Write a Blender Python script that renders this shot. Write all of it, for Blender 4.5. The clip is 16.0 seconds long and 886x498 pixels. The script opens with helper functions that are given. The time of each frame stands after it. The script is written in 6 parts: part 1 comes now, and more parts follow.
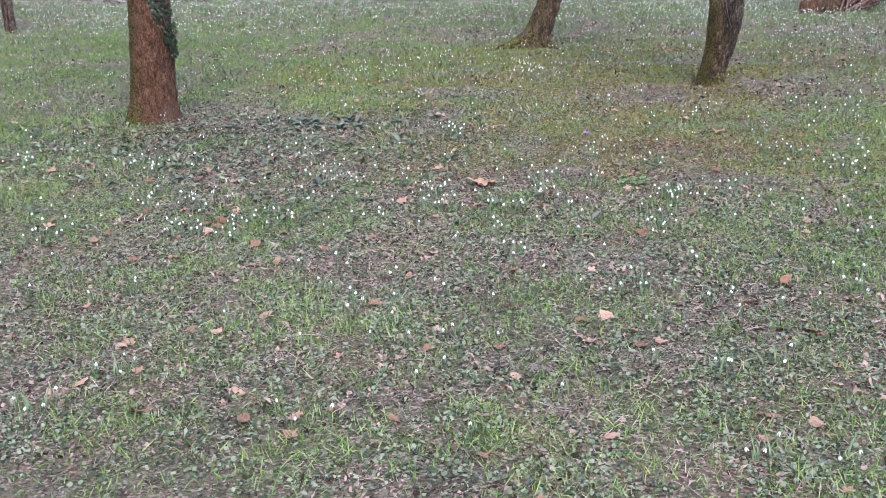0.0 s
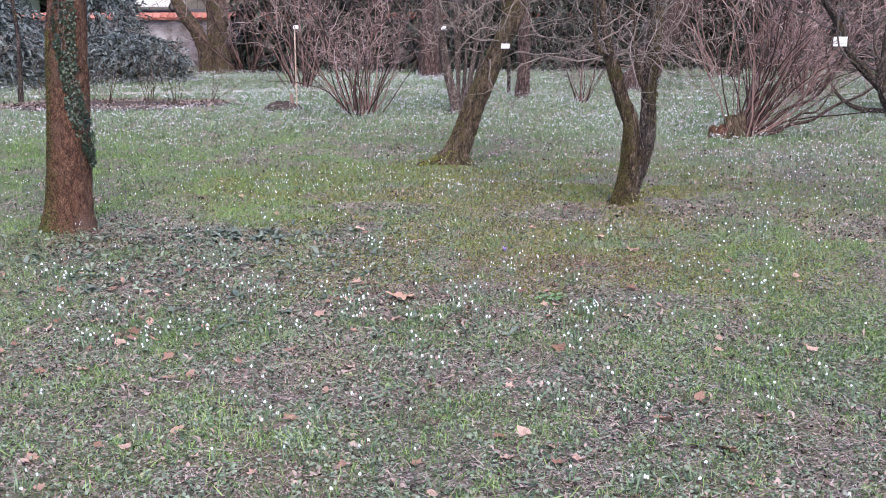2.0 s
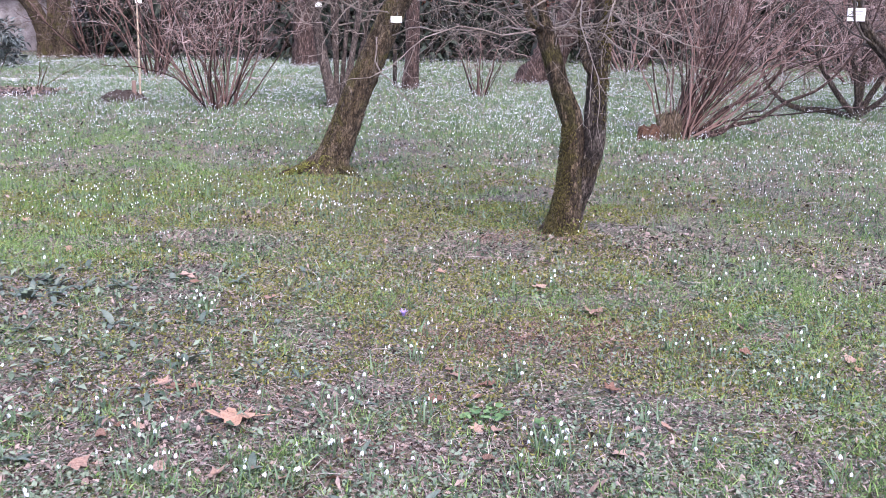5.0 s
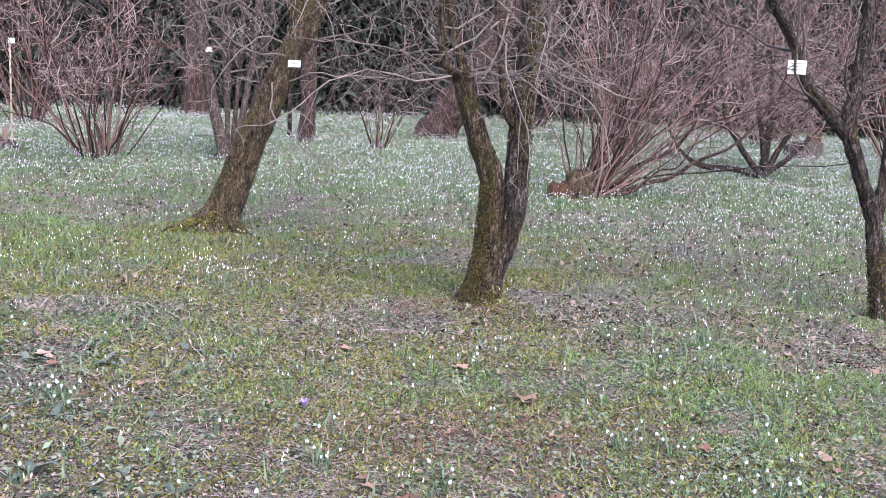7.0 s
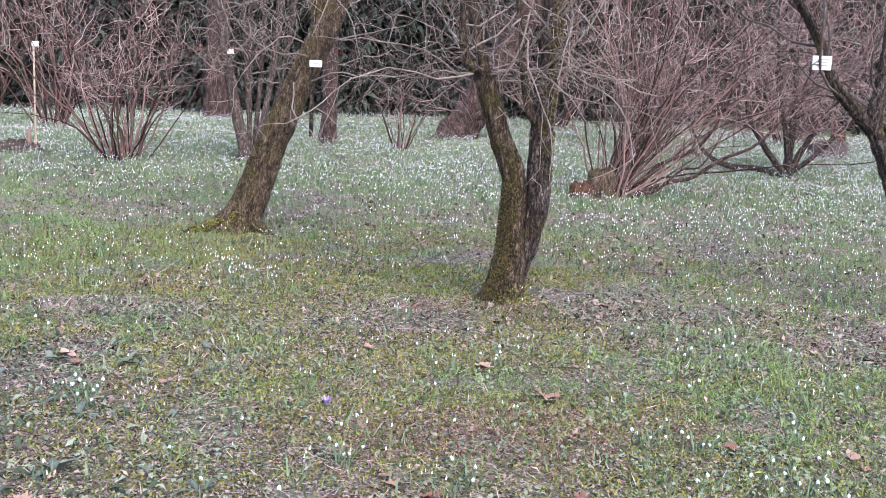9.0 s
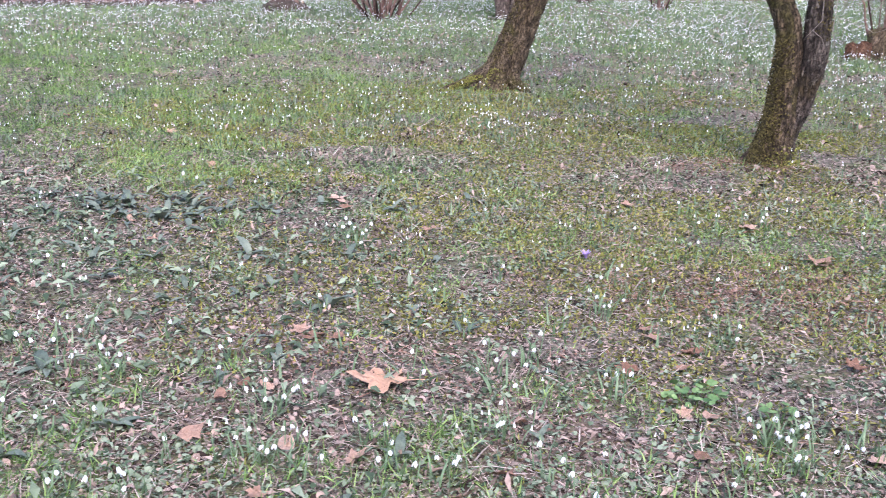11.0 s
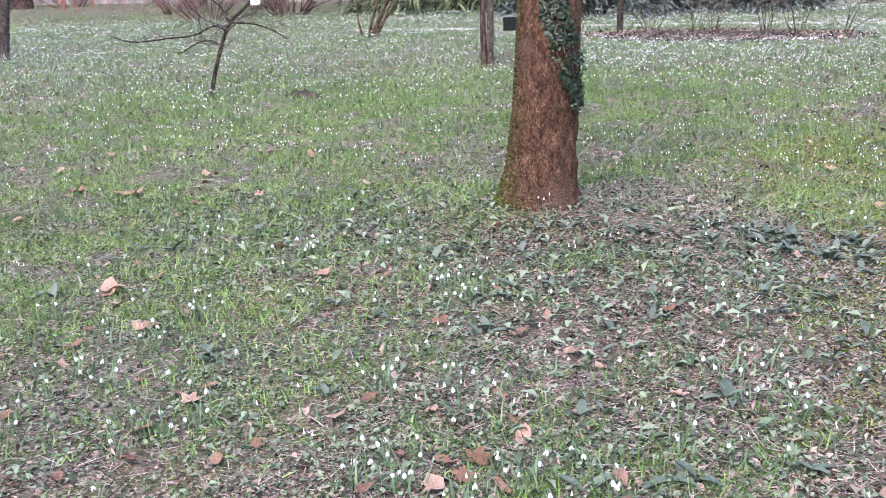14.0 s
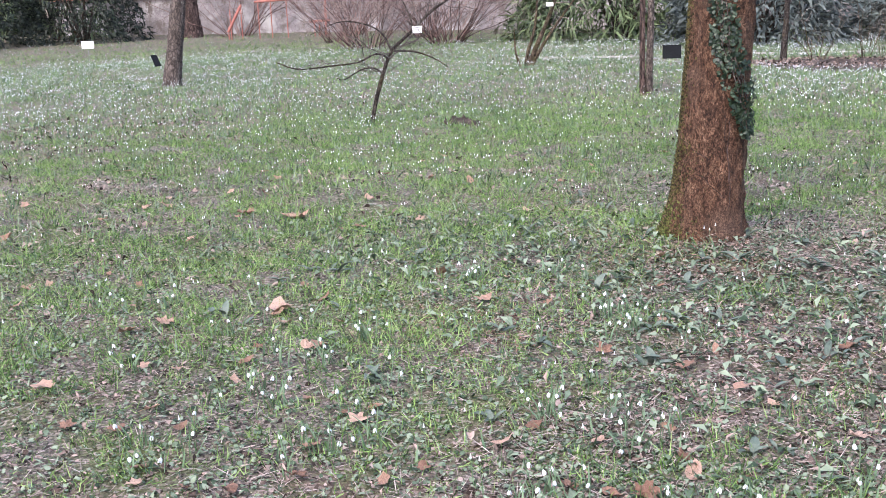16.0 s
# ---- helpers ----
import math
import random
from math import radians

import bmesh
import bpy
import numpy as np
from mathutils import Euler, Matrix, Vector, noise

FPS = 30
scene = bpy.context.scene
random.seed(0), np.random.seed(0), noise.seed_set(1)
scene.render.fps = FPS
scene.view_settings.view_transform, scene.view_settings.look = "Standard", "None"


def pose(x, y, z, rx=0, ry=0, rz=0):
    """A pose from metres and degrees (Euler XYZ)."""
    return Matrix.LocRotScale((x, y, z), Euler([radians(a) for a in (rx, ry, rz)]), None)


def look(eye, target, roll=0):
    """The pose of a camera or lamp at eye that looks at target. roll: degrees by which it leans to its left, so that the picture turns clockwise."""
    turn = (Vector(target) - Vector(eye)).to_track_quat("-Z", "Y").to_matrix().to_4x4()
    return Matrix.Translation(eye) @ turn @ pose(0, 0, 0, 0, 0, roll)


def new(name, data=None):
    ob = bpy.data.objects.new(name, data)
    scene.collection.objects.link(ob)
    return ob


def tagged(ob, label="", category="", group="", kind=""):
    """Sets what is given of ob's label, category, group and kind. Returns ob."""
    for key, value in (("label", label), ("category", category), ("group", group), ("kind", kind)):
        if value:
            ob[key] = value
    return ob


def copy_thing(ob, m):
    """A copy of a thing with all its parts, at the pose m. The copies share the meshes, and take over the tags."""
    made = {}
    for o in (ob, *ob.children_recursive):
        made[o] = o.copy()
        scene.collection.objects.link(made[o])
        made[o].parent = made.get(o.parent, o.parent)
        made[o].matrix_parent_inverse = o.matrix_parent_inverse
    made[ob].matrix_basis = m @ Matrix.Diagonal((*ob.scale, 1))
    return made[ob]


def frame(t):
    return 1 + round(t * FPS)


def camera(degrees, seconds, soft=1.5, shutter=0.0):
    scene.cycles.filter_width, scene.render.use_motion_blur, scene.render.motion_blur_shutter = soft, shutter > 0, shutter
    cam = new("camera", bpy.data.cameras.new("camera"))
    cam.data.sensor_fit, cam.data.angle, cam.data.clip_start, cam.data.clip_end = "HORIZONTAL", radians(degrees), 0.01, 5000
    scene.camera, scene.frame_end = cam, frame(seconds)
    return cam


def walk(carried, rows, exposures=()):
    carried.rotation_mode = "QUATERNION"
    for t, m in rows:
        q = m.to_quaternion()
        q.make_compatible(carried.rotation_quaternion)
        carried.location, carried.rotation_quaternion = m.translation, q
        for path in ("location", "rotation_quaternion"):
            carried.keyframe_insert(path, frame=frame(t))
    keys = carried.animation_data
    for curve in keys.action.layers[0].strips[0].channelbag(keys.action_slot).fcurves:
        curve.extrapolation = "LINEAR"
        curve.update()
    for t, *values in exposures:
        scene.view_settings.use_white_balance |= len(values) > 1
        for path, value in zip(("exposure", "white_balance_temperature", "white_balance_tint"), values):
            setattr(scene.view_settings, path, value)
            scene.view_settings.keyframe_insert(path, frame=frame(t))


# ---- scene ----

# ---------------------------------------------------------------- camera
cam = camera(43.85, 16.0, soft=0.5, shutter=0.15)


def aim(x, y, z, yaw, pitch, roll):
    """A camera pose: yaw to the left from +y, pitch up, roll as in look()."""
    a, b = radians(yaw), radians(pitch)
    way = Vector((-math.sin(a) * math.cos(b), math.cos(a) * math.cos(b), math.sin(b)))
    return look((x, y, z), Vector((x, y, z)) + way, roll)


ROWS = [
    (0, 0.502, -4.051, 1.978, 11.36, -18.64, -2.00),
    (0.5, 0.502, -4.051, 1.978, 9.19, -17.50, -1.32),
    (1, 0.502, -4.051, 1.978, 7.79, -15.36, -0.98),
    (1.5, 0.502, -4.051, 1.978, 6.65, -13.45, 0.09),
    (2, 0.502, -4.051, 1.978, 6.85, -12.78, -0.05),
    (2.5, 0.502, -4.051, 1.978, 6.55, -12.55, 0.08),
    (3, 0.502, -4.051, 1.978, 6.19, -12.35, 0.46),
    (3.5, 0.502, -4.051, 1.978, 6.34, -12.18, 0.37),
    (4, 0.367, -2.642, 1.831, 5.94, -13.06, 0.05),
    (4.5, 0.286, -1.796, 1.742, 3.17, -13.24, 0.87),
    (5, 0.215, -1.054, 1.664, 0.47, -12.96, 1.27),
    (5.2, 0.195, -0.860, 1.643, -0.31, -12.76, 1.45),
    (7.3, 0.132, -0.195, 1.574, -5.31, -9.68, 2.70),
    (7.5, 0.133, -0.197, 1.572, -5.29, -9.53, 2.73),
    (8, 0.133, -0.202, 1.576, -4.99, -9.32, 2.61),
    (8.2, 0.132, -0.198, 1.572, -4.81, -9.23, 2.57),
    (10.3, 0.131, -0.175, 1.511, 1.43, -14.72, 1.49),
    (10.5, 0.115, -0.179, 1.503, 3.29, -15.84, 1.44),
    (11, 0.065, -0.167, 1.483, 8.91, -17.24, 1.15),
    (11.5, 0.001, -0.157, 1.466, 14.30, -17.94, 0.32),
    (12, -0.070, -0.161, 1.462, 20.42, -17.81, -0.33),
    (12.5, -0.150, -0.172, 1.457, 27.58, -17.37, -1.39),
    (13, -0.200, -0.184, 1.455, 32.32, -16.33, -1.45),
    (13.5, -0.238, -0.202, 1.453, 35.78, -15.66, -1.14),
    (14, -0.276, -0.212, 1.449, 40.35, -15.18, -1.83),
    (14.5, -0.296, -0.224, 1.447, 43.62, -14.79, -2.23),
    (15, -0.305, -0.231, 1.456, 44.69, -14.39, -2.65),
    (15.5, -0.326, -0.249, 1.459, 46.63, -13.88, -2.11),
    (16, -0.332, -0.257, 1.447, 48.19, -13.49, -2.31),
]
walk(cam, [(r[0], aim(*r[1:])) for r in ROWS], exposures=[(0.0, 1.83, 6800, 20), (1.5, 1.88, 6700, 23), (3.5, 1.93, 6450, 27), (5.0, 2.12, 6450, 27), (8.0, 2.12, 6650, 23), (11.0, 2.14, 6700, 23), (12.5, 2.15, 6700, 23), (16.0, 2.1, 6850, 19)])

# ---------------------------------------------------------------- light: an overcast late-winter day
world = bpy.data.worlds.new("overcast_sky")
scene.world = world
world.use_nodes = True
wn = world.node_tree.nodes
sky = wn.new("ShaderNodeTexSky")
sky.sky_type = "NISHITA"
sky.sun_disc = False
sky.sun_elevation = radians(50)
sky.sun_rotation = radians(160)
sky.air_density, sky.dust_density, sky.ozone_density = 1.0, 1.5, 1.0
world.node_tree.links.new(sky.outputs[0], wn["Background"].inputs[0])
wn["Background"].inputs[1].default_value = 0.13
sun_data = bpy.data.lights.new("sun", "SUN")
sun_data.energy, sun_data.angle, sun_data.color = 1.0, radians(40), (1.0, 0.98, 0.95)
sun = new("sun", sun_data)
sun.matrix_world = look((6, -14, 22), (0, 3, 0))


# ---------------------------------------------------------------- materials
def material(name, stops, scale=8.0, fine=60.0, rough=0.85, bump=0.3, stretch=(1, 1, 1), island=0.0, per_object=0.0,
             patch=None, patch_scale=3.0, patch_at=0.55, spec=0.3,
             second=None, second_scale=5.0, second_at=0.6, crack=0.0, span=(0.28, 0.72), flakes=None, flake_scale=70.0):
    """A two-scale procedural surface. stops: colours from dark to light; patch: a second colour that grows in blotches."""
    m = bpy.data.materials.new(name)
    m.use_nodes = True
    n, l = m.node_tree.nodes, m.node_tree.links
    bsdf = n["Principled BSDF"]
    bsdf.inputs["Roughness"].default_value = rough
    bsdf.inputs["Specular IOR Level"].default_value = spec
    co = n.new("ShaderNodeTexCoord")
    mp = n.new("ShaderNodeMapping")
    mp.inputs["Scale"].default_value = stretch
    l.new(co.outputs["Object"], mp.inputs[0])
    big, small = n.new("ShaderNodeTexNoise"), n.new("ShaderNodeTexNoise")
    for tex, s, d in ((big, scale, 4), (small, fine, 5)):
        l.new(mp.outputs[0], tex.inputs["Vector"])
        tex.inputs["Scale"].default_value, tex.inputs["Detail"].default_value = s, d
        tex.inputs["Roughness"].default_value = 0.65
    mix = n.new("ShaderNodeMath")
    mix.operation = "MULTIPLY_ADD"
    mix.inputs[1].default_value = 0.5
    half = n.new("ShaderNodeMath")
    half.operation = "MULTIPLY"
    half.inputs[1].default_value = 0.5
    l.new(small.outputs["Fac"], half.inputs[0])
    l.new(big.outputs["Fac"], mix.inputs[0])
    l.new(half.outputs[0], mix.inputs[2])
    value = mix.outputs[0]
    if island:
        geo, more = n.new("ShaderNodeNewGeometry"), n.new("ShaderNodeMath")
        more.operation = "MULTIPLY_ADD"
        l.new(geo.outputs["Random Per Island"], more.inputs[0])
        more.inputs[1].default_value = island
        low = n.new("ShaderNodeMath")
        low.operation = "SUBTRACT"
        l.new(value, low.inputs[0])
        low.inputs[1].default_value = island / 2
        l.new(low.outputs[0], more.inputs[2])
        value = more.outputs[0]
    if per_object:
        info, more = n.new("ShaderNodeObjectInfo"), n.new("ShaderNodeMath")
        more.operation = "MULTIPLY_ADD"
        l.new(info.outputs["Random"], more.inputs[0])
        more.inputs[1].default_value = per_object
        low = n.new("ShaderNodeMath")
        low.operation = "SUBTRACT"
        l.new(value, low.inputs[0])
        low.inputs[1].default_value = per_object / 2
        l.new(low.outputs[0], more.inputs[2])
        value = more.outputs[0]
    ramp = n.new("ShaderNodeValToRGB")
    els = ramp.color_ramp.elements
    while len(els) < len(stops):
        els.new(0.5)
    for i, c in enumerate(stops):
        els[i].position = span[0] + (span[1] - span[0]) * i / max(1, len(stops) - 1)
        els[i].color = (*c, 1)
    l.new(value, ramp.inputs[0])
    colour = ramp.outputs[0]
    if patch:
        pt, pr, pm = n.new("ShaderNodeTexNoise"), n.new("ShaderNodeValToRGB"), n.new("ShaderNodeMix")
        l.new(co.outputs["Object"], pt.inputs["Vector"])
        pt.inputs["Scale"].default_value, pt.inputs["Detail"].default_value = patch_scale, 6
        pr.color_ramp.elements[0].position, pr.color_ramp.elements[1].position = patch_at - 0.05, patch_at + 0.09
        l.new(pt.outputs["Fac"], pr.inputs[0])
        pm.data_type = "RGBA"
        l.new(pr.outputs[0], pm.inputs["Factor"])
        l.new(colour, pm.inputs["A"])
        pm.inputs["B"].default_value = (*patch, 1)
        colour = pm.outputs["Result"]
    if second:
        pt, pr, pm = n.new("ShaderNodeTexNoise"), n.new("ShaderNodeValToRGB"), n.new("ShaderNodeMix")
        off = n.new("ShaderNodeMapping")
        off.inputs["Location"].default_value = (7.3, 2.1, 4.7)
        l.new(co.outputs["Object"], off.inputs[0])
        l.new(off.outputs[0], pt.inputs["Vector"])
        pt.inputs["Scale"].default_value, pt.inputs["Detail"].default_value = second_scale, 8
        pt.inputs["Roughness"].default_value = 0.7
        pr.color_ramp.elements[0].position, pr.color_ramp.elements[1].position = second_at - 0.04, second_at + 0.06
        l.new(pt.outputs["Fac"], pr.inputs[0])
        pm.data_type = "RGBA"
        l.new(pr.outputs[0], pm.inputs["Factor"])
        l.new(colour, pm.inputs["A"])
        pm.inputs["B"].default_value = (*second, 1)
        colour = pm.outputs["Result"]
    height = mix.outputs[0]
    if flakes:
        vf, fr, fm, fh = n.new("ShaderNodeTexVoronoi"), n.new("ShaderNodeValToRGB"), n.new("ShaderNodeMix"), n.new("ShaderNodeMath")
        l.new(co.outputs["Object"], vf.inputs["Vector"])
        vf.inputs["Scale"].default_value = flake_scale
        sep = n.new("ShaderNodeSeparateColor")
        l.new(vf.outputs["Color"], sep.inputs[0])
        els = fr.color_ramp.elements
        while len(els) < len(flakes):
            els.new(0.5)
        fr.color_ramp.interpolation = "CONSTANT"
        for i, c in enumerate(flakes):
            els[i].position, els[i].color = i / len(flakes), (*c, 1)
        l.new(sep.outputs[0], fr.inputs[0])
        fm.data_type = "RGBA"
        fm.inputs["Factor"].default_value = 0.62
        l.new(colour, fm.inputs["A"])
        l.new(fr.outputs[0], fm.inputs["B"])
        colour = fm.outputs["Result"]
        fh.operation = "MULTIPLY_ADD"
        fh.inputs[1].default_value = 0.8
        l.new(sep.outputs[1], fh.inputs[0])
        l.new(height, fh.inputs[2])
        height = fh.outputs[0]
    if crack:
        vo, wob, add = n.new("ShaderNodeTexVoronoi"), n.new("ShaderNodeVectorMath"), n.new("ShaderNodeVectorMath")
        vo.feature = "DISTANCE_TO_EDGE"
        vo.inputs["Scale"].default_value = crack
        wob.operation, add.operation = "SCALE", "ADD"
        wob.inputs["Scale"].default_value = 0.12
        l.new(big.outputs["Color"], wob.inputs[0])
        l.new(mp.outputs[0], add.inputs[0])
        l.new(wob.outputs[0], add.inputs[1])
        l.new(add.outputs[0], vo.inputs["Vector"])
        deep, dark = n.new("ShaderNodeValToRGB"), n.new("ShaderNodeMix")
        deep.color_ramp.elements[0].position, deep.color_ramp.elements[1].position = 0.0, 0.18
        deep.color_ramp.elements[0].color = (0.26, 0.26, 0.26, 1)
        l.new(vo.outputs["Distance"], deep.inputs[0])
        dark.data_type, dark.blend_type = "RGBA", "MULTIPLY"
        dark.inputs["Factor"].default_value = 1.0
        l.new(colour, dark.inputs["A"])
        l.new(deep.outputs[0], dark.inputs["B"])
        colour = dark.outputs["Result"]
        lift = n.new("ShaderNodeMath")
        lift.operation = "MULTIPLY_ADD"
        lift.inputs[1].default_value = 0.7
        l.new(deep.outputs[0], lift.inputs[0])
        l.new(height, lift.inputs[2])
        height = lift.outputs[0]
    l.new(colour, bsdf.inputs["Base Color"])
    if bump:
        bp = n.new("ShaderNodeBump")
        bp.inputs["Strength"].default_value = bump
        bp.inputs["Distance"].default_value = 0.02
        l.new(height, bp.inputs["Height"])
        l.new(bp.outputs[0], bsdf.inputs["Normal"])
    return m


# The near-black stops and flakes paint shade between the blades into the soil colour.
M_SOIL = material("soil_moss_and_gap_shade", [(0.012, 0.01, 0.008), (0.125, 0.1, 0.086), (0.36, 0.305, 0.265)], 9, 150, 0.95, 1.0,
                  patch=(0.13, 0.15, 0.05), patch_scale=1.5, patch_at=0.52, second=(0.25, 0.165, 0.13), second_scale=2.4, second_at=0.56, span=(0.38, 0.6),
                  flakes=[(0.01, 0.008, 0.007), (0.085, 0.095, 0.05), (0.18, 0.15, 0.125), (0.05, 0.041, 0.034), (0.12, 0.125, 0.075), (0.36, 0.3, 0.265), (0.014, 0.011, 0.009), (0.1, 0.11, 0.068)], flake_scale=84)
M_GRASS = material("grass", [(0.026, 0.066, 0.016), (0.105, 0.2, 0.046), (0.235, 0.345, 0.122)], 0.6, 20, 0.7, 0, island=0.52)
M_MOSS = material("moss", [(0.055, 0.06, 0.014), (0.15, 0.155, 0.036), (0.26, 0.25, 0.075)], 1.5, 50, 0.9, 0.3, island=0.5)
M_FOOTMOSS = material("bark_foot_moss", [(0.03, 0.034, 0.009), (0.09, 0.098, 0.026), (0.17, 0.17, 0.055)], 4, 50, 0.95, 0.3, island=0.5)
M_CRUMB = material("red_brown_crumbs", [(0.06, 0.03, 0.022), (0.18, 0.1, 0.075), (0.32, 0.2, 0.16)], 3, 60, 0.9, 0.2, island=0.6)
M_TRUNKMOSS = material("trunk_moss", [(0.022, 0.018, 0.008), (0.065, 0.052, 0.018), (0.14, 0.115, 0.04)], 4, 50, 0.95, 0.3, island=0.5)
M_LITTER = material("leaf_litter", [(0.024, 0.017, 0.014), (0.18, 0.132, 0.114), (0.345, 0.264, 0.232)], 3, 60, 0.9, 0.2, island=0.7, spec=0.15)
M_IVYLEAF = material("ground_leaves", [(0.036, 0.06, 0.036), (0.12, 0.163, 0.112), (0.21, 0.26, 0.188)], 1.0, 40, 0.8, 0, island=0.6, spec=0.15)
M_STRAW = material("dry_straw", [(0.085, 0.068, 0.058), (0.235, 0.19, 0.165), (0.46, 0.39, 0.35)], 2, 40, 0.85, 0, island=0.6)
M_LUNG = material("lungwort_leaf", [(0.045, 0.065, 0.05), (0.085, 0.115, 0.09), (0.14, 0.17, 0.135)], 30, 140, 0.5, 0.3, per_object=0.3)
M_FALLEN = material("dry_leaf", [(0.2, 0.105, 0.072), (0.38, 0.235, 0.175), (0.56, 0.39, 0.31)], 16, 100, 0.8, 0.7, per_object=0.4)
M_TAN = material("pale_tan_leaf", [(0.34, 0.185, 0.12), (0.47, 0.285, 0.195), (0.58, 0.39, 0.285)], 14, 90, 0.8, 0.5)
M_BRIGHT = material("bright_leaf", [(0.035, 0.085, 0.028), (0.08, 0.155, 0.055), (0.15, 0.24, 0.1)], 12, 60, 0.45, 0.1, per_object=0.4)
M_PETAL = material("white_petal", [(0.52, 0.555, 0.59), (0.63, 0.665, 0.695), (0.74, 0.77, 0.795)], 20, 90, 0.5, 0)
M_DROPLEAF = material("snowdrop_leaf", [(0.05, 0.1, 0.05), (0.1, 0.165, 0.09), (0.17, 0.23, 0.14)], 10, 60, 0.45, 0, island=0.2)
M_CROCUS = material("purple_petal", [(0.17, 0.11, 0.33), (0.27, 0.19, 0.46), (0.4, 0.33, 0.6)], 30, 90, 0.5, 0)
M_BARK_RUST = material("rust_mossy_bark", [(0.02, 0.009, 0.006), (0.165, 0.08, 0.047), (0.34, 0.2, 0.13)], 26, 95, 0.95, 1.0,
                       (1, 1, 0.55), patch=(0.18, 0.11, 0.08), patch_scale=2.6, patch_at=0.58, second=(0.25, 0.175, 0.14), second_scale=40, second_at=0.67, span=(0.36, 0.64), crack=70)
M_BARK_GREY = material("grey_brown_bark", [(0.012, 0.008, 0.005), (0.112, 0.08, 0.05), (0.29, 0.22, 0.155)], 18, 70, 0.95, 1.0,
                       (1, 1, 0.36), patch=(0.115, 0.1, 0.034), patch_scale=6.5, patch_at=0.57, second=(0.3, 0.25, 0.205), second_scale=34, second_at=0.62, crack=52, span=(0.36, 0.64))
M_BARK_MOSSY = material("dark_mossy_bark", [(0.01, 0.007, 0.005), (0.078, 0.055, 0.036), (0.23, 0.17, 0.12)], 18, 70, 0.95, 1.0,
                        (1, 1, 0.36), patch=(0.08, 0.068, 0.024), patch_scale=6, patch_at=0.55, second=(0.26, 0.21, 0.17), second_scale=34, second_at=0.64, crack=44, span=(0.36, 0.64))
M_BARK_DARK = material("dark_bark", [(0.012, 0.009, 0.008), (0.055, 0.042, 0.036), (0.17, 0.14, 0.122)], 16, 80, 0.95, 1.0, (1, 1, 0.3), patch=(0.085, 0.062, 0.03), patch_scale=5, patch_at=0.58, second=(0.24, 0.215, 0.185), second_scale=26, second_at=0.6, crack=40, span=(0.35, 0.65))
M_BARK_PALE = material("pale_mottled_bark", [(0.035, 0.026, 0.022), (0.105, 0.08, 0.07), (0.25, 0.21, 0.185)], 12, 60, 0.9, 0.8, (1, 1, 0.4), second=(0.36, 0.32, 0.29), second_scale=18, second_at=0.62, crack=26)
M_BARK_RED = material("red_brown_bark", [(0.016, 0.01, 0.009), (0.088, 0.055, 0.047), (0.24, 0.175, 0.155)], 16, 60, 0.95, 1.0, (1, 1, 0.2), crack=24, span=(0.34, 0.66))
M_STEM_RED = material("red_brown_stem", [(0.018, 0.01, 0.009), (0.072, 0.039, 0.033), (0.23, 0.145, 0.125)], 4, 40, 0.75, 0.2, (1, 1, 0.4), per_object=0.5)
M_TWIG_RED = material("red_brown_twig", [(0.045, 0.027, 0.025), (0.19, 0.13, 0.12), (0.37, 0.29, 0.272)], 3, 40, 0.85, 0, island=0.55)
M_TWIG_GREY = material("grey_twig", [(0.04, 0.031, 0.027), (0.15, 0.122, 0.107), (0.3, 0.255, 0.228)], 3, 40, 0.85, 0, island=0.6)
M_TWIG_DARK = material("dark_twig", [(0.025, 0.02, 0.018), (0.06, 0.05, 0.045), (0.13, 0.11, 0.1)], 3, 40, 0.8, 0, island=0.4)
M_CUTWOOD = material("cut_wood", [(0.3, 0.22, 0.15), (0.42, 0.33, 0.24), (0.52, 0.43, 0.33)], 20, 90, 0.8, 0.3)
M_STAKE = material("weathered_stake", [(0.11, 0.07, 0.055), (0.2, 0.135, 0.11), (0.3, 0.22, 0.19)], 15, 90, 0.85, 0.3, (1, 1, 0.15))
M_EVERGREEN = material("dark_evergreen", [(0.006, 0.009, 0.007), (0.015, 0.023, 0.016), (0.045, 0.06, 0.042)], 2, 20, 0.6, 0, island=0.4)
M_HEDGE = material("grey_green_foliage", [(0.035, 0.045, 0.045), (0.075, 0.095, 0.09), (0.14, 0.17, 0.16)], 2, 20, 0.7, 0, island=0.4)
M_BAMBOO = material("drooping_green_foliage", [(0.03, 0.05, 0.025), (0.075, 0.11, 0.05), (0.15, 0.2, 0.1)], 2, 20, 0.55, 0, island=0.4)
M_IVY = material("ivy_leaf", [(0.008, 0.018, 0.01), (0.026, 0.045, 0.025), (0.085, 0.11, 0.072)], 25, 90, 0.4, 0.1, per_object=0.5, island=0.5)
M_WALL = material("lime_plaster_wall", [(0.1, 0.09, 0.09), (0.21, 0.19, 0.196), (0.36, 0.335, 0.335)], 1.6, 22, 0.9, 0.5, (1, 1, 1.6),
                  patch=(0.4, 0.385, 0.38), patch_scale=1.1, patch_at=0.56, second=(0.13, 0.11, 0.1), second_scale=1.7, second_at=0.56, span=(0.36, 0.64))
M_TILE = material("clay_tile", [(0.24, 0.08, 0.06), (0.38, 0.14, 0.1), (0.48, 0.22, 0.17)], 3, 40, 0.85, 0.3, per_object=0.35)
M_PATH = material("pale_gravel_path", [(0.2, 0.18, 0.155), (0.3, 0.275, 0.24), (0.4, 0.37, 0.325)], 3, 80, 0.95, 0.5)
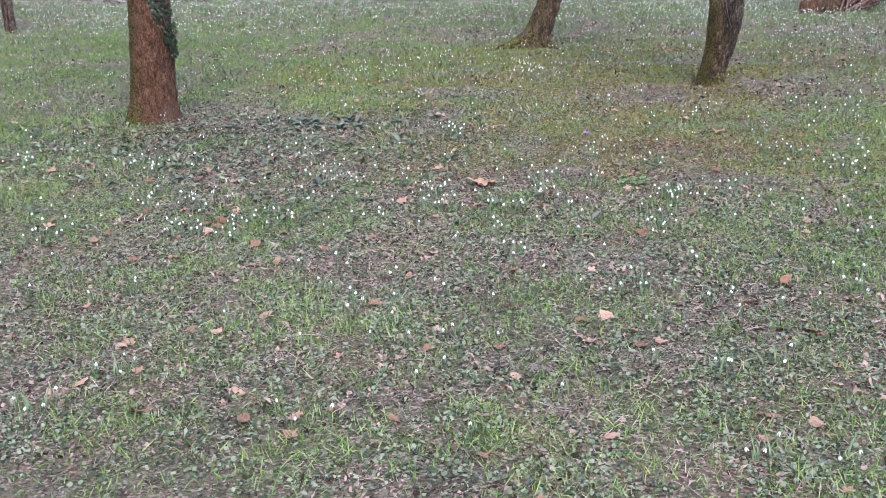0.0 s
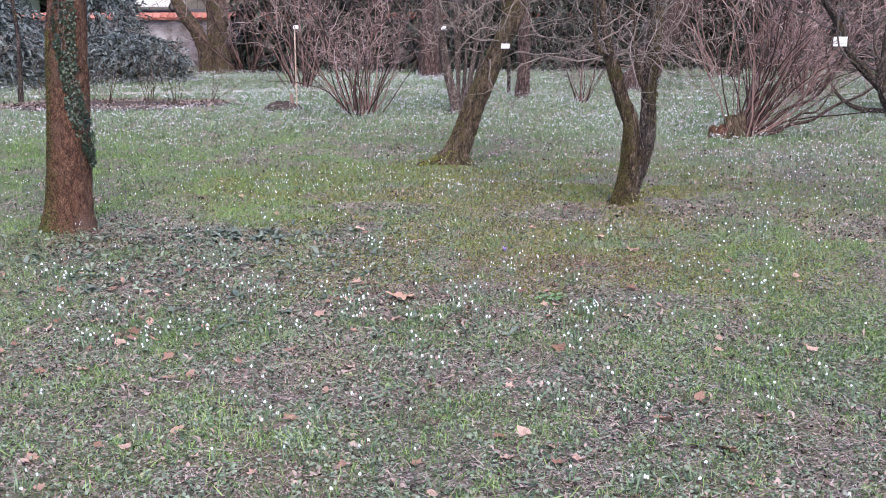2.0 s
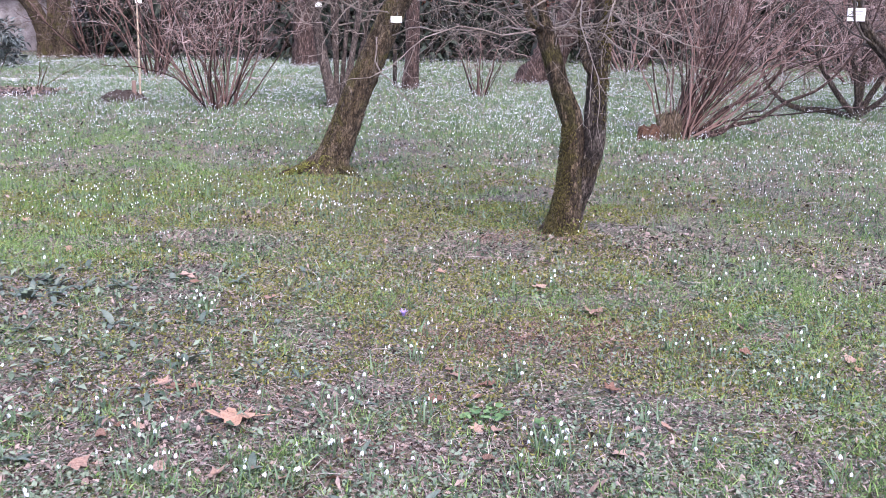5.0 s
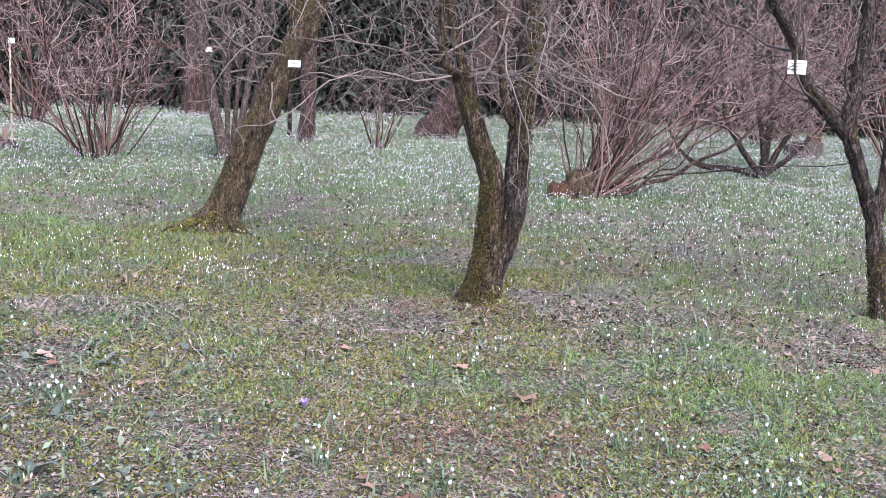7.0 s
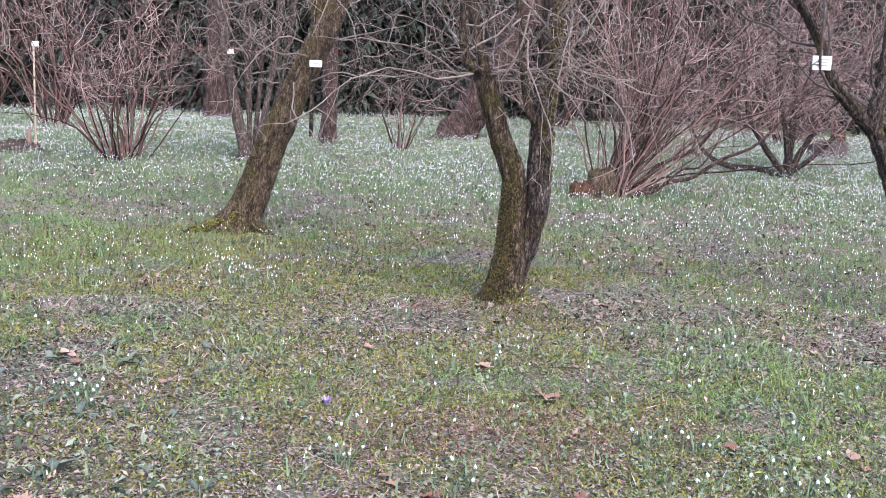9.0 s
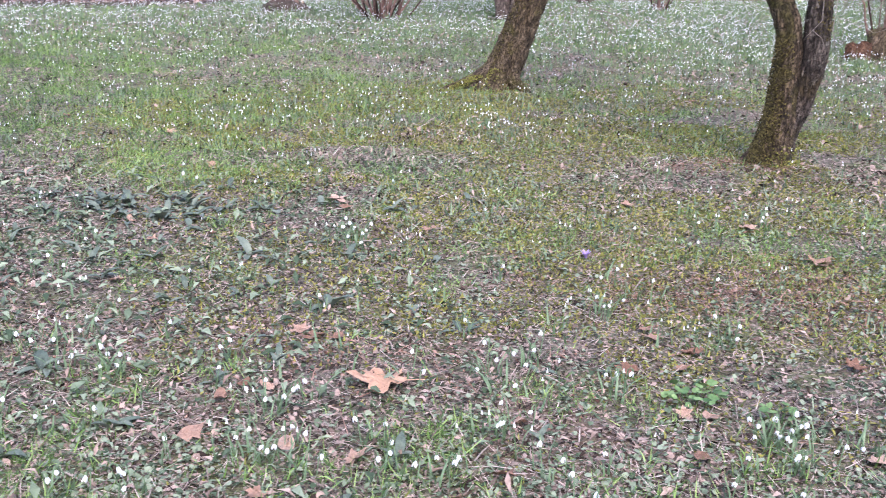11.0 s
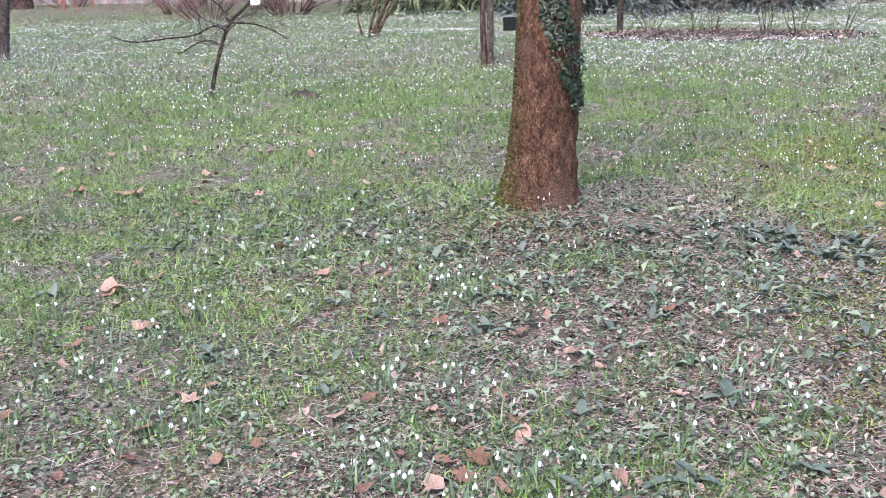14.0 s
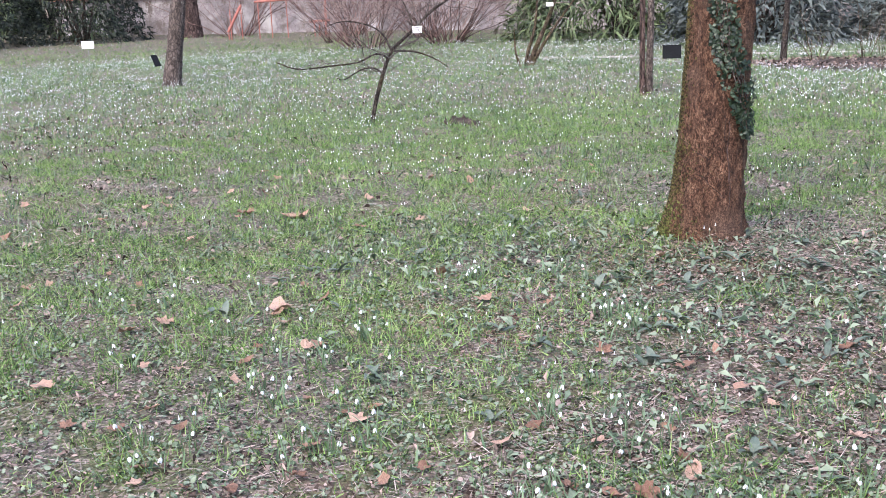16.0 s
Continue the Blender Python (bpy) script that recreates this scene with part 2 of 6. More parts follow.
M_MULCH = material("dark_mulch", [(0.022, 0.017, 0.014), (0.05, 0.038, 0.032), (0.11, 0.085, 0.072)], 12, 80, 0.95, 1.0, span=(0.36, 0.64))
M_SIGN = material("white_plastic_label", [(0.7, 0.7, 0.7), (0.77, 0.77, 0.77), (0.8, 0.8, 0.8)], 10, 60, 0.45, 0)
M_INK = material("grey_print", [(0.22, 0.22, 0.23), (0.26, 0.26, 0.27), (0.3, 0.3, 0.3)], 10, 60, 0.6, 0)
M_PLATE = material("black_label_plate", [(0.008, 0.009, 0.01), (0.014, 0.015, 0.017), (0.02, 0.021, 0.024)], 10, 60, 0.7, 0, spec=0.1)
M_WIRE = material("grey_metal_rod", [(0.12, 0.12, 0.12), (0.18, 0.18, 0.18), (0.25, 0.25, 0.25)], 10, 60, 0.5, 0)
M_REDWOOD = material("red_painted_wood", [(0.2, 0.06, 0.05), (0.32, 0.12, 0.095), (0.42, 0.19, 0.15)], 6, 50, 0.75, 0.2)
M_STONE = material("grey_stone", [(0.02, 0.018, 0.016), (0.06, 0.055, 0.048), (0.17, 0.155, 0.14)], 6, 60, 0.9, 0.7)
M_CARPAINT = material("white_car_paint", [(0.7, 0.71, 0.72), (0.76, 0.77, 0.78), (0.8, 0.81, 0.82)], 2, 30, 0.25, 0, spec=0.5)
M_GLASS = material("dark_car_glass", [(0.02, 0.025, 0.03), (0.035, 0.04, 0.05), (0.05, 0.06, 0.07)], 2, 30, 0.08, 0, spec=0.6)
M_RUBBER = material("tyre_rubber", [(0.012, 0.012, 0.012), (0.02, 0.02, 0.02), (0.03, 0.03, 0.03)], 10, 60, 0.9, 0)
M_TAIL = material("red_tail_lamp", [(0.4, 0.02, 0.02), (0.5, 0.03, 0.03), (0.55, 0.05, 0.05)], 10, 60, 0.2, 0)
M_YELLOW = material("yellow_paint", [(0.6, 0.36, 0.02), (0.72, 0.46, 0.03), (0.78, 0.54, 0.06)], 3, 40, 0.45, 0.1)
M_ASPHALT = material("asphalt", [(0.03, 0.03, 0.03), (0.05, 0.05, 0.05), (0.08, 0.08, 0.08)], 2, 60, 0.9, 0.3)


# ---------------------------------------------------------------- geometry helpers
def lattice(seed, n=64):
    return np.random.default_rng(seed).random((n, n))


LATTICES = {s: lattice(s) for s in range(12)}


def vnoise(x, y, size, seed):
    """Smooth value noise between 0 and 1, with features of about size metres."""
    g, n = LATTICES[seed], 64
    u, v = np.asarray(x, float) / size + 500.3, np.asarray(y, float) / size + 500.7
    i, j = np.floor(u).astype(int), np.floor(v).astype(int)
    a, b = u - i, v - j
    a, b = a * a * (3 - 2 * a), b * b * (3 - 2 * b)
    p = lambda s, t: g[(i + s) % n, (j + t) % n]
    return (p(0, 0) * (1 - a) + p(1, 0) * a) * (1 - b) + (p(0, 1) * (1 - a) + p(1, 1) * a) * b


def hump(x, y, cx, cy, sx, sy):
    return np.exp(-((x - cx) / sx) ** 2 - ((y - cy) / sy) ** 2)


def gz(x, y):
    """The ground's height: slight hummocks, swells at the trees' feet, a bank behind the garden wall."""
    x, y = np.asarray(x, float), np.asarray(y, float)
    far = np.clip((np.hypot(x + 1, y - 4) - 9) / 8, 0, 1)
    z = (vnoise(x, y, 0.9, 1) - 0.5) * 0.035 + (vnoise(x, y, 0.22, 2) - 0.5) * 0.018 * (1 - far)
    for cx, cy, h, r in ((-3.77, 4.86, 0.05, 0.5), (1.015, 6.62, 0.04, 0.45), (-0.88, 9.12, 0.05, 0.5), (-8.75, 7.6, 0.03, 0.3), (-4.75, 15.4, 0.04, 0.4)):
        z = z + h * hump(x, y, cx, cy, r, r)
    behind = y - (31.0 + 0.25 * x) - 0.4
    return z + np.clip(0.04 * behind, 0, 1.0) + np.clip(0.05 * (behind - 38), 0, 12)


def gh(x, y):
    return float(gz(x, y))


def make_mesh(name, verts, faces, mat, smooth=True):
    me = bpy.data.meshes.new(name)
    me.from_pydata(np.asarray(verts, float).tolist(), [], [list(map(int, f)) for f in faces])
    me.materials.append(mat)
    if smooth:
        me.polygons.foreach_set("use_smooth", [True] * len(me.polygons))
    me.update()
    return me


class Geo:
    """Gathers tubes and facets of one part."""

    def __init__(self):
        self.v, self.f, self.n = [], [], 0

    def add(self, verts, faces):
        self.v.append(np.asarray(verts, float))
        self.f.extend([tuple(i + self.n for i in f) for f in faces])
        self.n += len(verts)

    def tube(self, pts, radii, sides=6, rough=0.0, seed=0, cap=False, furrow=0.0):
        pts = np.asarray(pts, float)
        n = len(pts)
        radii = np.broadcast_to(np.asarray(radii, float), (n,))
        tang = np.gradient(pts, axis=0)
        tang /= np.linalg.norm(tang, axis=1)[:, None] + 1e-9
        ref = np.array([1.0, 0.13, 0.0]) if abs(tang[0][0]) < 0.9 else np.array([0.0, 1.0, 0.1])
        a = np.cross(tang, ref)
        a /= np.linalg.norm(a, axis=1)[:, None] + 1e-9
        b = np.cross(tang, a)
        th = np.linspace(0, 2 * np.pi, sides, endpoint=False)
        rr = np.repeat(radii[:, None], sides, 1)
        if rough:
            arc = np.cumsum(np.r_[0, np.linalg.norm(np.diff(pts, axis=0), axis=1)])
            base = radii.max()
            for i in range(n):
                for k in range(sides):
                    c, s = math.cos(th[k]) * base, math.sin(th[k]) * base
                    q = Vector((c * 9 / base * 0.35 + seed, s * 9 / base * 0.35, arc[i] * 2.2))
                    w = noise.noise(q) * 0.6 + 0.45 * (0.5 - abs(noise.noise(Vector((c / base * 2.6 + seed, s / base * 2.6, arc[i] * 5)))) * 2)
                    rr[i, k] *= 1 + rough * w
                    if furrow:
                        deep = abs(noise.noise(Vector((c * 17 + seed, s * 17, arc[i] * 3.4))))
                        fine = abs(noise.noise(Vector((c * 44 - seed, s * 44, arc[i] * 11))))
                        rr[i, k] -= furrow * max(0, 1 - 4.5 * deep) + 0.45 * furrow * max(0, 1 - 3 * fine)
        ring = pts[:, None] + rr[..., None] * (np.cos(th)[None, :, None] * a[:, None] + np.sin(th)[None, :, None] * b[:, None])
        faces = []
        for i in range(n - 1):
            for k in range(sides):
                k2 = (k + 1) % sides
                faces.append((i * sides + k, i * sides + k2, (i + 1) * sides + k2, (i + 1) * sides + k))
        if cap:
            faces.append(tuple((n - 1) * sides + k for k in range(sides)))
        self.add(ring.reshape(-1, 3), faces)

    def box(self, lo, hi):
        (x0, y0, z0), (x1, y1, z1) = lo, hi
        v = [(x, y, z) for z in (z0, z1) for y in (y0, y1) for x in (x0, x1)]
        self.add(v, [(0, 2, 3, 1), (4, 5, 7, 6), (0, 1, 5, 4), (2, 6, 7, 3), (0, 4, 6, 2), (1, 3, 7, 5)])

    def mesh(self, name, mat, smooth=True):
        return make_mesh(name, np.concatenate(self.v), self.f, mat, smooth)


def part(name, geo, mat, parent, label="", smooth=True):
    me = geo if isinstance(geo, bpy.types.Mesh) else geo.mesh(name, mat, smooth)
    ob = new(name, me)
    ob.parent = parent
    return tagged(ob, label) if label else ob


def thing(name, label, category, m=None, group=""):
    ob = new(name)
    if m is not None:
        ob.matrix_basis = m
    return tagged(ob, label, category, group)


def single(name, me, label, category, m, group="", kind=""):
    ob = new(name, me)
    ob.matrix_basis = m
    return tagged(ob, label, category, group, kind)


def stuff(name, chunks, mat, label, category, smooth=False):
    """Many small pieces in one mesh: chunks of (verts n*k*3, faces per piece)."""
    vs, fs, n = [], [], 0
    for v, f in chunks:
        count, k = v.shape[0], v.shape[1]
        vs.append(v.reshape(-1, 3))
        fs.append((np.asarray(f)[None] + (np.arange(count) * k)[:, None, None]).reshape(-1, 3) + n)
        n += count * k
    verts, faces = np.concatenate(vs), np.concatenate(fs)
    me = bpy.data.meshes.new(name)
    me.vertices.add(len(verts))
    me.vertices.foreach_set("co", verts.ravel())
    me.loops.add(faces.size)
    me.loops.foreach_set("vertex_index", faces.ravel().astype(np.int32))
    me.polygons.add(len(faces))
    me.polygons.foreach_set("loop_start", np.arange(0, faces.size, 3, dtype=np.int32))
    if smooth:
        me.polygons.foreach_set("use_smooth", np.ones(len(faces), bool))
    me.update(calc_edges=True)
    me.materials.append(mat)
    return tagged(new(name, me), label, category, kind="stuff")


def scatter(template, pos, rng, size=(0.8, 1.2), tilt=0.3, yaw=None):
    """Copies of a small template's vertices at pos, turned, tilted and sized at random."""
    v, f = template
    v = np.asarray(v, float)
    n = len(pos)
    yaw = rng.random(n) * 2 * np.pi if yaw is None else yaw
    s = rng.uniform(*size, n)
    tx, ty = rng.normal(0, tilt, n), rng.normal(0, tilt, n)
    c, d = np.cos(yaw), np.sin(yaw)
    q = np.repeat(v[None], n, 0) * s[:, None, None]
    y = q[..., 1] * np.cos(tx)[:, None] - q[..., 2] * np.sin(tx)[:, None]
    z = q[..., 1] * np.sin(tx)[:, None] + q[..., 2] * np.cos(tx)[:, None]
    x = q[..., 0] * np.cos(ty)[:, None] + z * np.sin(ty)[:, None]
    z = -q[..., 0] * np.sin(ty)[:, None] + z * np.cos(ty)[:, None]
    out = np.stack([x * c[:, None] - y * d[:, None], x * d[:, None] + y * c[:, None], z], -1)
    return out + np.asarray(pos)[:, None, :], f


def blade(length, width, bend, az=0.0, at=(0, 0)):
    """A bent, tapered blade: five vertices, three triangles."""
    c, s = math.cos(az), math.sin(az)
    pts = []
    for u, w in ((0, 1), (0.55, 0.8)):
        r, z = bend * length * u * u, length * u * (1 - 0.25 * bend * u)
        for side in (-0.5, 0.5):
            pts.append((at[0] + c * r - s * side * width * w, at[1] + s * r + c * side * width * w, z))
    r, z = bend * length, length * (1 - 0.45 * bend)
    pts.append((at[0] + c * r, at[1] + s * r, z))
    return pts, [(0, 1, 3), (0, 3, 2), (2, 3, 4)]


def tuft(rng, count, length, width, spread):
    v, f = [], []
    for _ in range(count):
        bv, bf = blade(length * rng.uniform(0.5, 1.1), width * rng.uniform(0.7, 1.2), rng.uniform(0.15, 1.0), rng.uniform(0, 6.28),
                       rng.normal(0, spread, 2))
        f += [tuple(i + len(v) for i in t) for t in bf]
        v += bv
    return v, f


def fan(rng, sides, radius, crumple):
    """A small crumpled leaf piece as a fan of triangles."""
    th = np.sort(rng.uniform(0, 2 * np.pi, sides)) * 0.4 + np.linspace(0, 2 * np.pi, sides, endpoint=False) * 0.6
    r = radius * rng.uniform(0.55, 1.15, sides)
    v = [(0, 0, crumple * radius * rng.uniform(-0.3, 0.5))] + [(a * math.cos(t), a * math.sin(t) * 0.5, radius * crumple * rng.uniform(0, 1)) for a, t in zip(r, th)]
    return v, [(0, 1 + i, 1 + (i + 1) % sides) for i in range(sides)]


def flat_leaf(rng, length, width, lift):
    """A small pointed leaf lying half flat, folded along its middle."""
    w, k = width * rng.uniform(0.8, 1.2), rng.uniform(0.35, 0.55)
    z = lift * length * rng.uniform(0.3, 1.2)
    v = [(0, 0, 0), (length * k, -w / 2, z + 0.25 * w), (length, 0, z * rng.uniform(0.2, 1.3)), (length * k, w / 2, z + 0.25 * w), (length * k, 0, z)]
    return v, [(0, 1, 4), (1, 2, 4), (2, 3, 4), (3, 0, 4)]


def chip(rng, length, width):
    """A bent scrap of dry leaf or stalk: two triangles."""
    a, b = rng.uniform(-0.4, 0.4, 2) * width
    return [(0, a, 0.001), (length * 0.55, -width / 2, 0.3 * width), (length, b, 0.002), (length * 0.4, width / 2, 0.45 * width)], [(0, 1, 3), (1, 2, 3)]


def round_leaf_mesh(rng, radius, cup):
    """A small rounded leaf of five sides."""
    r = radius * rng.uniform(0.8, 1.15, 6)
    v = [(r[i] * math.cos(1.047 * i), 0.85 * r[i] * math.sin(1.047 * i), radius * cup * rng.uniform(-0.5, 1)) for i in range(6)]
    return v, [(0, 1, 2), (0, 2, 3), (0, 3, 5), (3, 4, 5)]


def sector(rng, n, r0, r1, left=76, right=-31):
    """Points spread evenly over a sector of the lawn round the place where the camera stands."""
    r = np.sqrt(rng.uniform(r0 * r0, r1 * r1, n)) * (1 + rng.normal(0, 0.04, n))
    a = np.radians(rng.uniform(right, left, n) + rng.normal(0, 2.5, n))
    return 0.1 - r * np.sin(a), -0.2 + r * np.cos(a)


def near_lawn(rng, n):
    """Points on the near part of the lawn."""
    k = int(n * 0.62)
    x, y = sector(rng, k, 2.2, 7.0, 77, -29)
    j = int(n * 0.11)
    ux, uy = foreground(rng, n - k - j)
    return np.r_[x, ux, rng.uniform(1.6, 4.6, j)], np.r_[y, uy, rng.uniform(2.2, 5.8, j)]


def foreground(rng, n):
    """Points on the stretch of lawn before the trees, thinning out at its borders."""
    return rng.uniform(-2.6, 3.3, n) + rng.normal(0, 0.3, n), rng.uniform(-0.9, 2.8, n) + rng.normal(0, 0.25, n)


def grassy(x, y):
    g = 0.4 + 1.0 * (vnoise(x, y, 1.1, 3) - 0.5) + 1.1 * (vnoise(x, y, 0.33, 4) - 0.5)
    g = g + 0.75 * hump(x, y, -7.0, 8.0, 5.0, 3.2) + 0.6 * hump(x, y, -5.6, 3.2, 1.6, 2.0) + 0.4 * hump(x, y, -13, 8.5, 6, 4) + 0.3 * hump(x, y, -3.4, 2.2, 1.4, 1.1) + 0.3 * hump(x, y, 1.7, 3.0, 0.8, 1.1)
    g = g + 0.6 * hump(x, y, 2.5, 1.0, 0.9, 1.5) + 0.4 * hump(x, y, 2.1, -0.3, 1.2, 0.7) + 0.22 * hump(x, y, 2.7, 4.2, 1.1, 2.2) + 0.05 * hump(x, y, -1.7, 0.2, 1.0, 0.9) - 0.25 * hump(x, y, -1.0, 1.6, 1.1, 0.7) + 0.4 * hump(x, y, 2.8, 3.0, 0.9, 0.9)
    g = g + 0.3 * hump(x, y, -0.9, 5.6, 1.1, 0.7) + 0.25 * hump(x, y, 1.5, 4.8, 0.9, 0.4)
    g = g - 0.2 * hump(x, y, -0.6, 4.1, 1.5, 1.3) - 0.32 * hump(x, y, -2.4, 4.2, 1.3, 0.9) - 0.35 * hump(x, y, 1.1, 6.2, 0.9, 0.7) - 0.06 * hump(x, y, 0.3, 0.8, 2.4, 1.6)
    g = g + 0.35 * hump(x, y, -5.2, 2.4, 1.6, 0.7) + 0.55 * hump(x, y, -3.2, 1.95, 0.9, 0.45) + 0.35 * hump(x, y, -2.0, 2.1, 0.6, 0.35) + 0.3 * hump(x, y, 2.3, 4.6, 0.7, 0.8)
    g = g - 0.25 * hump(x, y, -3.2, 2.95, 0.6, 0.35) - 0.2 * hump(x, y, -2.0, 3.5, 1.0, 0.5) - 0.2 * hump(x, y, 2.0, 6.6, 0.9, 0.5)
    return np.clip(g, 0, 1)


def clump(x, y, size, seed):
    """How thickly small things gather: tufts and gaps of about size metres."""
    return np.clip(3.4 * vnoise(x, y, size, seed) - 1.1, 0.04, 1.5)


def in_bed(x, y):
    u, v = (x + 8.2) * 0.97 + (y - 16.0) * 0.24, -(x + 8.2) * 0.24 + (y - 16.0) * 0.97
    return (u / 2.2) ** 2 + (v / 0.95) ** 2 < 1


PATH_LINE = [(-15.4, 15.2), (-14.3, 15.8), (-13.1, 16.5), (-11.8, 17.3), (-9.4, 18.6), (-6, 20), (-2, 21)]


def on_path(x, y):
    """Whether points lie on the gravel path, which stays free of plants."""
    near = np.full(np.shape(x), 9.0)
    for (ax, ay), (bx, by) in zip(PATH_LINE, PATH_LINE[1:]):
        t = np.clip(((x - ax) * (bx - ax) + (y - ay) * (by - ay)) / ((bx - ax) ** 2 + (by - ay) ** 2), 0, 1)
        near = np.minimum(near, np.hypot(x - ax - t * (bx - ax), y - ay - t * (by - ay)))
    return near < 0.12


def on_ground(x, y, lift=0.0):
    return np.stack([x, y, gz(x, y) + lift], -1)


# ---------------------------------------------------------------- the ground
def ground_axis(lo, hi, step, out):
    grow = [step * 1.35 ** i for i in range(1, 40)]
    side = np.cumsum(grow)
    side = side[side < out]
    return np.r_[lo - side[::-1], np.arange(lo, hi, step), hi + side]


def build_ground():
    xs, ys = ground_axis(-7, 4.2, 0.065, 420), ground_axis(-2.2, 10, 0.065, 420)
    gx, gy = np.meshgrid(xs, ys)
    v = np.stack([gx, gy, gz(gx, gy)], -1).reshape(-1, 3)
    nx, ny = len(xs), len(ys)
    i = (np.arange(ny - 1)[:, None] * nx + np.arange(nx - 1)[None]).ravel()
    f = np.stack([i, i + 1, i + nx + 1, i + nx], -1)
    ob = new("ground", make_mesh("ground", v, f, M_SOIL))
    tagged(ob, "park lawn of damp soil, moss and thin grass", "ground", kind="structure")


build_ground()


def strip(name, line, width, lift, mat, label, category):
    """A flat strip along a line, laid on the ground."""
    line = np.asarray(line, float)
    t = np.linspace(0, len(line) - 1, 60)
    p = np.stack([np.interp(t, np.arange(len(line)), line[:, k]) for k in (0, 1)], -1)
    d = np.gradient(p, axis=0)
    d /= np.linalg.norm(d, axis=1)[:, None]
    nrm = np.stack([-d[:, 1], d[:, 0]], -1)
    v, f = [], []
    for k, off in enumerate((-0.5, -0.2, 0.2, 0.5)):
        q = p + nrm * (off * width + (vnoise(p[:, 0], p[:, 1], 0.8, 5)[:, None] - 0.5) * 0.12)
        z = gz(q[:, 0], q[:, 1]) + (lift if k in (1, 2) else 0.002)
        v.append(np.c_[q, z])
    n = len(p)
    for k in range(3):
        f += [(k * n + i, k * n + i + 1, (k + 1) * n + i + 1, (k + 1) * n + i) for i in range(n - 1)]
    ob = new(name, make_mesh(name, np.concatenate(v), f, mat))
    return tagged(ob, label, category, kind="structure")


strip("path", PATH_LINE, 0.36, 0.02, M_PATH,
      "narrow pale gravel path across the lawn", "path")


def soil_bed(name, cx, cy, rx, ry, turn, height, mat, label, seed):
    rng = np.random.default_rng(seed)
    v, f, rings, n = [(0, 0, height)], [], 7, 36
    for k in range(1, rings + 1):
        for i in range(n):
            a = 2 * math.pi * i / n
            u = k / rings * (1 + 0.1 * math.sin(3 * a + seed) + 0.06 * rng.normal())
            v.append((rx * u * math.cos(a), ry * u * math.sin(a), height * (1 - (k / rings) ** 2) + (rng.normal() * 0.018 if k < rings else -0.03)))
    for i in range(n):
        f.append((0, 1 + i, 1 + (i + 1) % n))
        for k in range(rings - 1):
            a, b = 1 + k * n + i, 1 + k * n + (i + 1) % n
            f.append((a, a + n, b + n, b))
    ob = new(name, make_mesh(name, v, f, mat))
    ob.matrix_basis = pose(cx, cy, gh(cx, cy), 0, 0, turn)
    return tagged(ob, label, "soil", kind="structure")


soil_bed("planting_bed", -8.2, 16.0, 2.3, 1.0, 14, 0.07, M_MULCH, "bed of dark mulch with bare young shrubs", 1)
soil_bed("molehill", -4.75, 15.4, 0.36, 0.24, 10, 0.12, M_MULCH, "heap of dark soil at the foot of a stake", 2)
soil_bed("leaf_heap", -8.75, 7.6, 0.22, 0.15, 30, 0.035, M_MULCH, "low heap of dark rotting leaves on the lawn", 3)


# ---------------------------------------------------------------- woody plants
def bend_line(start, way, length, rng, steps=6, wander=0.25, lift=0.0):
    p, d = np.array(start, float), np.array(way, float)
    d /= np.linalg.norm(d)
    out = [p.copy()]
    for _ in range(steps):
        d = d + rng.normal(0, wander, 3) / steps ** 0.5 + (0, 0, lift / steps)
        d /= np.linalg.norm(d)
        p = p + d * length / steps
        out.append(p.copy())
    return np.array(out), d


def twigs_from(geo, line, r, rng, count, length, depth=2, sides=3, wander=0.5, start=0.25, lift=0.2):
    """Side shoots along a line, with shoots of their own."""
    n = len(line)
    for _ in range(count):
        u = rng.uniform(start, 1.0) * (n - 1)
        i = min(int(u), n - 2)
        p = line[i] + (line[i + 1] - line[i]) * (u - i)
        along = line[i + 1] - line[i]
        along /= np.linalg.norm(along) + 1e-9
        away = rng.normal(0, 1, 3)
        away -= along * (away @ along)
        away /= np.linalg.norm(away) + 1e-9
        l = length * rng.uniform(0.45, 1.15)
        sub, _ = bend_line(p, along * rng.uniform(0.3, 0.9) + away, l, rng, 4 if depth > 1 else 2, wander, lift)
        geo.tube(sub, np.linspace(r, r * 0.35, len(sub)), sides)
        if depth > 1:
            twigs_from(geo, sub, r * 0.6, rng, max(2, count // 3), length * 0.45, depth - 1, 3, wander, 0.15, lift)


def smooth_line(points, n):
    """A rounded line through the given points."""
    p = np.asarray(points, float)
    t = np.linspace(0, len(p) - 1, n)
    out = []
    for u in t:
        i = min(int(u), len(p) - 2)
        a, b, c, d = p[max(i - 1, 0)], p[i], p[i + 1], p[min(i + 2, len(p) - 1)]
        w = u - i
        out.append(0.5 * (2 * b + (c - a) * w + (2 * a - 5 * b + 4 * c - d) * w * w + (3 * b - a - 3 * c + d) * w ** 3))
    return np.array(out)


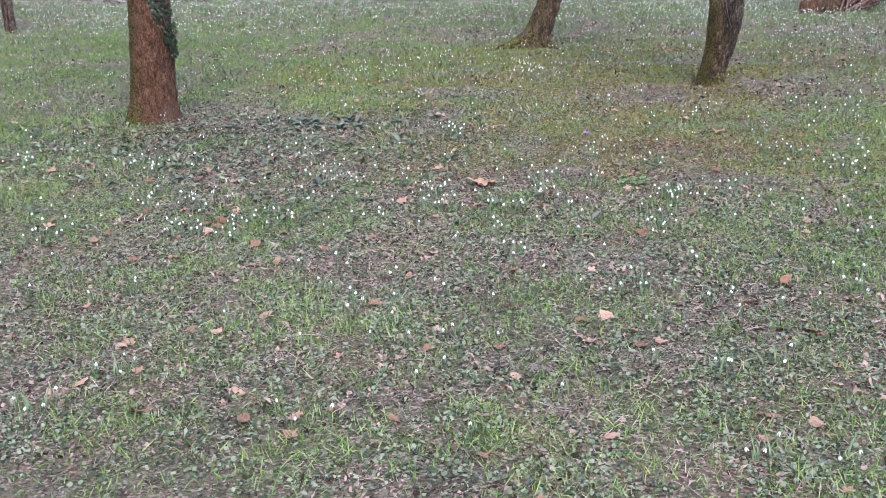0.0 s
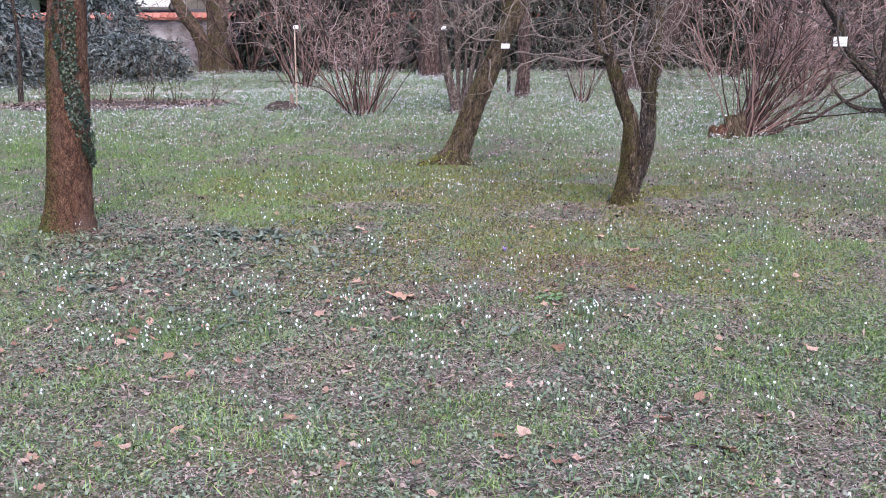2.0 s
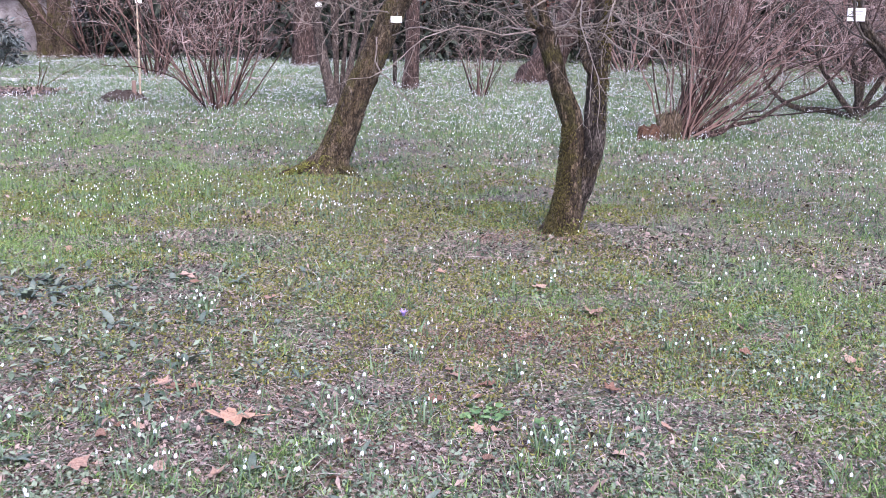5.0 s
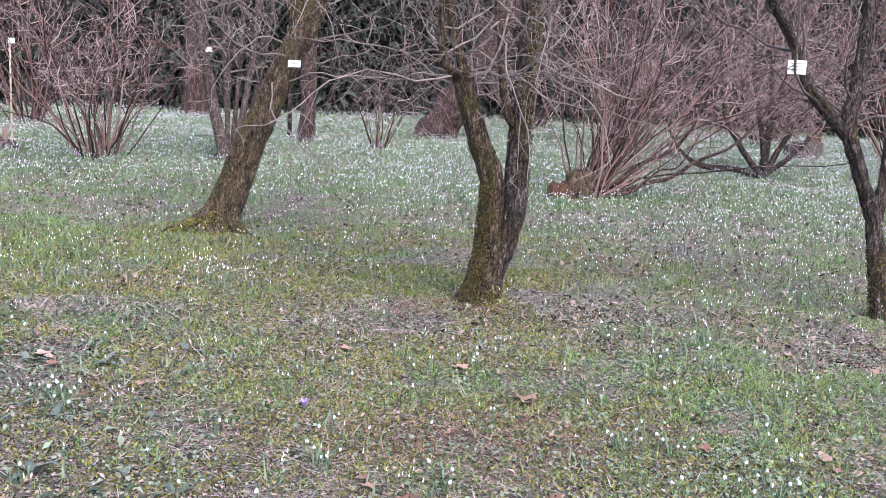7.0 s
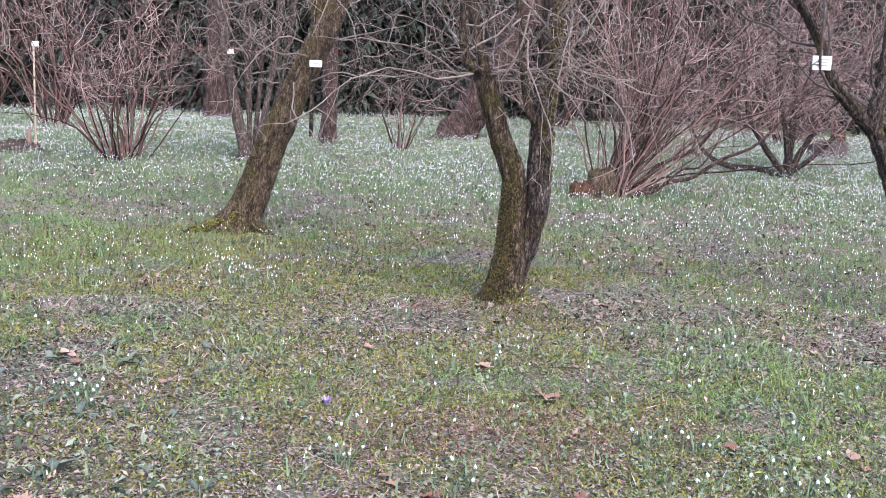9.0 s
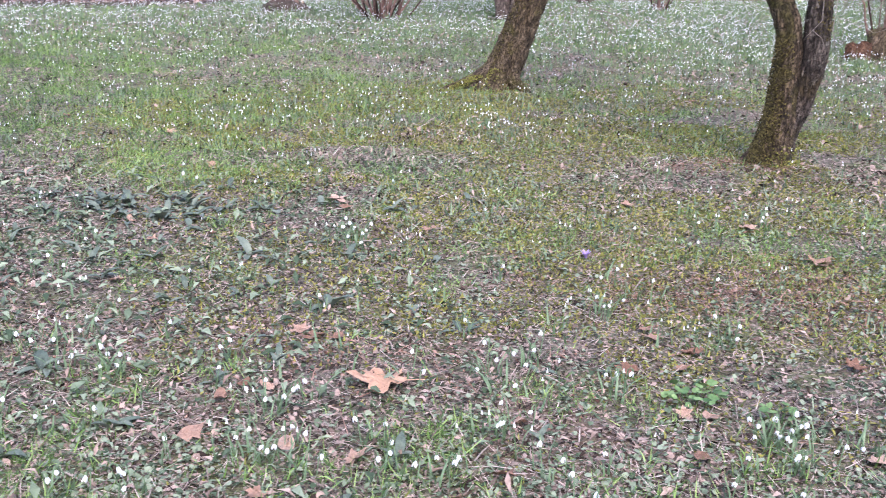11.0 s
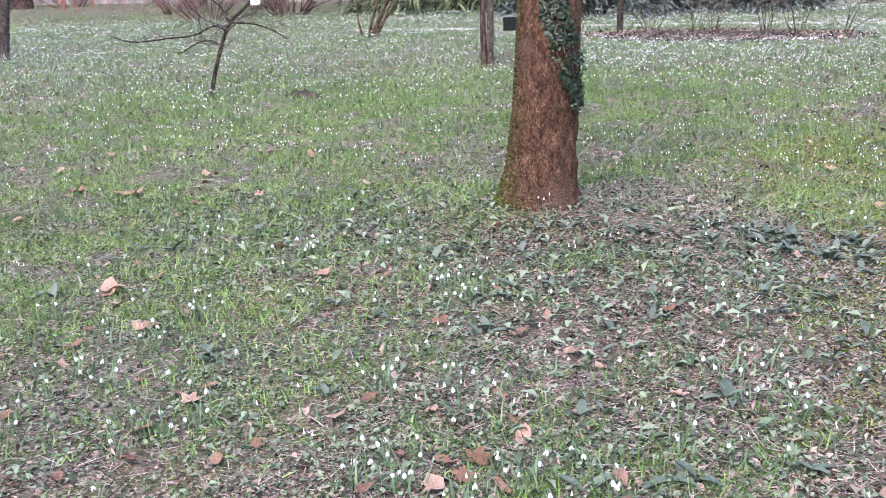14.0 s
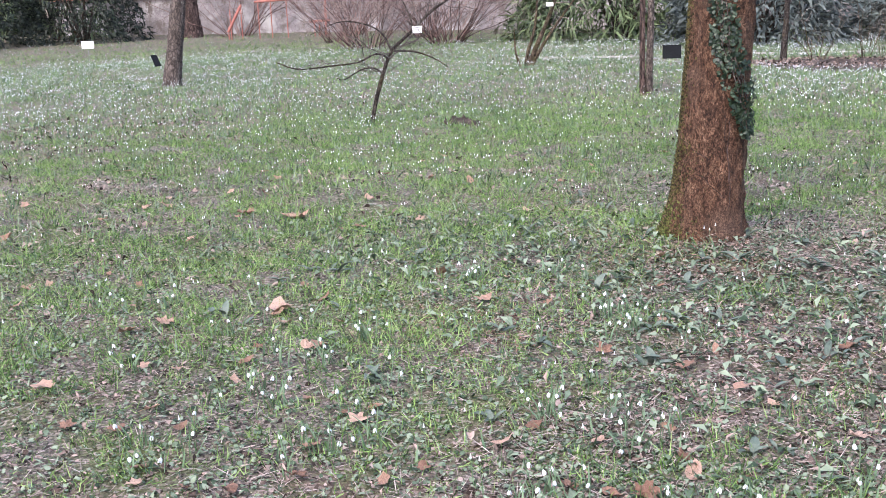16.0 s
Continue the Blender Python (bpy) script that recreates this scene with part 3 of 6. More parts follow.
def tree(name, x, y, label, stems, mat, twig_mat, seed, boughs=8, bough_len=1.6, twig_len=0.5, sides=20, low=1.2, rough=0.16, twig_n=7, droop=0.0, turn=0, thick=0.012, furrow=0.0, mats=()):
    """stems: lists of (dx, dy, z, radius); the first is the trunk, the others branch from it."""
    rng = np.random.default_rng(seed)
    root = thing(name, label, "tree", pose(x, y, gh(x, y) - 0.03, 0, 0, turn))
    twig = Geo()
    for k, stem in enumerate(stems):
        s = np.array(stem, float)
        length = np.linalg.norm(np.diff(s[:, :3], axis=0), axis=1).sum()
        line = smooth_line(s, max(8, int(length / (0.026 if furrow else 0.045))))
        g = Geo()
        g.tube(line[:, :3], line[:, 3], sides if k == 0 else max(10, sides - 6), rough, seed * 3.1 + k, True, furrow if k < 4 else 0)
        part("trunk" if k == 0 else "limb", g, mats[k] if k < len(mats) else mat, root)
        top = line[line[:, 2] > low]
        if len(top) < 3:
            continue
        count = max(2, int(boughs * min(1, length / 3)))
        for _ in range(count):
            i = rng.integers(0, len(top) - 1)
            a = rng.uniform(0, 2 * math.pi)
            b, _ = bend_line(top[i, :3], (math.cos(a), math.sin(a), rng.uniform(0.1, 0.9) - droop), bough_len * rng.uniform(0.5, 1.2), rng, 10, 0.85, 0.22 - droop)
            gb = Geo()
            r = min(thick, top[i, 3] * 0.4)
            gb.tube(b, np.linspace(r, r * 0.3, len(b)), 6)
            part("branch", gb, twig_mat, root)
            twigs_from(twig, b, r * 0.35, rng, twig_n, twig_len, 2, 3, 0.75, 0.2, 0.1 - droop)
    if twig.n:
        tagged(part("brushwood", twig, twig_mat, root), kind="stuff")
    return root


def shrub(name, x, y, label, seed, stems=50, height=2.6, spread=0.7, lean=(0, 0), radius=0.014, foot=0.18, stem_mat=None, twig_mat=None,
          twig_n=6, twig_len=0.5, arch=0.0, depth=2, sides=5, category="shrub", skew=1.0, limbs=(), wander=0.32):
    """A bare shrub: many stems fanning out of one foot, each with fine shoots."""
    rng = np.random.default_rng(seed)
    root = thing(name, label, category, pose(x, y, gh(x, y) - 0.04))
    twig = Geo()
    for limb in limbs:
        line = smooth_line(limb, 26)
        g = Geo()
        g.tube(line[:, :3], line[:, 3], 9, 0.25, seed)
        part("limb", g, M_BARK_RED, root)
        twigs_from(twig, line[:, :3], 0.006, rng, twig_n * 2, twig_len * 1.3, depth, 3, 0.45, 0.35, 0.4)
    for _ in range(stems):
        a = rng.uniform(0, 2 * math.pi)
        out = spread * math.sqrt(rng.random())
        way = (math.cos(a) * out + lean[0] * rng.random() ** skew, math.sin(a) * out + lean[1] * rng.random(), 1)
        start = (math.cos(a) * foot * rng.random(), math.sin(a) * foot * rng.random(), 0)
        l = height * rng.uniform(0.55, 1.1) * (1 + 0.25 * out)
        line, _ = bend_line(start, way, l, rng, 9, wander, 0.25 - arch)
        r = radius * rng.uniform(0.5, 1.3)
        g = Geo()
        g.tube(line, np.linspace(r, r * 0.3, len(line)), sides)
        part("stem", g, stem_mat, root)
        twigs_from(twig, line, r * 0.4, rng, twig_n, twig_len, depth, 3, 0.5, 0.38, 0.25)
    if twig.n:
        tagged(part("brushwood", twig, twig_mat, root), kind="stuff")
    return root


def crown(rng, n, rx, ry, h, lumps=9, low=0.0):
    """Points in the outer layers of a lumpy crown."""
    th, ph = rng.uniform(0, 2 * np.pi, n), rng.uniform(-0.15 if low else 0.0, 1.0, n)
    z = ph
    r = np.sqrt(np.clip(1 - np.abs(z) ** 2.2, 0, 1))
    lump = 0.78 + 0.34 * vnoise(th * 2.2, z * 3.5, 0.7, 6) + 0.14 * vnoise(th * 6, z * 9, 0.7, 7)
    depth = 1 - 0.35 * rng.random(n) ** 2
    return np.stack([np.cos(th) * r * rx * lump * depth, np.sin(th) * r * ry * lump * depth, z * h * lump * (0.9 + 0.1 * depth)], -1)


def evergreen(name, x, y, label, seed, rx, ry, h, mat, n=4200, leaf=0.16, slim=0.35, hang=0.4, category="shrub"):
    """A dense evergreen bush: stems inside, and a crown of many small leafy sprays."""
    rng = np.random.default_rng(seed)
    root = thing(name, label, category, pose(x, y, gh(x, y) - 0.03))
    for k in range(7):
        a = rng.uniform(0, 6.28)
        line, _ = bend_line((0.15 * math.cos(a), 0.15 * math.sin(a), 0), (rx * 0.5 * math.cos(a) / h, ry * 0.5 * math.sin(a) / h, 1), h * 0.85, rng, 7, 0.2)
        g = Geo()
        g.tube(line, np.linspace(0.05, 0.015, len(line)), 6)
        part("stem", g, M_BARK_DARK, root)
    pts = crown(rng, n, rx, ry, h)
    spray = ([(0, -0.5 * slim, 0), (0.5, -0.35 * slim, -0.1 * hang), (1, 0, -hang), (0.5, 0.35 * slim, -0.1 * hang), (0, 0.5 * slim, 0)],
             [(0, 1, 4), (1, 3, 4), (1, 2, 3)])
    out = np.arctan2(pts[:, 1], pts[:, 0]) + rng.normal(0, 0.7, n)
    v, f = scatter((np.array(spray[0]) * leaf, spray[1]), pts, rng, (0.6, 1.5), 0.5, out)
    ob = stuff("foliage", [(v, f)], mat, "", "")
    del ob["kind"]
    ob.parent = root
    return root


def label_sign(name, x, y, z, width, height, turn, label, tilt=0, lines=3, plate=M_SIGN, rod=None, rod_mat=M_WIRE):
    """A small plant label, on a rod or hung on a stem, with unreadable print as bars."""
    root = thing(name, label, "sign", pose(x, y, z, 0, 0, turn))
    g = Geo()
    g.box((-width / 2, -0.004, -height / 2), (width / 2, 0.004, height / 2))
    p = part("plate", g, plate, root, smooth=False)
    p.matrix_basis = pose(0, 0, 0, tilt, 0, 0)
    for k in range(lines):
        w = width * (0.36, 0.28, 0.33)[k % 3]
        zz = height * (0.26 - 0.22 * k)
        b = Geo()
        b.box((-w, -0.0065, zz - height * 0.035), (w, -0.0045, zz + height * 0.035))
        part("print_bar", b, M_INK, p, smooth=False)
    if rod:
        g = Geo()
        low = gh(x, y) - 0.05 - z
        g.tube([(0, 0.012, low), (0.004, 0.012, (low + rod) / 2), (0, 0.012, rod)], 0.007, 6, cap=True)
        part("rod", g, rod_mat, root)
    else:
        g = Geo()
        g.tube([(0, 0.004, height * 0.45), (0.01, 0.02, height * 0.9), (0, 0.05, height * 1.1)], 0.0025, 5)
        part("wire", g, M_WIRE, root)
    return root


# ---------------------------------------------------------------- garden wall and what lies behind it
def build_wall():
    ax, ay, bx, by = -46.0, 19.5, 4.0, 32.0
    length = math.hypot(bx - ax, by - ay)
    turn = math.degrees(math.atan2(by - ay, bx - ax))
    root = thing("garden_wall", "pale plastered garden wall with red clay tile coping", "wall", pose(ax, ay, 0, 0, 0, turn))
    root["kind"] = "structure"
    rng = np.random.default_rng(5)
    n = 120
    xs = np.linspace(0, length, n)
    top = 1.42 + 0.02 * rng.normal(size=n)
    v, f = [], []
    for i in range(n):
        w = rng.normal(0, 0.008, 4)
        v += [(xs[i], -0.2 + w[0], -0.4), (xs[i], -0.17 + w[1], top[i]), (xs[i], 0.17 + w[2], top[i]), (xs[i], 0.2 + w[3], -0.4)]
    for i in range(n - 1):
        for k in range(4):
            a, b = i * 4 + k, i * 4 + (k + 1) % 4
            f.append((a, b, b + 4, a + 4))
    f += [(0, 3, 2, 1), tuple((n - 1) * 4 + k for k in range(4))]
    part("wall_body", make_mesh("wall_body", v, f, M_WALL, False), M_WALL, root)
    tiles = []
    for k in range(2):
        g = Geo()
        side = -1 if k == 0 else 1
        sec = []
        for j in range(7):
            a = math.pi * j / 6
            sec.append((0.1 * math.cos(a), 0.045 * math.sin(a)))
        vv = []
        for d, z in ((0.02, 0.15), (0.33, 0.02)):
            vv += [(c, side * d, z + s) for c, s in sec] + [(c * 0.82, side * d, z + s * 0.7 - 0.012) for c, s in sec]
        ff = []
        for j in range(6):
            ff += [(j, j + 1, j + 15, j + 14), (7 + j, 21 + j, 22 + j, 8 + j), (j + 14, j + 15, j + 22, j + 21)]
        g.add(vv, ff)
        tiles.append(g.mesh("tile", M_TILE))
    step = 0.21
    for i in range(int(length / step)):
        x = 0.1 + i * step
        if not 17 < x < 48:
            continue
        z = 1.42
        for me in tiles[:1]:
            t = part("tile", me, M_TILE, root)
            t.matrix_basis = pose(x, rng.normal(0, 0.008), z + rng.normal(0, 0.006), 0, 0, rng.normal(0, 1.2))
    rest = Geo()
    rest.tube([(0, 0, 1.5), (length / 2, 0, 1.505), (length, 0, 1.5)], 0.1, 8, cap=True)
    part("ridge", rest, M_TILE, root)
    slab = Geo()
    slab.box((0, -0.3, 1.4), (length, 0.3, 1.44))
    part("coping_slab", slab, M_TILE, root, smooth=False)


build_wall()


def build_car(x, y, turn):
    """A white hatchback parked on the road above the wall."""
    root = thing("car", "white hatchback parked on the road above the wall", "car", pose(x, y, gh(x, y) + 0.02, 0, 0, turn))
    prof = [(-2.0, 0.28), (-2.02, 0.62), (-1.9, 0.9), (-1.62, 1.4), (-1.2, 1.5), (0.1, 1.49), (0.55, 1.36), (1.15, 0.98), (1.85, 0.82), (2.05, 0.6), (2.05, 0.28)]
    g = Geo()
    n = len(prof)
    vv = []
    for s, inset in ((-0.86, 0), (0.86, 0)):
        for px, pz in prof:
            lean = 0.16 * max(0, pz - 0.85) / 0.6
            vv.append((px, s * (1 - lean), pz))
    g.add(vv, [tuple(range(n))[::-1], tuple(range(n, 2 * n))] + [(i, (i + 1) % n, n + (i + 1) % n, n + i) for i in range(n)])
    body = part("body", g, M_CARPAINT, root, smooth=False)
    bev = body.modifiers.new("bevel", "BEVEL")
    bev.width, bev.segments, bev.limit_method = 0.06, 3, "ANGLE"
    for s in (-1, 1):
        for x0, x1, x2, x3 in ((-1.55, -0.45, -0.45, -1.42), (-0.38, 0.72, 0.4, -0.38)):
            w = Geo()
            yy = s * 0.79
            w.add([(x0, yy * 1.075, 0.95), (x1 + 0.2, yy * 1.075, 0.95), (x2, yy * 0.975, 1.36), (x3, yy * 0.975, 1.36)], [(0, 1, 2, 3) if s < 0 else (3, 2, 1, 0)])
            part("side_window", w, M_GLASS, root, smooth=False)
        for wx in (-1.3, 1.3):
            t = Geo()
            ring = [(wx, s * 0.72, 0.31), (wx, s * 0.88, 0.31)]
            t.tube(ring, 0.31, 20, cap=True)
            tyre = part("wheel", t, M_RUBBER, root)
            r = Geo()
            r.tube([(wx, s * 0.86, 0.31), (wx, s * 0.89, 0.31)], 0.19, 16, cap=True)
            part("rim", r, M_WIRE, tyre)
        l = Geo()
        l.box((-2.04, s * 0.72 - 0.11, 0.72), (-1.93, s * 0.72 + 0.11, 0.92))
        part("tail_lamp", l, M_TAIL, root, smooth=False)
    w = Geo()
    w.add([(-1.93, -0.66, 0.95), (-1.93, 0.66, 0.95), (-1.68, 0.58, 1.36), (-1.68, -0.58, 1.36)], [(3, 2, 1, 0)])
    part("rear_window", w, M_GLASS, root, smooth=False)


build_car(-27.0, 66.5, 22)
strip("road", [(-70, 48), (-45, 59), (-27.0, 66.5), (-10, 73.5), (10, 82)], 6.0, 0.02, M_ASPHALT, "asphalt road on the bank above the wall", "road")


def grit_bin(x, y, turn):
    root = thing("grit_bin", "yellow plastic grit bin by the road", "bin", pose(x, y, gh(x, y), 0, 0, turn), "grit bins")
    g = Geo()
    g.add([(-0.5, -0.3, 0), (0.5, -0.3, 0), (0.5, 0.3, 0), (-0.5, 0.3, 0), (-0.6, -0.4, 0.75), (0.6, -0.4, 0.75), (0.6, 0.4, 0.75), (-0.6, 0.4, 0.75)],
          [(3, 2, 1, 0), (4, 5, 6, 7), (0, 1, 5, 4), (1, 2, 6, 5), (2, 3, 7, 6), (3, 0, 4, 7)])
    part("body", g, M_YELLOW, root, smooth=False)
    g = Geo()
    g.add([(-0.63, -0.43, 0.76), (0.63, -0.43, 0.76), (0.63, 0.43, 0.76), (-0.63, 0.43, 0.76), (-0.55, -0.2, 1.0), (0.55, -0.2, 1.0), (0.55, 0.3, 1.0), (-0.55, 0.3, 1.0)],
          [(3, 2, 1, 0), (4, 5, 6, 7), (0, 1, 5, 4), (1, 2, 6, 5), (2, 3, 7, 6), (3, 0, 4, 7)])
    part("lid", g, M_YELLOW, root, smooth=False)


grit_bin(-29.6, 61.6, 22)
grit_bin(-33.4, 60.0, 22)

# ---------------------------------------------------------------- main trees
tree("tree", -3.80, 4.80, "broad rust-brown mossy trunk clad with a strip of ivy", [
    [(0, 0, -0.06, 0.28), (0.0, 0, 0.06, 0.235), (0.01, 0, 0.2, 0.204), (0.03, 0, 0.5, 0.182), (0.06, 0, 1.0, 0.172), (0.09, 0, 1.6, 0.164), (0.12, 0, 2.4, 0.15), (0.1, 0.1, 3.6, 0.12), (0.15, 0.1, 5.2, 0.04)],
    [(0.1, 0, 2.2, 0.09), (-0.25, 0.1, 2.9, 0.075), (-0.7, 0.2, 4.0, 0.05), (-0.9, 0.2, 5.0, 0.02)],
], M_BARK_RUST, M_TWIG_GREY, 11, boughs=10, bough_len=1.8, low=2.2, sides=64, rough=0.13, turn=40, furrow=0.007)

tree("tree", 1.015, 6.62, "mossy grey-brown tree forking low into two stems", [
    [(-0.03, 0, -0.06, 0.19), (-0.02, 0, 0.05, 0.142), (0.0, 0, 0.18, 0.106), (0.02, 0, 0.38, 0.09), (0.03, 0, 0.66, 0.078), (0.0, 0, 0.88, 0.074), (-0.08, 0, 1.05, 0.071), (-0.15, 0, 1.28, 0.068), (-0.2, 0, 1.44, 0.066), (-0.23, 0, 1.49, 0.05)],
    [(-0.15, 0.01, 1.34, 0.04), (-0.26, 0.03, 1.7, 0.036), (-0.3, 0.05, 2.0, 0.034), (-0.4, 0.1, 2.6, 0.026), (-0.6, 0.2, 3.6, 0.012)],
    [(0.04, 0.03, -0.04, 0.09), (0.07, 0.03, 0.18, 0.066), (0.135, 0.02, 0.4, 0.066), (0.17, 0, 0.66, 0.078), (0.175, 0, 0.88, 0.074), (0.175, 0, 1.25, 0.069), (0.2, 0, 1.6, 0.066), (0.22, 0, 2.0, 0.058), (0.35, 0.1, 2.8, 0.045), (0.4, 0.2, 3.8, 0.015)],
    [(0.16, -0.02, 1.12, 0.025), (0.09, -0.05, 1.22, 0.028), (0.05, -0.05, 1.4, 0.024), (0.0, -0.03, 1.8, 0.02), (-0.05, 0, 2.6, 0.018), (0, 0, 3.4, 0.01)],
    [(-0.17, 0, 1.42, 0.03), (-0.3, -0.1, 1.5, 0.026), (-0.36, -0.2, 1.75, 0.02), (-0.34, -0.25, 2.3, 0.01)],
], M_BARK_MOSSY, M_TWIG_GREY, 12, boughs=20, bough_len=1.5, low=1.3, sides=44, rough=0.24, twig_n=9, droop=0.2, thick=0.007, furrow=0.009, mats=(M_BARK_MOSSY, M_BARK_MOSSY, M_BARK_DARK))

tree("tree", -0.935, 9.07, "leaning grey-brown trunk with yellow moss at its foot", [
    [(-0.06, 0, -0.08, 0.25), (-0.02, 0, 0.05, 0.19), (0.07, 0, 0.25, 0.148), (0.25, 0, 0.77, 0.126), (0.51, 0, 1.35, 0.116), (0.8, 0, 2.07, 0.106), (0.9, 0.1, 2.9, 0.1), (1.2, 0.2, 4.2, 0.04)],
    [(0.6, 0, 1.8, 0.06), (0.55, -0.1, 2.4, 0.05), (0.3, -0.2, 3.4, 0.03), (0.2, -0.2, 4.4, 0.01)],
    [(0.02, -0.04, 0.2, 0.1), (-0.14, -0.06, 0.1, 0.08), (-0.28, -0.08, 0.05, 0.05), (-0.46, -0.1, 0.0, 0.02)],
    [(0.04, -0.05, 0.16, 0.09), (0.16, -0.1, 0.06, 0.06), (0.26, -0.14, 0.0, 0.03)],
], M_BARK_GREY, M_TWIG_GREY, 13, boughs=22, bough_len=1.8, low=1.2, sides=56, rough=0.24, twig_n=9, droop=0.15, thick=0.008, furrow=0.011)

tree("tree", 3.64, 6.57, "slender dark-barked tree with crooked forking stems", [
    [(0, 0, -0.05, 0.085), (-0.02, 0, 0.1, 0.062), (-0.09, 0, 0.5, 0.055), (-0.14, 0, 0.72, 0.052), (-0.24, 0, 0.95, 0.046), (-0.33, 0, 1.16, 0.046), (-0.47, 0, 1.32, 0.04), (-0.61, 0, 1.46, 0.036), (-0.7, 0, 1.62, 0.032), (-0.78, 0, 1.79, 0.03), (-1.03, 0, 2.16, 0.026), (-1.4, 0.1, 2.8, 0.015)],
    [(-0.3, 0, 1.08, 0.045), (-0.36, 0, 1.3, 0.05), (-0.33, 0, 1.5, 0.05), (-0.3, 0, 1.94, 0.045), (-0.27, 0.05, 2.4, 0.035), (-0.2, 0.1, 3.4, 0.012)],
    [(-0.12, 0, 0.62, 0.045), (-0.08, 0, 0.9, 0.042), (-0.06, 0, 1.24, 0.04), (-0.02, 0, 1.7, 0.034), (0.1, 0.05, 2.4, 0.026), (0.3, 0.1, 3.2, 0.01)],
], M_BARK_DARK, M_TWIG_DARK, 14, boughs=9, bough_len=1.2, low=1.2, sides=30, rough=0.5, twig_n=7, thick=0.010, furrow=0.008)

tree("tree", -9.68, 7.14, "small dark crooked tree with low spreading branches", [
    [(0, 0, -0.04, 0.0296), (0.02, 0, 0.1, 0.0244), (0.1, 0, 0.4, 0.0222), (0.24, 0, 0.77, 0.0192), (0.4, 0, 0.93, 0.0163), (0.7, 0, 1.2, 0.0133), (0.95, 0, 1.36, 0.0111), (1.4, 0.1, 1.7, 0.0059)],
    [(0.22, 0, 0.72, 0.0118), (0.1, -0.05, 0.78, 0.0111), (-0.1, -0.1, 0.7, 0.0096), (-0.35, -0.15, 0.68, 0.0089), (-0.72, -0.2, 0.66, 0.0074), (-0.95, -0.2, 0.74, 0.0044)],
    [(0.16, 0, 0.56, 0.0104), (0.05, 0.1, 0.62, 0.0089), (-0.1, 0.15, 0.6, 0.0081), (-0.28, 0.2, 0.5, 0.0067), (-0.36, 0.2, 0.52, 0.0037)],
    [(0.28, 0, 0.8, 0.0104), (0.5, 0.05, 0.78, 0.0089), (0.7, 0.1, 0.7, 0.0067), (0.85, 0.15, 0.6, 0.0037)],
    [(0.26, 0, 0.8, 0.0104), (0.15, 0, 1.0, 0.0089), (-0.05, 0, 1.1, 0.0074), (-0.3, 0, 1.12, 0.0059), (-0.6, 0, 1.0, 0.0037)],
    [(0.5, 0, 1.0, 0.0089), (0.45, 0, 1.2, 0.0074), (0.3, 0.1, 1.5, 0.0059), (0.2, 0.1, 1.8, 0.0037)],
], M_BARK_DARK, M_TWIG_DARK, 15, boughs=26, bough_len=0.75, twig_len=0.35, low=0.5, sides=10, rough=0.15, twig_n=4, droop=0.25, turn=48, thick=0.006)

tree("tree", -16.85, 8.7, "tree with a straight grey-pink trunk in the flowering lawn", [
    [(-0.02, 0, -0.05, 0.19), (0, 0, 0.08, 0.16), (0.05, 0, 0.4, 0.14), (0.22, 0, 1.4, 0.12), (0.4, 0, 2.6, 0.1), (0.5, 0.1, 4.5, 0.03)],
], M_BARK_PALE, M_TWIG_GREY, 16, boughs=12, bough_len=2.0, low=1.9, sides=18, rough=0.12, droop=0.4, turn=48)

tree("young_tree", -8.92, 11.01, "young tree with a thin grey trunk beside its stake", [
    [(0, 0, -0.03, 0.055), (0, 0, 0.3, 0.045), (0.02, 0, 1.2, 0.04), (0.0, 0, 2.4, 0.03), (0.05, 0, 3.6, 0.01)],
], M_BARK_PALE, M_TWIG_GREY, 17, boughs=6, bough_len=0.9, low=1.3, sides=10, turn=48)

tree("tree", -9.3, 25.4, "old tree with two joined thick trunks before the wall", [
    [(-0.2, 0, -0.1, 0.4), (-0.2, 0, 0.15, 0.26), (-0.28, 0, 0.7, 0.2), (-0.5, 0, 1.2, 0.18), (-1.0, 0, 2.0, 0.16), (-1.6, 0, 4.0, 0.06)],
    [(0.25, 0, -0.1, 0.42), (0.24, 0, 0.2, 0.26), (0.2, 0, 0.9, 0.2), (0.18, 0, 2.0, 0.19), (0.2, 0, 3.5, 0.15), (0.3, 0, 6, 0.05)],
    [(-0.1, 0, 0.5, 0.13), (-0.05, 0, 1.3, 0.12), (-0.08, 0, 2.4, 0.1), (-0.15, 0, 4, 0.04)],
], M_BARK_GREY, M_TWIG_GREY, 18, boughs=16, bough_len=2.6, twig_len=0.9, low=1.9, sides=22, rough=0.12, droop=0.35)

tree("tree", -0.62, 18.8, "straight red-brown trunk among bare shrubs", [
    [(0, 0, -0.05, 0.2), (0.02, 0, 0.15, 0.15), (0.05, 0, 0.8, 0.13), (0.05, 0, 2.0, 0.12), (0.1, 0, 4.5, 0.05)],
], M_BARK_RED, M_TWIG_GREY, 19, boughs=10, bough_len=1.6, low=1.3, sides=14)

tree("tree", 1.75, 21.0, "stout shaggy brown trunk leaning over the lawn", [
    [(-0.05, 0, -0.1, 0.4), (0.08, 0, 0.2, 0.33), (0.5, 0, 0.9, 0.3), (1.0, 0, 1.8, 0.27), (1.4, 0, 2.8, 0.22), (1.8, 0, 4.2, 0.08)],
], M_BARK_RED, M_TWIG_RED, 20, boughs=18, bough_len=1.9, low=0.5, sides=26, rough=0.5)

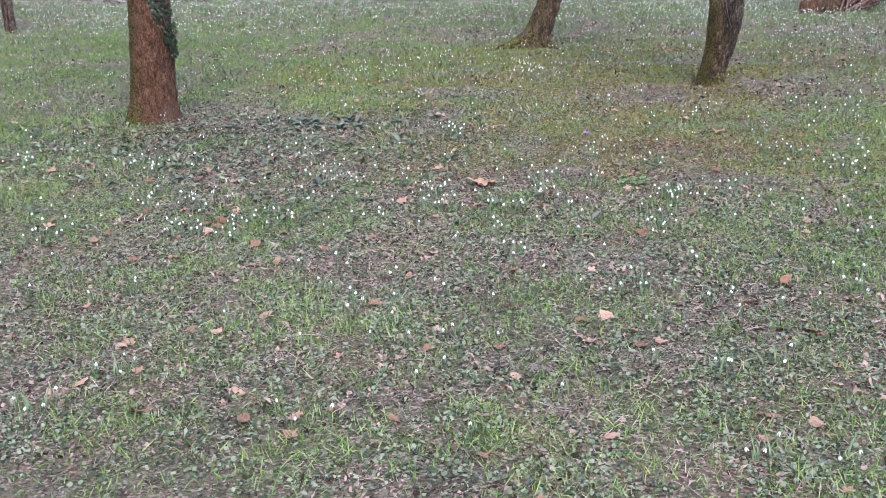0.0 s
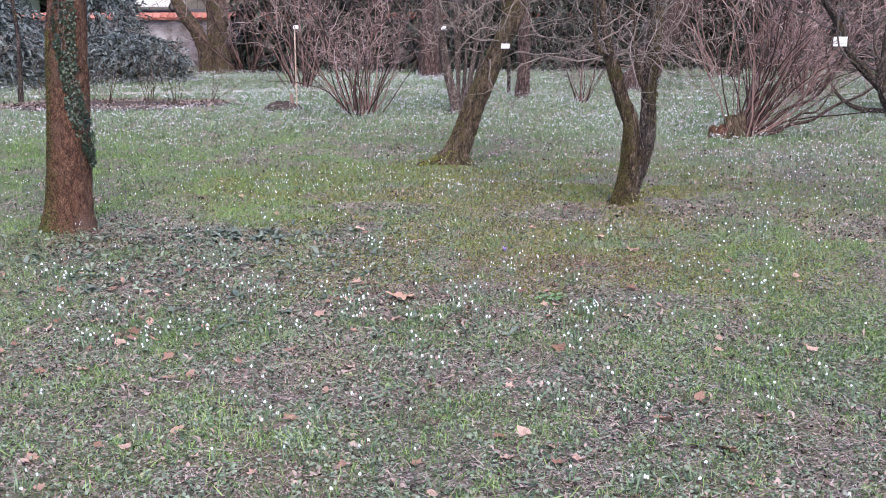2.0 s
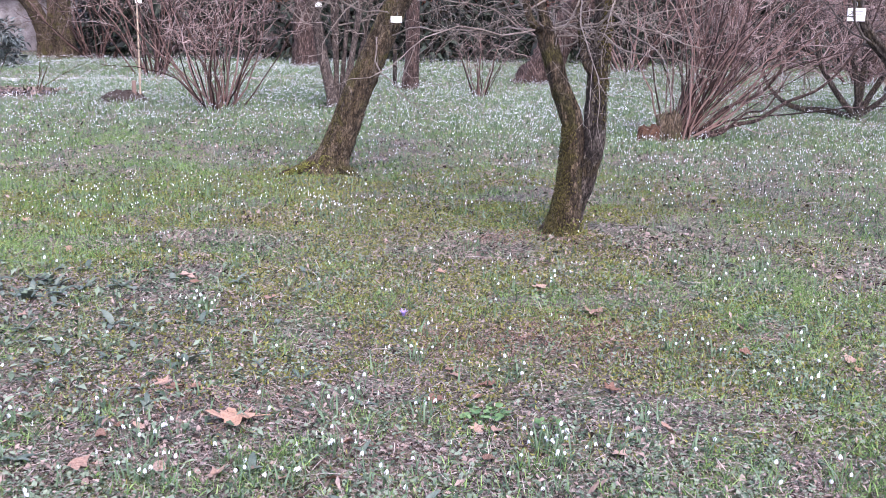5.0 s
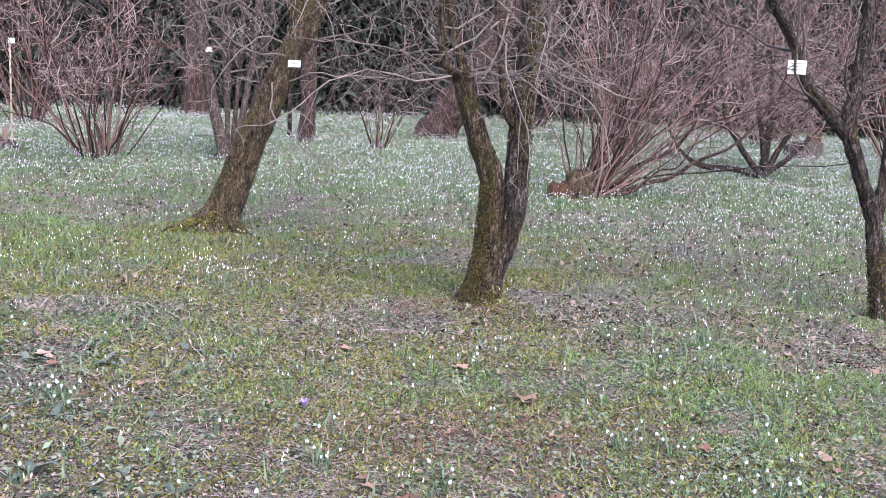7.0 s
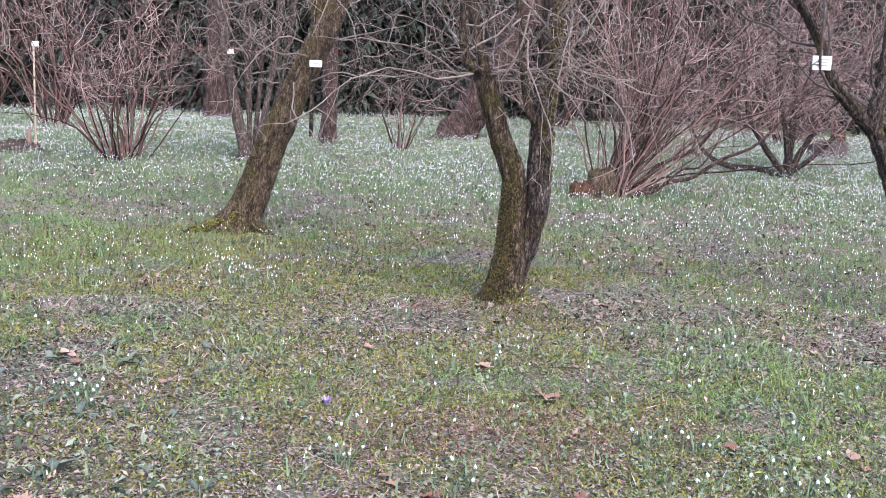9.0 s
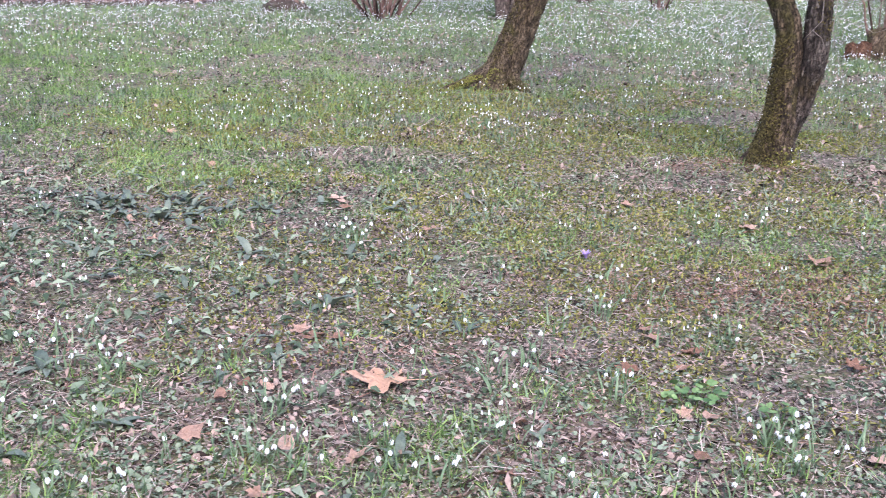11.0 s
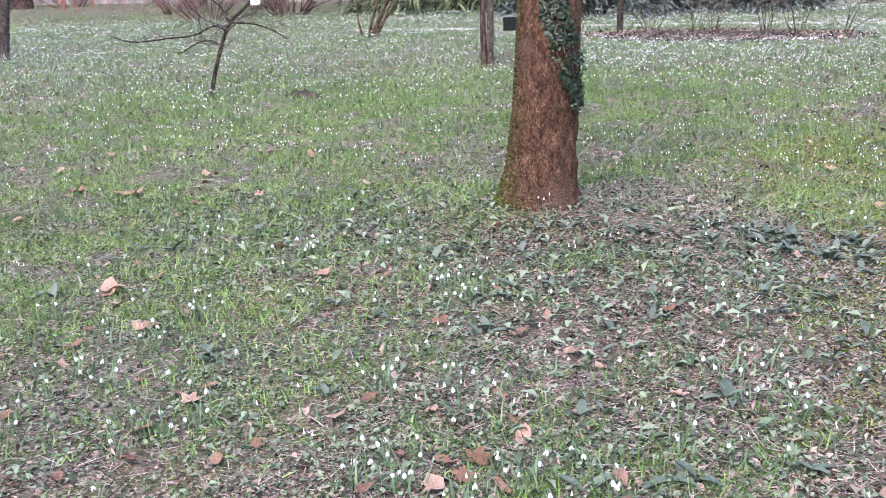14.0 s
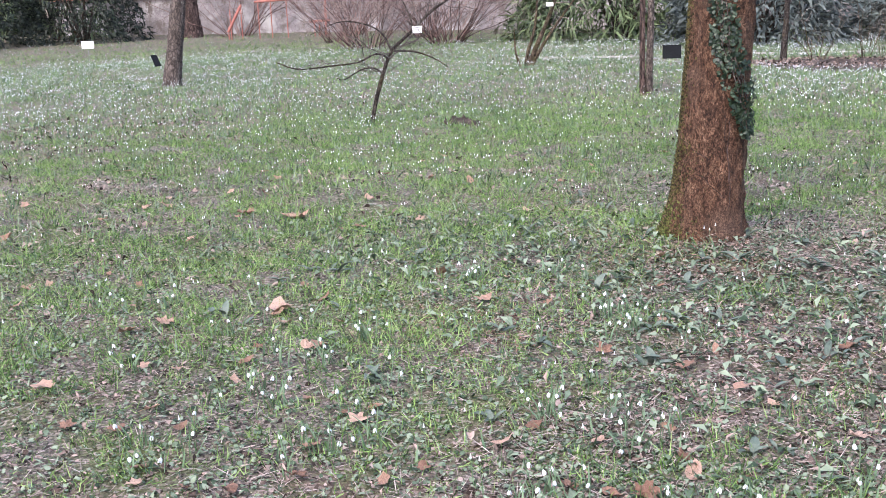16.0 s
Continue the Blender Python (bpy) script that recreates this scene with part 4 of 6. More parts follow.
tree("tree", -3.3, 24.8, "thick red-brown conifer trunk at the lawn's edge", [
    [(0, 0, -0.1, 0.42), (0, 0, 0.2, 0.3), (0, 0, 1.0, 0.26), (0.05, 0, 3, 0.22), (0.05, 0, 7, 0.08)],
], M_BARK_RED, M_TWIG_GREY, 21, boughs=10, bough_len=2.2, low=2.0, sides=18, rough=0.2)

tree("tree", -35.2, 19.5, "thick red-brown trunk before the far wall", [
    [(0, 0, -0.1, 0.6), (0, 0, 0.3, 0.42), (0, 0, 1.5, 0.36), (0.1, 0, 4, 0.28), (0.1, 0, 8, 0.08)],
], M_BARK_RED, M_TWIG_GREY, 22, boughs=10, bough_len=2.6, low=2.2, sides=18, rough=0.2)


def clump_tree(x, y):
    rng = np.random.default_rng(31)
    stems = []
    for k, (dx, lx, r) in enumerate(((-0.02, -0.5, 0.085), (0.04, 0.0, 0.04), (0.1, 0.2, 0.038), (0.16, 0.45, 0.05), (0.22, 0.6, 0.036), (0.06, -0.15, 0.035), (0.2, 0.3, 0.035))):
        dy = rng.normal(0, 0.12)
        stems.append([(dx, dy, -0.05, r * 1.4), (dx, dy, 0.2, r), (dx + lx * 0.35, dy, 1.0, r * 0.9), (dx + lx * 0.7, dy, 2.2, r * 0.75), (dx + lx, dy, 4.4, r * 0.25)])
    tree("tree", x, y, "clump of slim grey-brown trunks rising from one root", stems, M_BARK_PALE, M_TWIG_GREY, 32, boughs=9, bough_len=1.1, low=1.0, sides=14)


clump_tree(-1.6, 15.4)

# ---------------------------------------------------------------- bare shrubs
shrub("shrub", 2.95, 12.45, "big bare shrub with leaning red-brown stems on a stump", 41, 70, 3.2, 0.18, (1.5, -0.1), 0.0115, 0.24, M_STEM_RED, M_TWIG_RED, 5, 0.6, 0.0, skew=1.9, wander=0.42, limbs=(
    [(0, 0, 0, 0.03), (0.3, -0.1, 0.1, 0.027), (0.65, -0.12, 0.24, 0.025), (0.95, -0.05, 0.3, 0.023), (1.25, -0.1, 0.52, 0.02), (1.75, 0, 0.75, 0.016), (2.2, 0, 1.4, 0.012), (2.4, 0, 2.2, 0.006)],
    [(0, 0.1, 0, 0.027), (0.3, 0.1, 0.16, 0.025), (0.6, 0.14, 0.42, 0.022), (1.0, 0.1, 0.62, 0.02), (1.3, 0.05, 1.1, 0.016), (1.5, 0.1, 1.9, 0.008)],
    [(0.05, -0.1, 0, 0.024), (0.3, -0.2, 0.1, 0.02), (0.5, -0.2, 0.16, 0.018), (0.75, -0.25, 0.4, 0.014), (1.0, -0.2, 0.46, 0.012), (1.25, -0.2, 0.9, 0.006)],
    [(0.02, 0, 0, 0.022), (0.2, 0, 0.24, 0.02), (0.32, 0.05, 0.6, 0.018), (0.65, 0, 1.1, 0.015), (0.8, 0, 1.9, 0.008)],
    [(0, 0.05, 0, 0.02), (0.05, 0.1, 0.5, 0.017), (0.0, 0.1, 1.2, 0.012), (0.12, 0.1, 2.1, 0.006)]))
shrub("shrub", -3.2, 15.0, "bare shrub of pinkish red-brown stems fanning upward", 47, 38, 2.5, 1.0, (0, 0), 0.015, 0.3, M_STEM_RED, M_TWIG_RED, 10, 0.6, 0.0, wander=0.42)
shrub("shrub", 0.62, 17.75, "small bare shrub with pale stems on the lawn", 43, 16, 1.15, 0.75, (0, 0), 0.013, 0.1, M_STEM_RED, M_TWIG_RED, 5, 0.35)
tree("shrub", 6.2, 15.5, "dark spreading bare shrub with low crooked stems", [
    [(0, 0, -0.05, 0.08), (0.02, 0, 0.3, 0.06), (0.05, 0, 1.0, 0.05), (0.0, 0, 2.0, 0.03), (0.1, 0, 3.0, 0.01)],
    [(-0.03, 0, 0.03, 0.05), (-0.4, 0.1, 0.12, 0.045), (-0.8, 0.15, 0.14, 0.04), (-1.1, 0.2, 0.28, 0.032), (-1.35, 0.2, 0.6, 0.022), (-1.5, 0.2, 1.3, 0.01)],
    [(-0.03, -0.1, 0.05, 0.05), (-0.25, -0.2, 0.25, 0.045), (-0.5, -0.25, 0.55, 0.04), (-0.75, -0.3, 1.0, 0.03), (-0.9, -0.3, 2.0, 0.012)],
    [(0.05, 0, 0.05, 0.05), (0.2, 0, 0.4, 0.045), (0.5, 0, 0.9, 0.038), (0.9, 0, 1.5, 0.028), (1.2, 0, 2.4, 0.01)],
    [(0.06, 0.1, 0.05, 0.045), (0.35, 0.1, 0.25, 0.04), (0.7, 0.1, 0.6, 0.034), (1.2, 0.1, 1.1, 0.025), (1.7, 0.1, 1.9, 0.01)],
    [(0, -0.1, 0.1, 0.045), (-0.1, -0.15, 0.6, 0.04), (-0.3, -0.2, 1.4, 0.03), (-0.4, -0.2, 2.6, 0.01)],
    [(0.02, 0.1, 0.1, 0.045), (0.15, 0.2, 0.8, 0.04), (0.35, 0.3, 1.6, 0.03), (0.4, 0.4, 2.8, 0.01)],
], M_BARK_DARK, M_TWIG_RED, 44, boughs=26, bough_len=1.5, twig_len=0.7, low=0.6, sides=12, rough=0.2, twig_n=8)
for k, (sx, sy, n, h, sp) in enumerate(((5.2, 20.0, 34, 4.2, 0.8), (8.8, 22.5, 34, 4.4, 0.8), (11.5, 19.5, 34, 4.2, 0.9), (4.2, 25.0, 30, 4.4, 0.8), (13.5, 24.5, 30, 4.4, 0.8),
                                         (-5.8, 21.0, 30, 3.4, 0.9), (9.0, 16.6, 26, 3.4, 0.9), (-8.4, 25.6, 26, 3.0, 0.9))):
    shrub("shrub", sx, sy, "tall bare thicket of pinkish brown twigs", 50 + k, n, h, sp, (0, 0), 0.02, 0.4, M_STEM_RED, M_TWIG_RED, 4, 0.95, 0.0, 2, 4)
shrub("shrub", -21.2, 18.8, "dense round bare shrub of purplish brown twigs", 60, 70, 2.8, 1.3, (0, 0), 0.012, 0.5, M_STEM_RED, M_TWIG_RED, 9, 0.75, 0.2, 2, 4)
shrub("shrub", -21.8, 16.7, "dense bare shrub of purplish brown twigs", 63, 52, 2.6, 1.2, (0, 0), 0.012, 0.5, M_STEM_RED, M_TWIG_RED, 9, 0.75, 0.2, 2, 4)
for k, (sx, sy) in enumerate(((-28.6, 21.6), (-33.6, 20.5), (-25.5, 18.6))):
    shrub("shrub", sx, sy, "bare purplish brown shrub before the far wall", 64 + k, 40, 2.8, 1.2, (0, 0), 0.013, 0.5, M_STEM_RED, M_TWIG_RED, 8, 0.8, 0.15, 2, 4)
shrub("shrub", -24.5, 21.0, "dense bare shrub of purplish brown twigs", 61, 52, 3.0, 1.2, (0, 0), 0.012, 0.5, M_STEM_RED, M_TWIG_RED, 9, 0.75, 0.2, 2, 4)
tree("shrub", -13.8, 13.95, "few slanting bare stems from a mossy stool", [
    [(0, 0, -0.05, 0.07), (0.05, 0, 0.12, 0.05), (0.2, 0, 0.45, 0.04), (0.42, 0, 0.95, 0.032), (0.6, 0, 1.5, 0.024), (0.8, 0, 2.4, 0.01)],
    [(-0.03, 0, 0.0, 0.04), (0.02, 0, 0.3, 0.03), (0.14, 0, 0.7, 0.024), (0.22, 0.1, 1.4, 0.012)],
    [(0.05, 0, 0.0, 0.04), (0.28, 0, 0.4, 0.028), (0.6, 0, 0.85, 0.02), (0.95, 0, 1.3, 0.01)],
    [(-0.12, 0, 0.0, 0.025), (-0.2, 0, 0.3, 0.016), (-0.22, 0, 0.7, 0.008)],
], M_BARK_GREY, M_TWIG_GREY, 62, boughs=6, bough_len=0.7, low=0.6, sides=10, turn=46)
for k, (bx, by, h) in enumerate(((-9.4, 15.9, 1.0), (-8.8, 16.3, 1.1), (-8.2, 15.8, 0.9), (-7.6, 16.3, 1.2), (-7.0, 16.1, 1.3), (-6.5, 16.5, 0.9))):
    shrub("shrub", bx, by, "young bare shrub in a mulched bed", 70 + k, 7, h, 0.5, (0, 0), 0.008, 0.08, M_BARK_GREY, M_TWIG_GREY, 4, 0.3)
tree("young_tree", -10.1, 16.1, "slender bare young tree at the edge of a planting bed", [
    [(0, 0, -0.03, 0.07), (0.02, 0, 0.3, 0.05), (0.05, 0, 1.5, 0.04), (-0.15, 0, 3.2, 0.02), (-0.2, 0, 4.2, 0.008)]], M_BARK_DARK, M_TWIG_GREY, 23, boughs=7, bough_len=0.9, low=0.9, sides=9)

# ---------------------------------------------------------------- evergreens at the edge of the lawn
evergreen("evergreen_bush", -13.2, 20.2, "wide grey-green clipped bush at the lawn's edge", 80, 2.1, 1.6, 2.0, M_HEDGE, 6000, 0.16)
evergreen("evergreen_bush", -10.6, 22.4, "low spreading grey-green juniper before the wall", 84, 1.7, 1.2, 1.15, M_HEDGE, 6500, 0.12)
evergreen("conifer", -11.7, 23.9, "blue-green conifer behind a grey juniper", 85, 1.2, 1.1, 2.2, M_HEDGE, 4500, 0.14, 0.3, 0.5, "tree")
evergreen("conifer", -15.2, 23.0, "blue-green conifer behind a grey bush", 81, 1.8, 1.6, 3.6, M_HEDGE, 5000, 0.2, 0.3, 0.5, "tree")
evergreen("evergreen_bush", -17.6, 21.2, "tall bush of long drooping green leaves", 82, 2.9, 2.0, 3.6, M_BAMBOO, 6500, 0.3, 0.2, 1.0)
for k, (ex, ey, rx, h) in enumerate(((-7.2, 27.4, 2.2, 4.6), (-3.9, 28.3, 2.4, 5.2), (-0.4, 28.8, 2.3, 4.8), (2.8, 29.6, 2.5, 5.4), (6.2, 29.8, 2.4, 5.0),
                                      (9.6, 29.6, 2.5, 5.6), (12.8, 28.6, 2.4, 5.2), (16.0, 27.0, 2.6, 5.6), (19.0, 24.5, 2.6, 5.4))):
    evergreen("conifer", ex, ey, "dark evergreen with dense drooping sprays", 90 + k, rx, 1.8, h, M_EVERGREEN, 5600, 0.25, 0.4, 0.7, "tree")
for k, (ex, ey, rx, h) in enumerate(((-38.6, 13.4, 2.6, 4.0), (-37.4, 16.6, 2.2, 3.4), (-41.5, 17.5, 2.6, 4.6), (-36.5, 10.2, 2.4, 3.6))):
    evergreen("evergreen_bush", ex, ey, "dark evergreen bush at the far edge of the lawn", 105 + k, rx, 2.0, h, M_BAMBOO if k == 2 else M_EVERGREEN, 5000, 0.18, 0.35, 0.6)


# Second row, added to block bright sky showing through the evergreens.
for k, (ex, ey, h) in enumerate(((-6.0, 36.5, 9.0), (-0.5, 37.5, 10.0), (5.0, 38.0, 9.0), (10.5, 37.0, 10.0), (15.5, 35.0, 9.5), (20.0, 32.0, 9.0), (23.5, 28.0, 9.0))):
    evergreen("conifer", ex, ey, "tall dark conifer added as backing behind the shrubbery", 120 + k, 3.4, 2.6, h, M_EVERGREEN, 3000, 0.45, 0.4, 0.6, "tree")


def far_woods():
    """Bare trees on the bank, too far to tell apart."""
    rng = np.random.default_rng(77)
    g = Geo()
    for _ in range(95):
        a = math.radians(rng.uniform(-42, 80))
        r = rng.uniform(52, 95)
        x, y = -r * math.sin(a), r * math.cos(a)
        if (y < 31 + 0.25 * x + 12 and a < 1.0) or (0.3 < a < 0.47 and r < 86):
            continue
        z = gh(x, y) - 0.1
        h = rng.uniform(9, 17)
        line, _ = bend_line((x, y, z), (rng.normal(0, 0.06), rng.normal(0, 0.06), 1), h, rng, 7, 0.12)
        g.tube(line, np.linspace(0.24, 0.04, len(line)), 6)
        for _ in range(18):
            i = rng.integers(1, 7)
            b, _ = bend_line(line[i], (rng.normal(), rng.normal(), rng.uniform(0.0, 1.0)), rng.uniform(1.5, 4), rng, 4, 0.4)
            g.tube(b, np.linspace(0.05, 0.015, len(b)), 3)
            for _ in range(3):
                c, _ = bend_line(b[rng.integers(1, 4)], (rng.normal(), rng.normal(), rng.uniform(-0.2, 1.0)), rng.uniform(0.8, 2), rng, 3, 0.4)
                g.tube(c, np.linspace(0.025, 0.01, len(c)), 3)
    tagged(new("far_woods", g.mesh("far_woods", M_TWIG_GREY)), "bare woodland on the bank behind the garden", "trees", kind="stuff")
    pts, turn = [], []
    for _ in range(110):
        a = math.radians(rng.uniform(-48, 82))
        r = rng.uniform(56, 96)
        if 0.3 < a < 0.47 and r < 88:
            continue
        x, y = -r * math.sin(a), r * math.cos(a)
        p = crown(rng, 420, 3.2, 3.2, rng.uniform(7, 13))
        pts.append(p + (x, y, gh(x, y)))
        turn.append(np.arctan2(p[:, 1], p[:, 0]))
    spray = (np.array([(0, -0.4, 0), (0.9, 0, -0.4), (0, 0.4, 0)]), [(0, 1, 2)])
    v, f = scatter(spray, np.concatenate(pts), rng, (1.2, 2.6), 0.4, np.concatenate(turn))
    stuff("far_conifers", [(v, f)], M_EVERGREEN, "dark conifers in the distant wood", "trees")


far_woods()

# ---------------------------------------------------------------- stakes, labels and small built things
def stake(x, y, h, r, mat, label, lean=0.0):
    root = thing("stake", label, "stake", pose(x, y, gh(x, y) - 0.05))
    g = Geo()
    g.tube([(0, 0, 0), (lean * 0.5, 0, h * 0.5), (lean, 0, h)], [r, r * 0.97, r * 0.92], 10, 0.04, x, cap=True)
    part("post", g, mat, root)
    return root


stake(-8.98, 10.95, 2.3, 0.038, M_BARK_RED, "brown wooden stake beside a young tree")
stake(-4.58, 15.42, 0.34, 0.035, M_STAKE, "short pinkish wooden stake in dug soil")
stake(-4.5, 15.46, 1.55, 0.014, M_CUTWOOD, "thin pale pole carrying a plant label")
stake(-0.9, 19.2, 0.85, 0.04, M_BARK_DARK, "dark wooden stake beside a trunk")
label_sign("plant_label", 2.88, 6.5, 1.6, 0.125, 0.085, 8, "white plastic plant label hung on a dark stem", 0)
label_sign("plant_label", -0.325, 8.9, 1.45, 0.1, 0.055, -4, "small white label nailed to a leaning trunk", 0, 2)
label_sign("plant_label", -1.8, 15.24, 1.5, 0.09, 0.06, 0, "small white label on a slim trunk", 0, 0)
label_sign("plant_label", -4.46, 15.4, 1.5, 0.09, 0.07, 6, "small pale label on a thin pole", 0, 0)
label_sign("plant_label", -9.25, 7.48, 1.0, 0.1, 0.075, 48, "white plant label hung on a small tree", 0, 2)
label_sign("plant_label", -13.45, 14.17, 1.05, 0.12, 0.07, 45, "white label on a slanting stem", 0, 0)
label_sign("plant_label", -24.9, 11.0, 0.42, 0.27, 0.17, 62, "white plant label on a thin rod in the lawn", -8, 2, M_SIGN, 0.02)
label_sign("plant_label", -9.85, 12.75, 0.4, 0.26, 0.19, 40, "black plant label plate on a thin rod", 4, 0, M_PLATE, 0.0)
label_sign("plant_label", -20.0, 10.1, 0.24, 0.17, 0.24, 110, "black plant label plate on a bent rod", -25, 0, M_PLATE, 0.0)


def climbing_frame():
    root = thing("garden_frame", "red painted wooden frame with thin rusty rods", "frame", pose(-31.2, 18.6, 0, 0, 0, 47))
    for (a, b, r) in (((0.9, 0, 1.15), (2.0, 0, 1.2), 0.04), ((3.1, 0, -0.1), (3.15, 0, 2.0), 0.04), ((2.6, 0, 0.48), (3.25, 0, 0.5), 0.04), ((0, 0, 0.25), (0.45, 0, 1.05), 0.05)):
        g = Geo()
        g.tube([a, ((a[0] + b[0]) / 2, 0, (a[2] + b[2]) / 2), b], r, 6, cap=True)
        part("beam", g, M_REDWOOD, root)
    for x, h in ((0.1, 0.95), (0.02, 0.4), (0.45, 1.1), (1.0, 1.2), (1.4, 1.15), (1.9, 1.2), (2.75, 0.5), (2.9, 0.5)):
        g = Geo()
        g.tube([(x, 0, -0.1), (x, 0.01, h / 2), (x, 0, h)], 0.018, 6, cap=True)
        part("rod", g, M_REDWOOD, root)


climbing_frame()


def stump(name, x, y, rx, ry, h, mat, label, category, seed, turn=0):
    rng = np.random.default_rng(seed)
    v, f, n = [], [], 22
    for k, (u, z) in enumerate(((1.12, -0.05), (1.0, 0.3 * h), (0.97, 0.8 * h), (0.9, h), (0.4, h * 1.02))):
        for i in range(n):
            a = 2 * math.pi * i / n
            w = 1 + 0.09 * math.sin(3 * a + seed) + 0.05 * rng.normal()
            v.append((rx * u * w * math.cos(a), ry * u * w * math.sin(a), z + 0.03 * rng.normal() * (k > 0)))
    for k in range(4):
        f += [(k * n + i, k * n + (i + 1) % n, (k + 1) * n + (i + 1) % n, (k + 1) * n + i) for i in range(n)]
    f.append(tuple(4 * n + i for i in range(n)))
    return single(name, make_mesh(name, v, f, mat), label, category, pose(x, y, gh(x, y), 0, 0, turn))


stump("stump", 2.8, 12.3, 0.15, 0.14, 0.3, M_BARK_GREY, "mossy brown stump at the foot of a shrub", "stump", 3)
stump("stump", 2.57, 12.26, 0.14, 0.1, 0.15, M_BARK_RUST, "short sawn end of a reddish log", "stump", 4)
stump("stone_trough", 8.4, 19.2, 0.34, 0.26, 0.27, M_STONE, "grey weathered stone block on the lawn", "stone", 5)
stump("stump", 9.5, 21.4, 0.15, 0.15, 0.46, M_BARK_RUST, "short brown tree stump behind a stone block", "stump", 6)


# ---------------------------------------------------------------- ivy on the rust-brown trunk
def build_ivy():
    rng = np.random.default_rng(9)
    root = thing("ivy", "strip of dark green ivy climbing a rust-brown trunk", "ivy", pose(-3.80, 4.80, 0, 0, 0, 0))
    out = [(0, 0), (0.35, 0.28), (0.75, 0.34), (0.6, 0.75), (0.95, 0.62), (1.35, 0), (0.95, -0.62), (0.6, -0.75), (0.75, -0.34), (0.35, -0.28)]
    meshes = []
    for k in range(3):
        v = [(0.55, 0, 0.12)] + [(a, b * (1 + 0.1 * rng.normal()), 0.05 * rng.normal()) for a, b in out]
        meshes.append(make_mesh("leaf", np.array(v) * 0.0158, [(0, 1 + i, 1 + (i + 1) % 10) for i in range(10)], M_IVY))
    face = math.radians(-58)

    def skin(u, z):
        lean = 0.015 + 0.06 * z
        r = np.interp(z, [0, 0.2, 0.5, 1.6, 2.4], [0.225, 0.205, 0.185, 0.168, 0.152])
        cx, cy = lean * math.cos(radians(40)), lean * math.sin(radians(40))
        return cx + r * math.cos(face + u), cy + r * math.sin(face + u), r
    heights = [0.58, 0.83, 1.1, 1.35, 1.7, 2.3]
    side = lambda z: np.interp(z, heights, [1.0, 0.66, 0.1, -0.12, -0.45, -0.65])
    reach = lambda z: np.interp(z, heights, [0.14, 0.5, 0.4, 0.38, 0.55, 0.85])
    for k in range(298):
        z = 0.6 + 1.7 * rng.random() ** 1.2
        u = float(side(z) + rng.uniform(-1, 1) * reach(z))
        x, y, r = skin(u, z)
        ob = part("leaf", meshes[k % 3], M_IVY, root)
        yaw = math.degrees(face + u)
        off = rng.uniform(0.006, 0.022)
        ob.matrix_basis = (pose(x + off * math.cos(face + u), y + off * math.sin(face + u), z, 0, 0, yaw) @ pose(0, 0, 0, rng.normal(0, 30), 90 + rng.normal(-25, 18), 0)
                           @ pose(0, 0, 0, 0, 0, rng.uniform(-70, 70)) @ Matrix.Scale(rng.uniform(0.7, 1.3), 4))
    n = 2700
    z = 0.6 + 1.8 * rng.random(n) ** 1.1
    u = side(z) + rng.uniform(-1, 1, n) * reach(z)
    ok = vnoise(u * 0.17, z, 0.05, 4) > 0.3
    u, z = u[ok], z[ok]
    spots = [skin(a, b) for a, b in zip(u, z)]
    p = np.array([(x + rng.uniform(0.004, 0.03) * math.cos(face + a), y + rng.uniform(0.004, 0.03) * math.sin(face + a), b) for (x, y, r), a, b in zip(spots, u, z)])
    flat = [(0, 0, 0), (0.009, -0.014, 0.003), (0.022, -0.01, 0), (0.032, 0, -0.004), (0.022, 0.01, 0), (0.009, 0.014, 0.003)]
    upright = [(0.006 + 0.2 * abs(a[1]), a[1], 0.015 - a[0]) for a in flat]
    rest = stuff("leafage", [scatter((upright, [(0, 1, 2), (0, 2, 3), (0, 3, 4), (0, 4, 5)]), p, rng, (0.4, 0.85), 0.5, face + u)], M_IVY, "", "")
    rest.parent = root
    for k in range(3):
        drift = rng.normal(0, 0.15)
        pts = []
        for z in np.linspace(0.64, 2.3, 16):
            drift += rng.normal(0, 0.05)
            x, y, r = skin(float(side(z)) + drift, z)
            pts.append((x + 0.022 * math.cos(face + float(side(z)) + drift), y + 0.022 * math.sin(face + float(side(z)) + drift), z))
        g = Geo()
        g.tube(pts, 0.0036, 5)
        part("vine", g, M_BARK_PALE, root)
    for u0, u1, z0, z1 in ((-1.2, -0.1, 0.52, 0.42), (-0.35, 0.3, 0.34, 0.22), (0.2, 0.45, 0.66, 0.3), (0.35, 0.5, 0.62, 0.16), (1.0, 0.8, 0.12, 0.06)):
        pts = []
        for w in np.linspace(0, 1, 12):
            u, z = u0 + (u1 - u0) * w + 0.04 * math.sin(9 * w + u0), z0 + (z1 - z0) * w ** 1.5
            x, y, r = skin(u, z)
            pts.append((x + 0.012 * math.cos(face + u), y + 0.012 * math.sin(face + u), z + gh(-3.80, 4.80)))
        g = Geo()
        g.tube(pts, 0.0019, 5)
        part("vine", g, M_BARK_RED, root)


build_ivy()


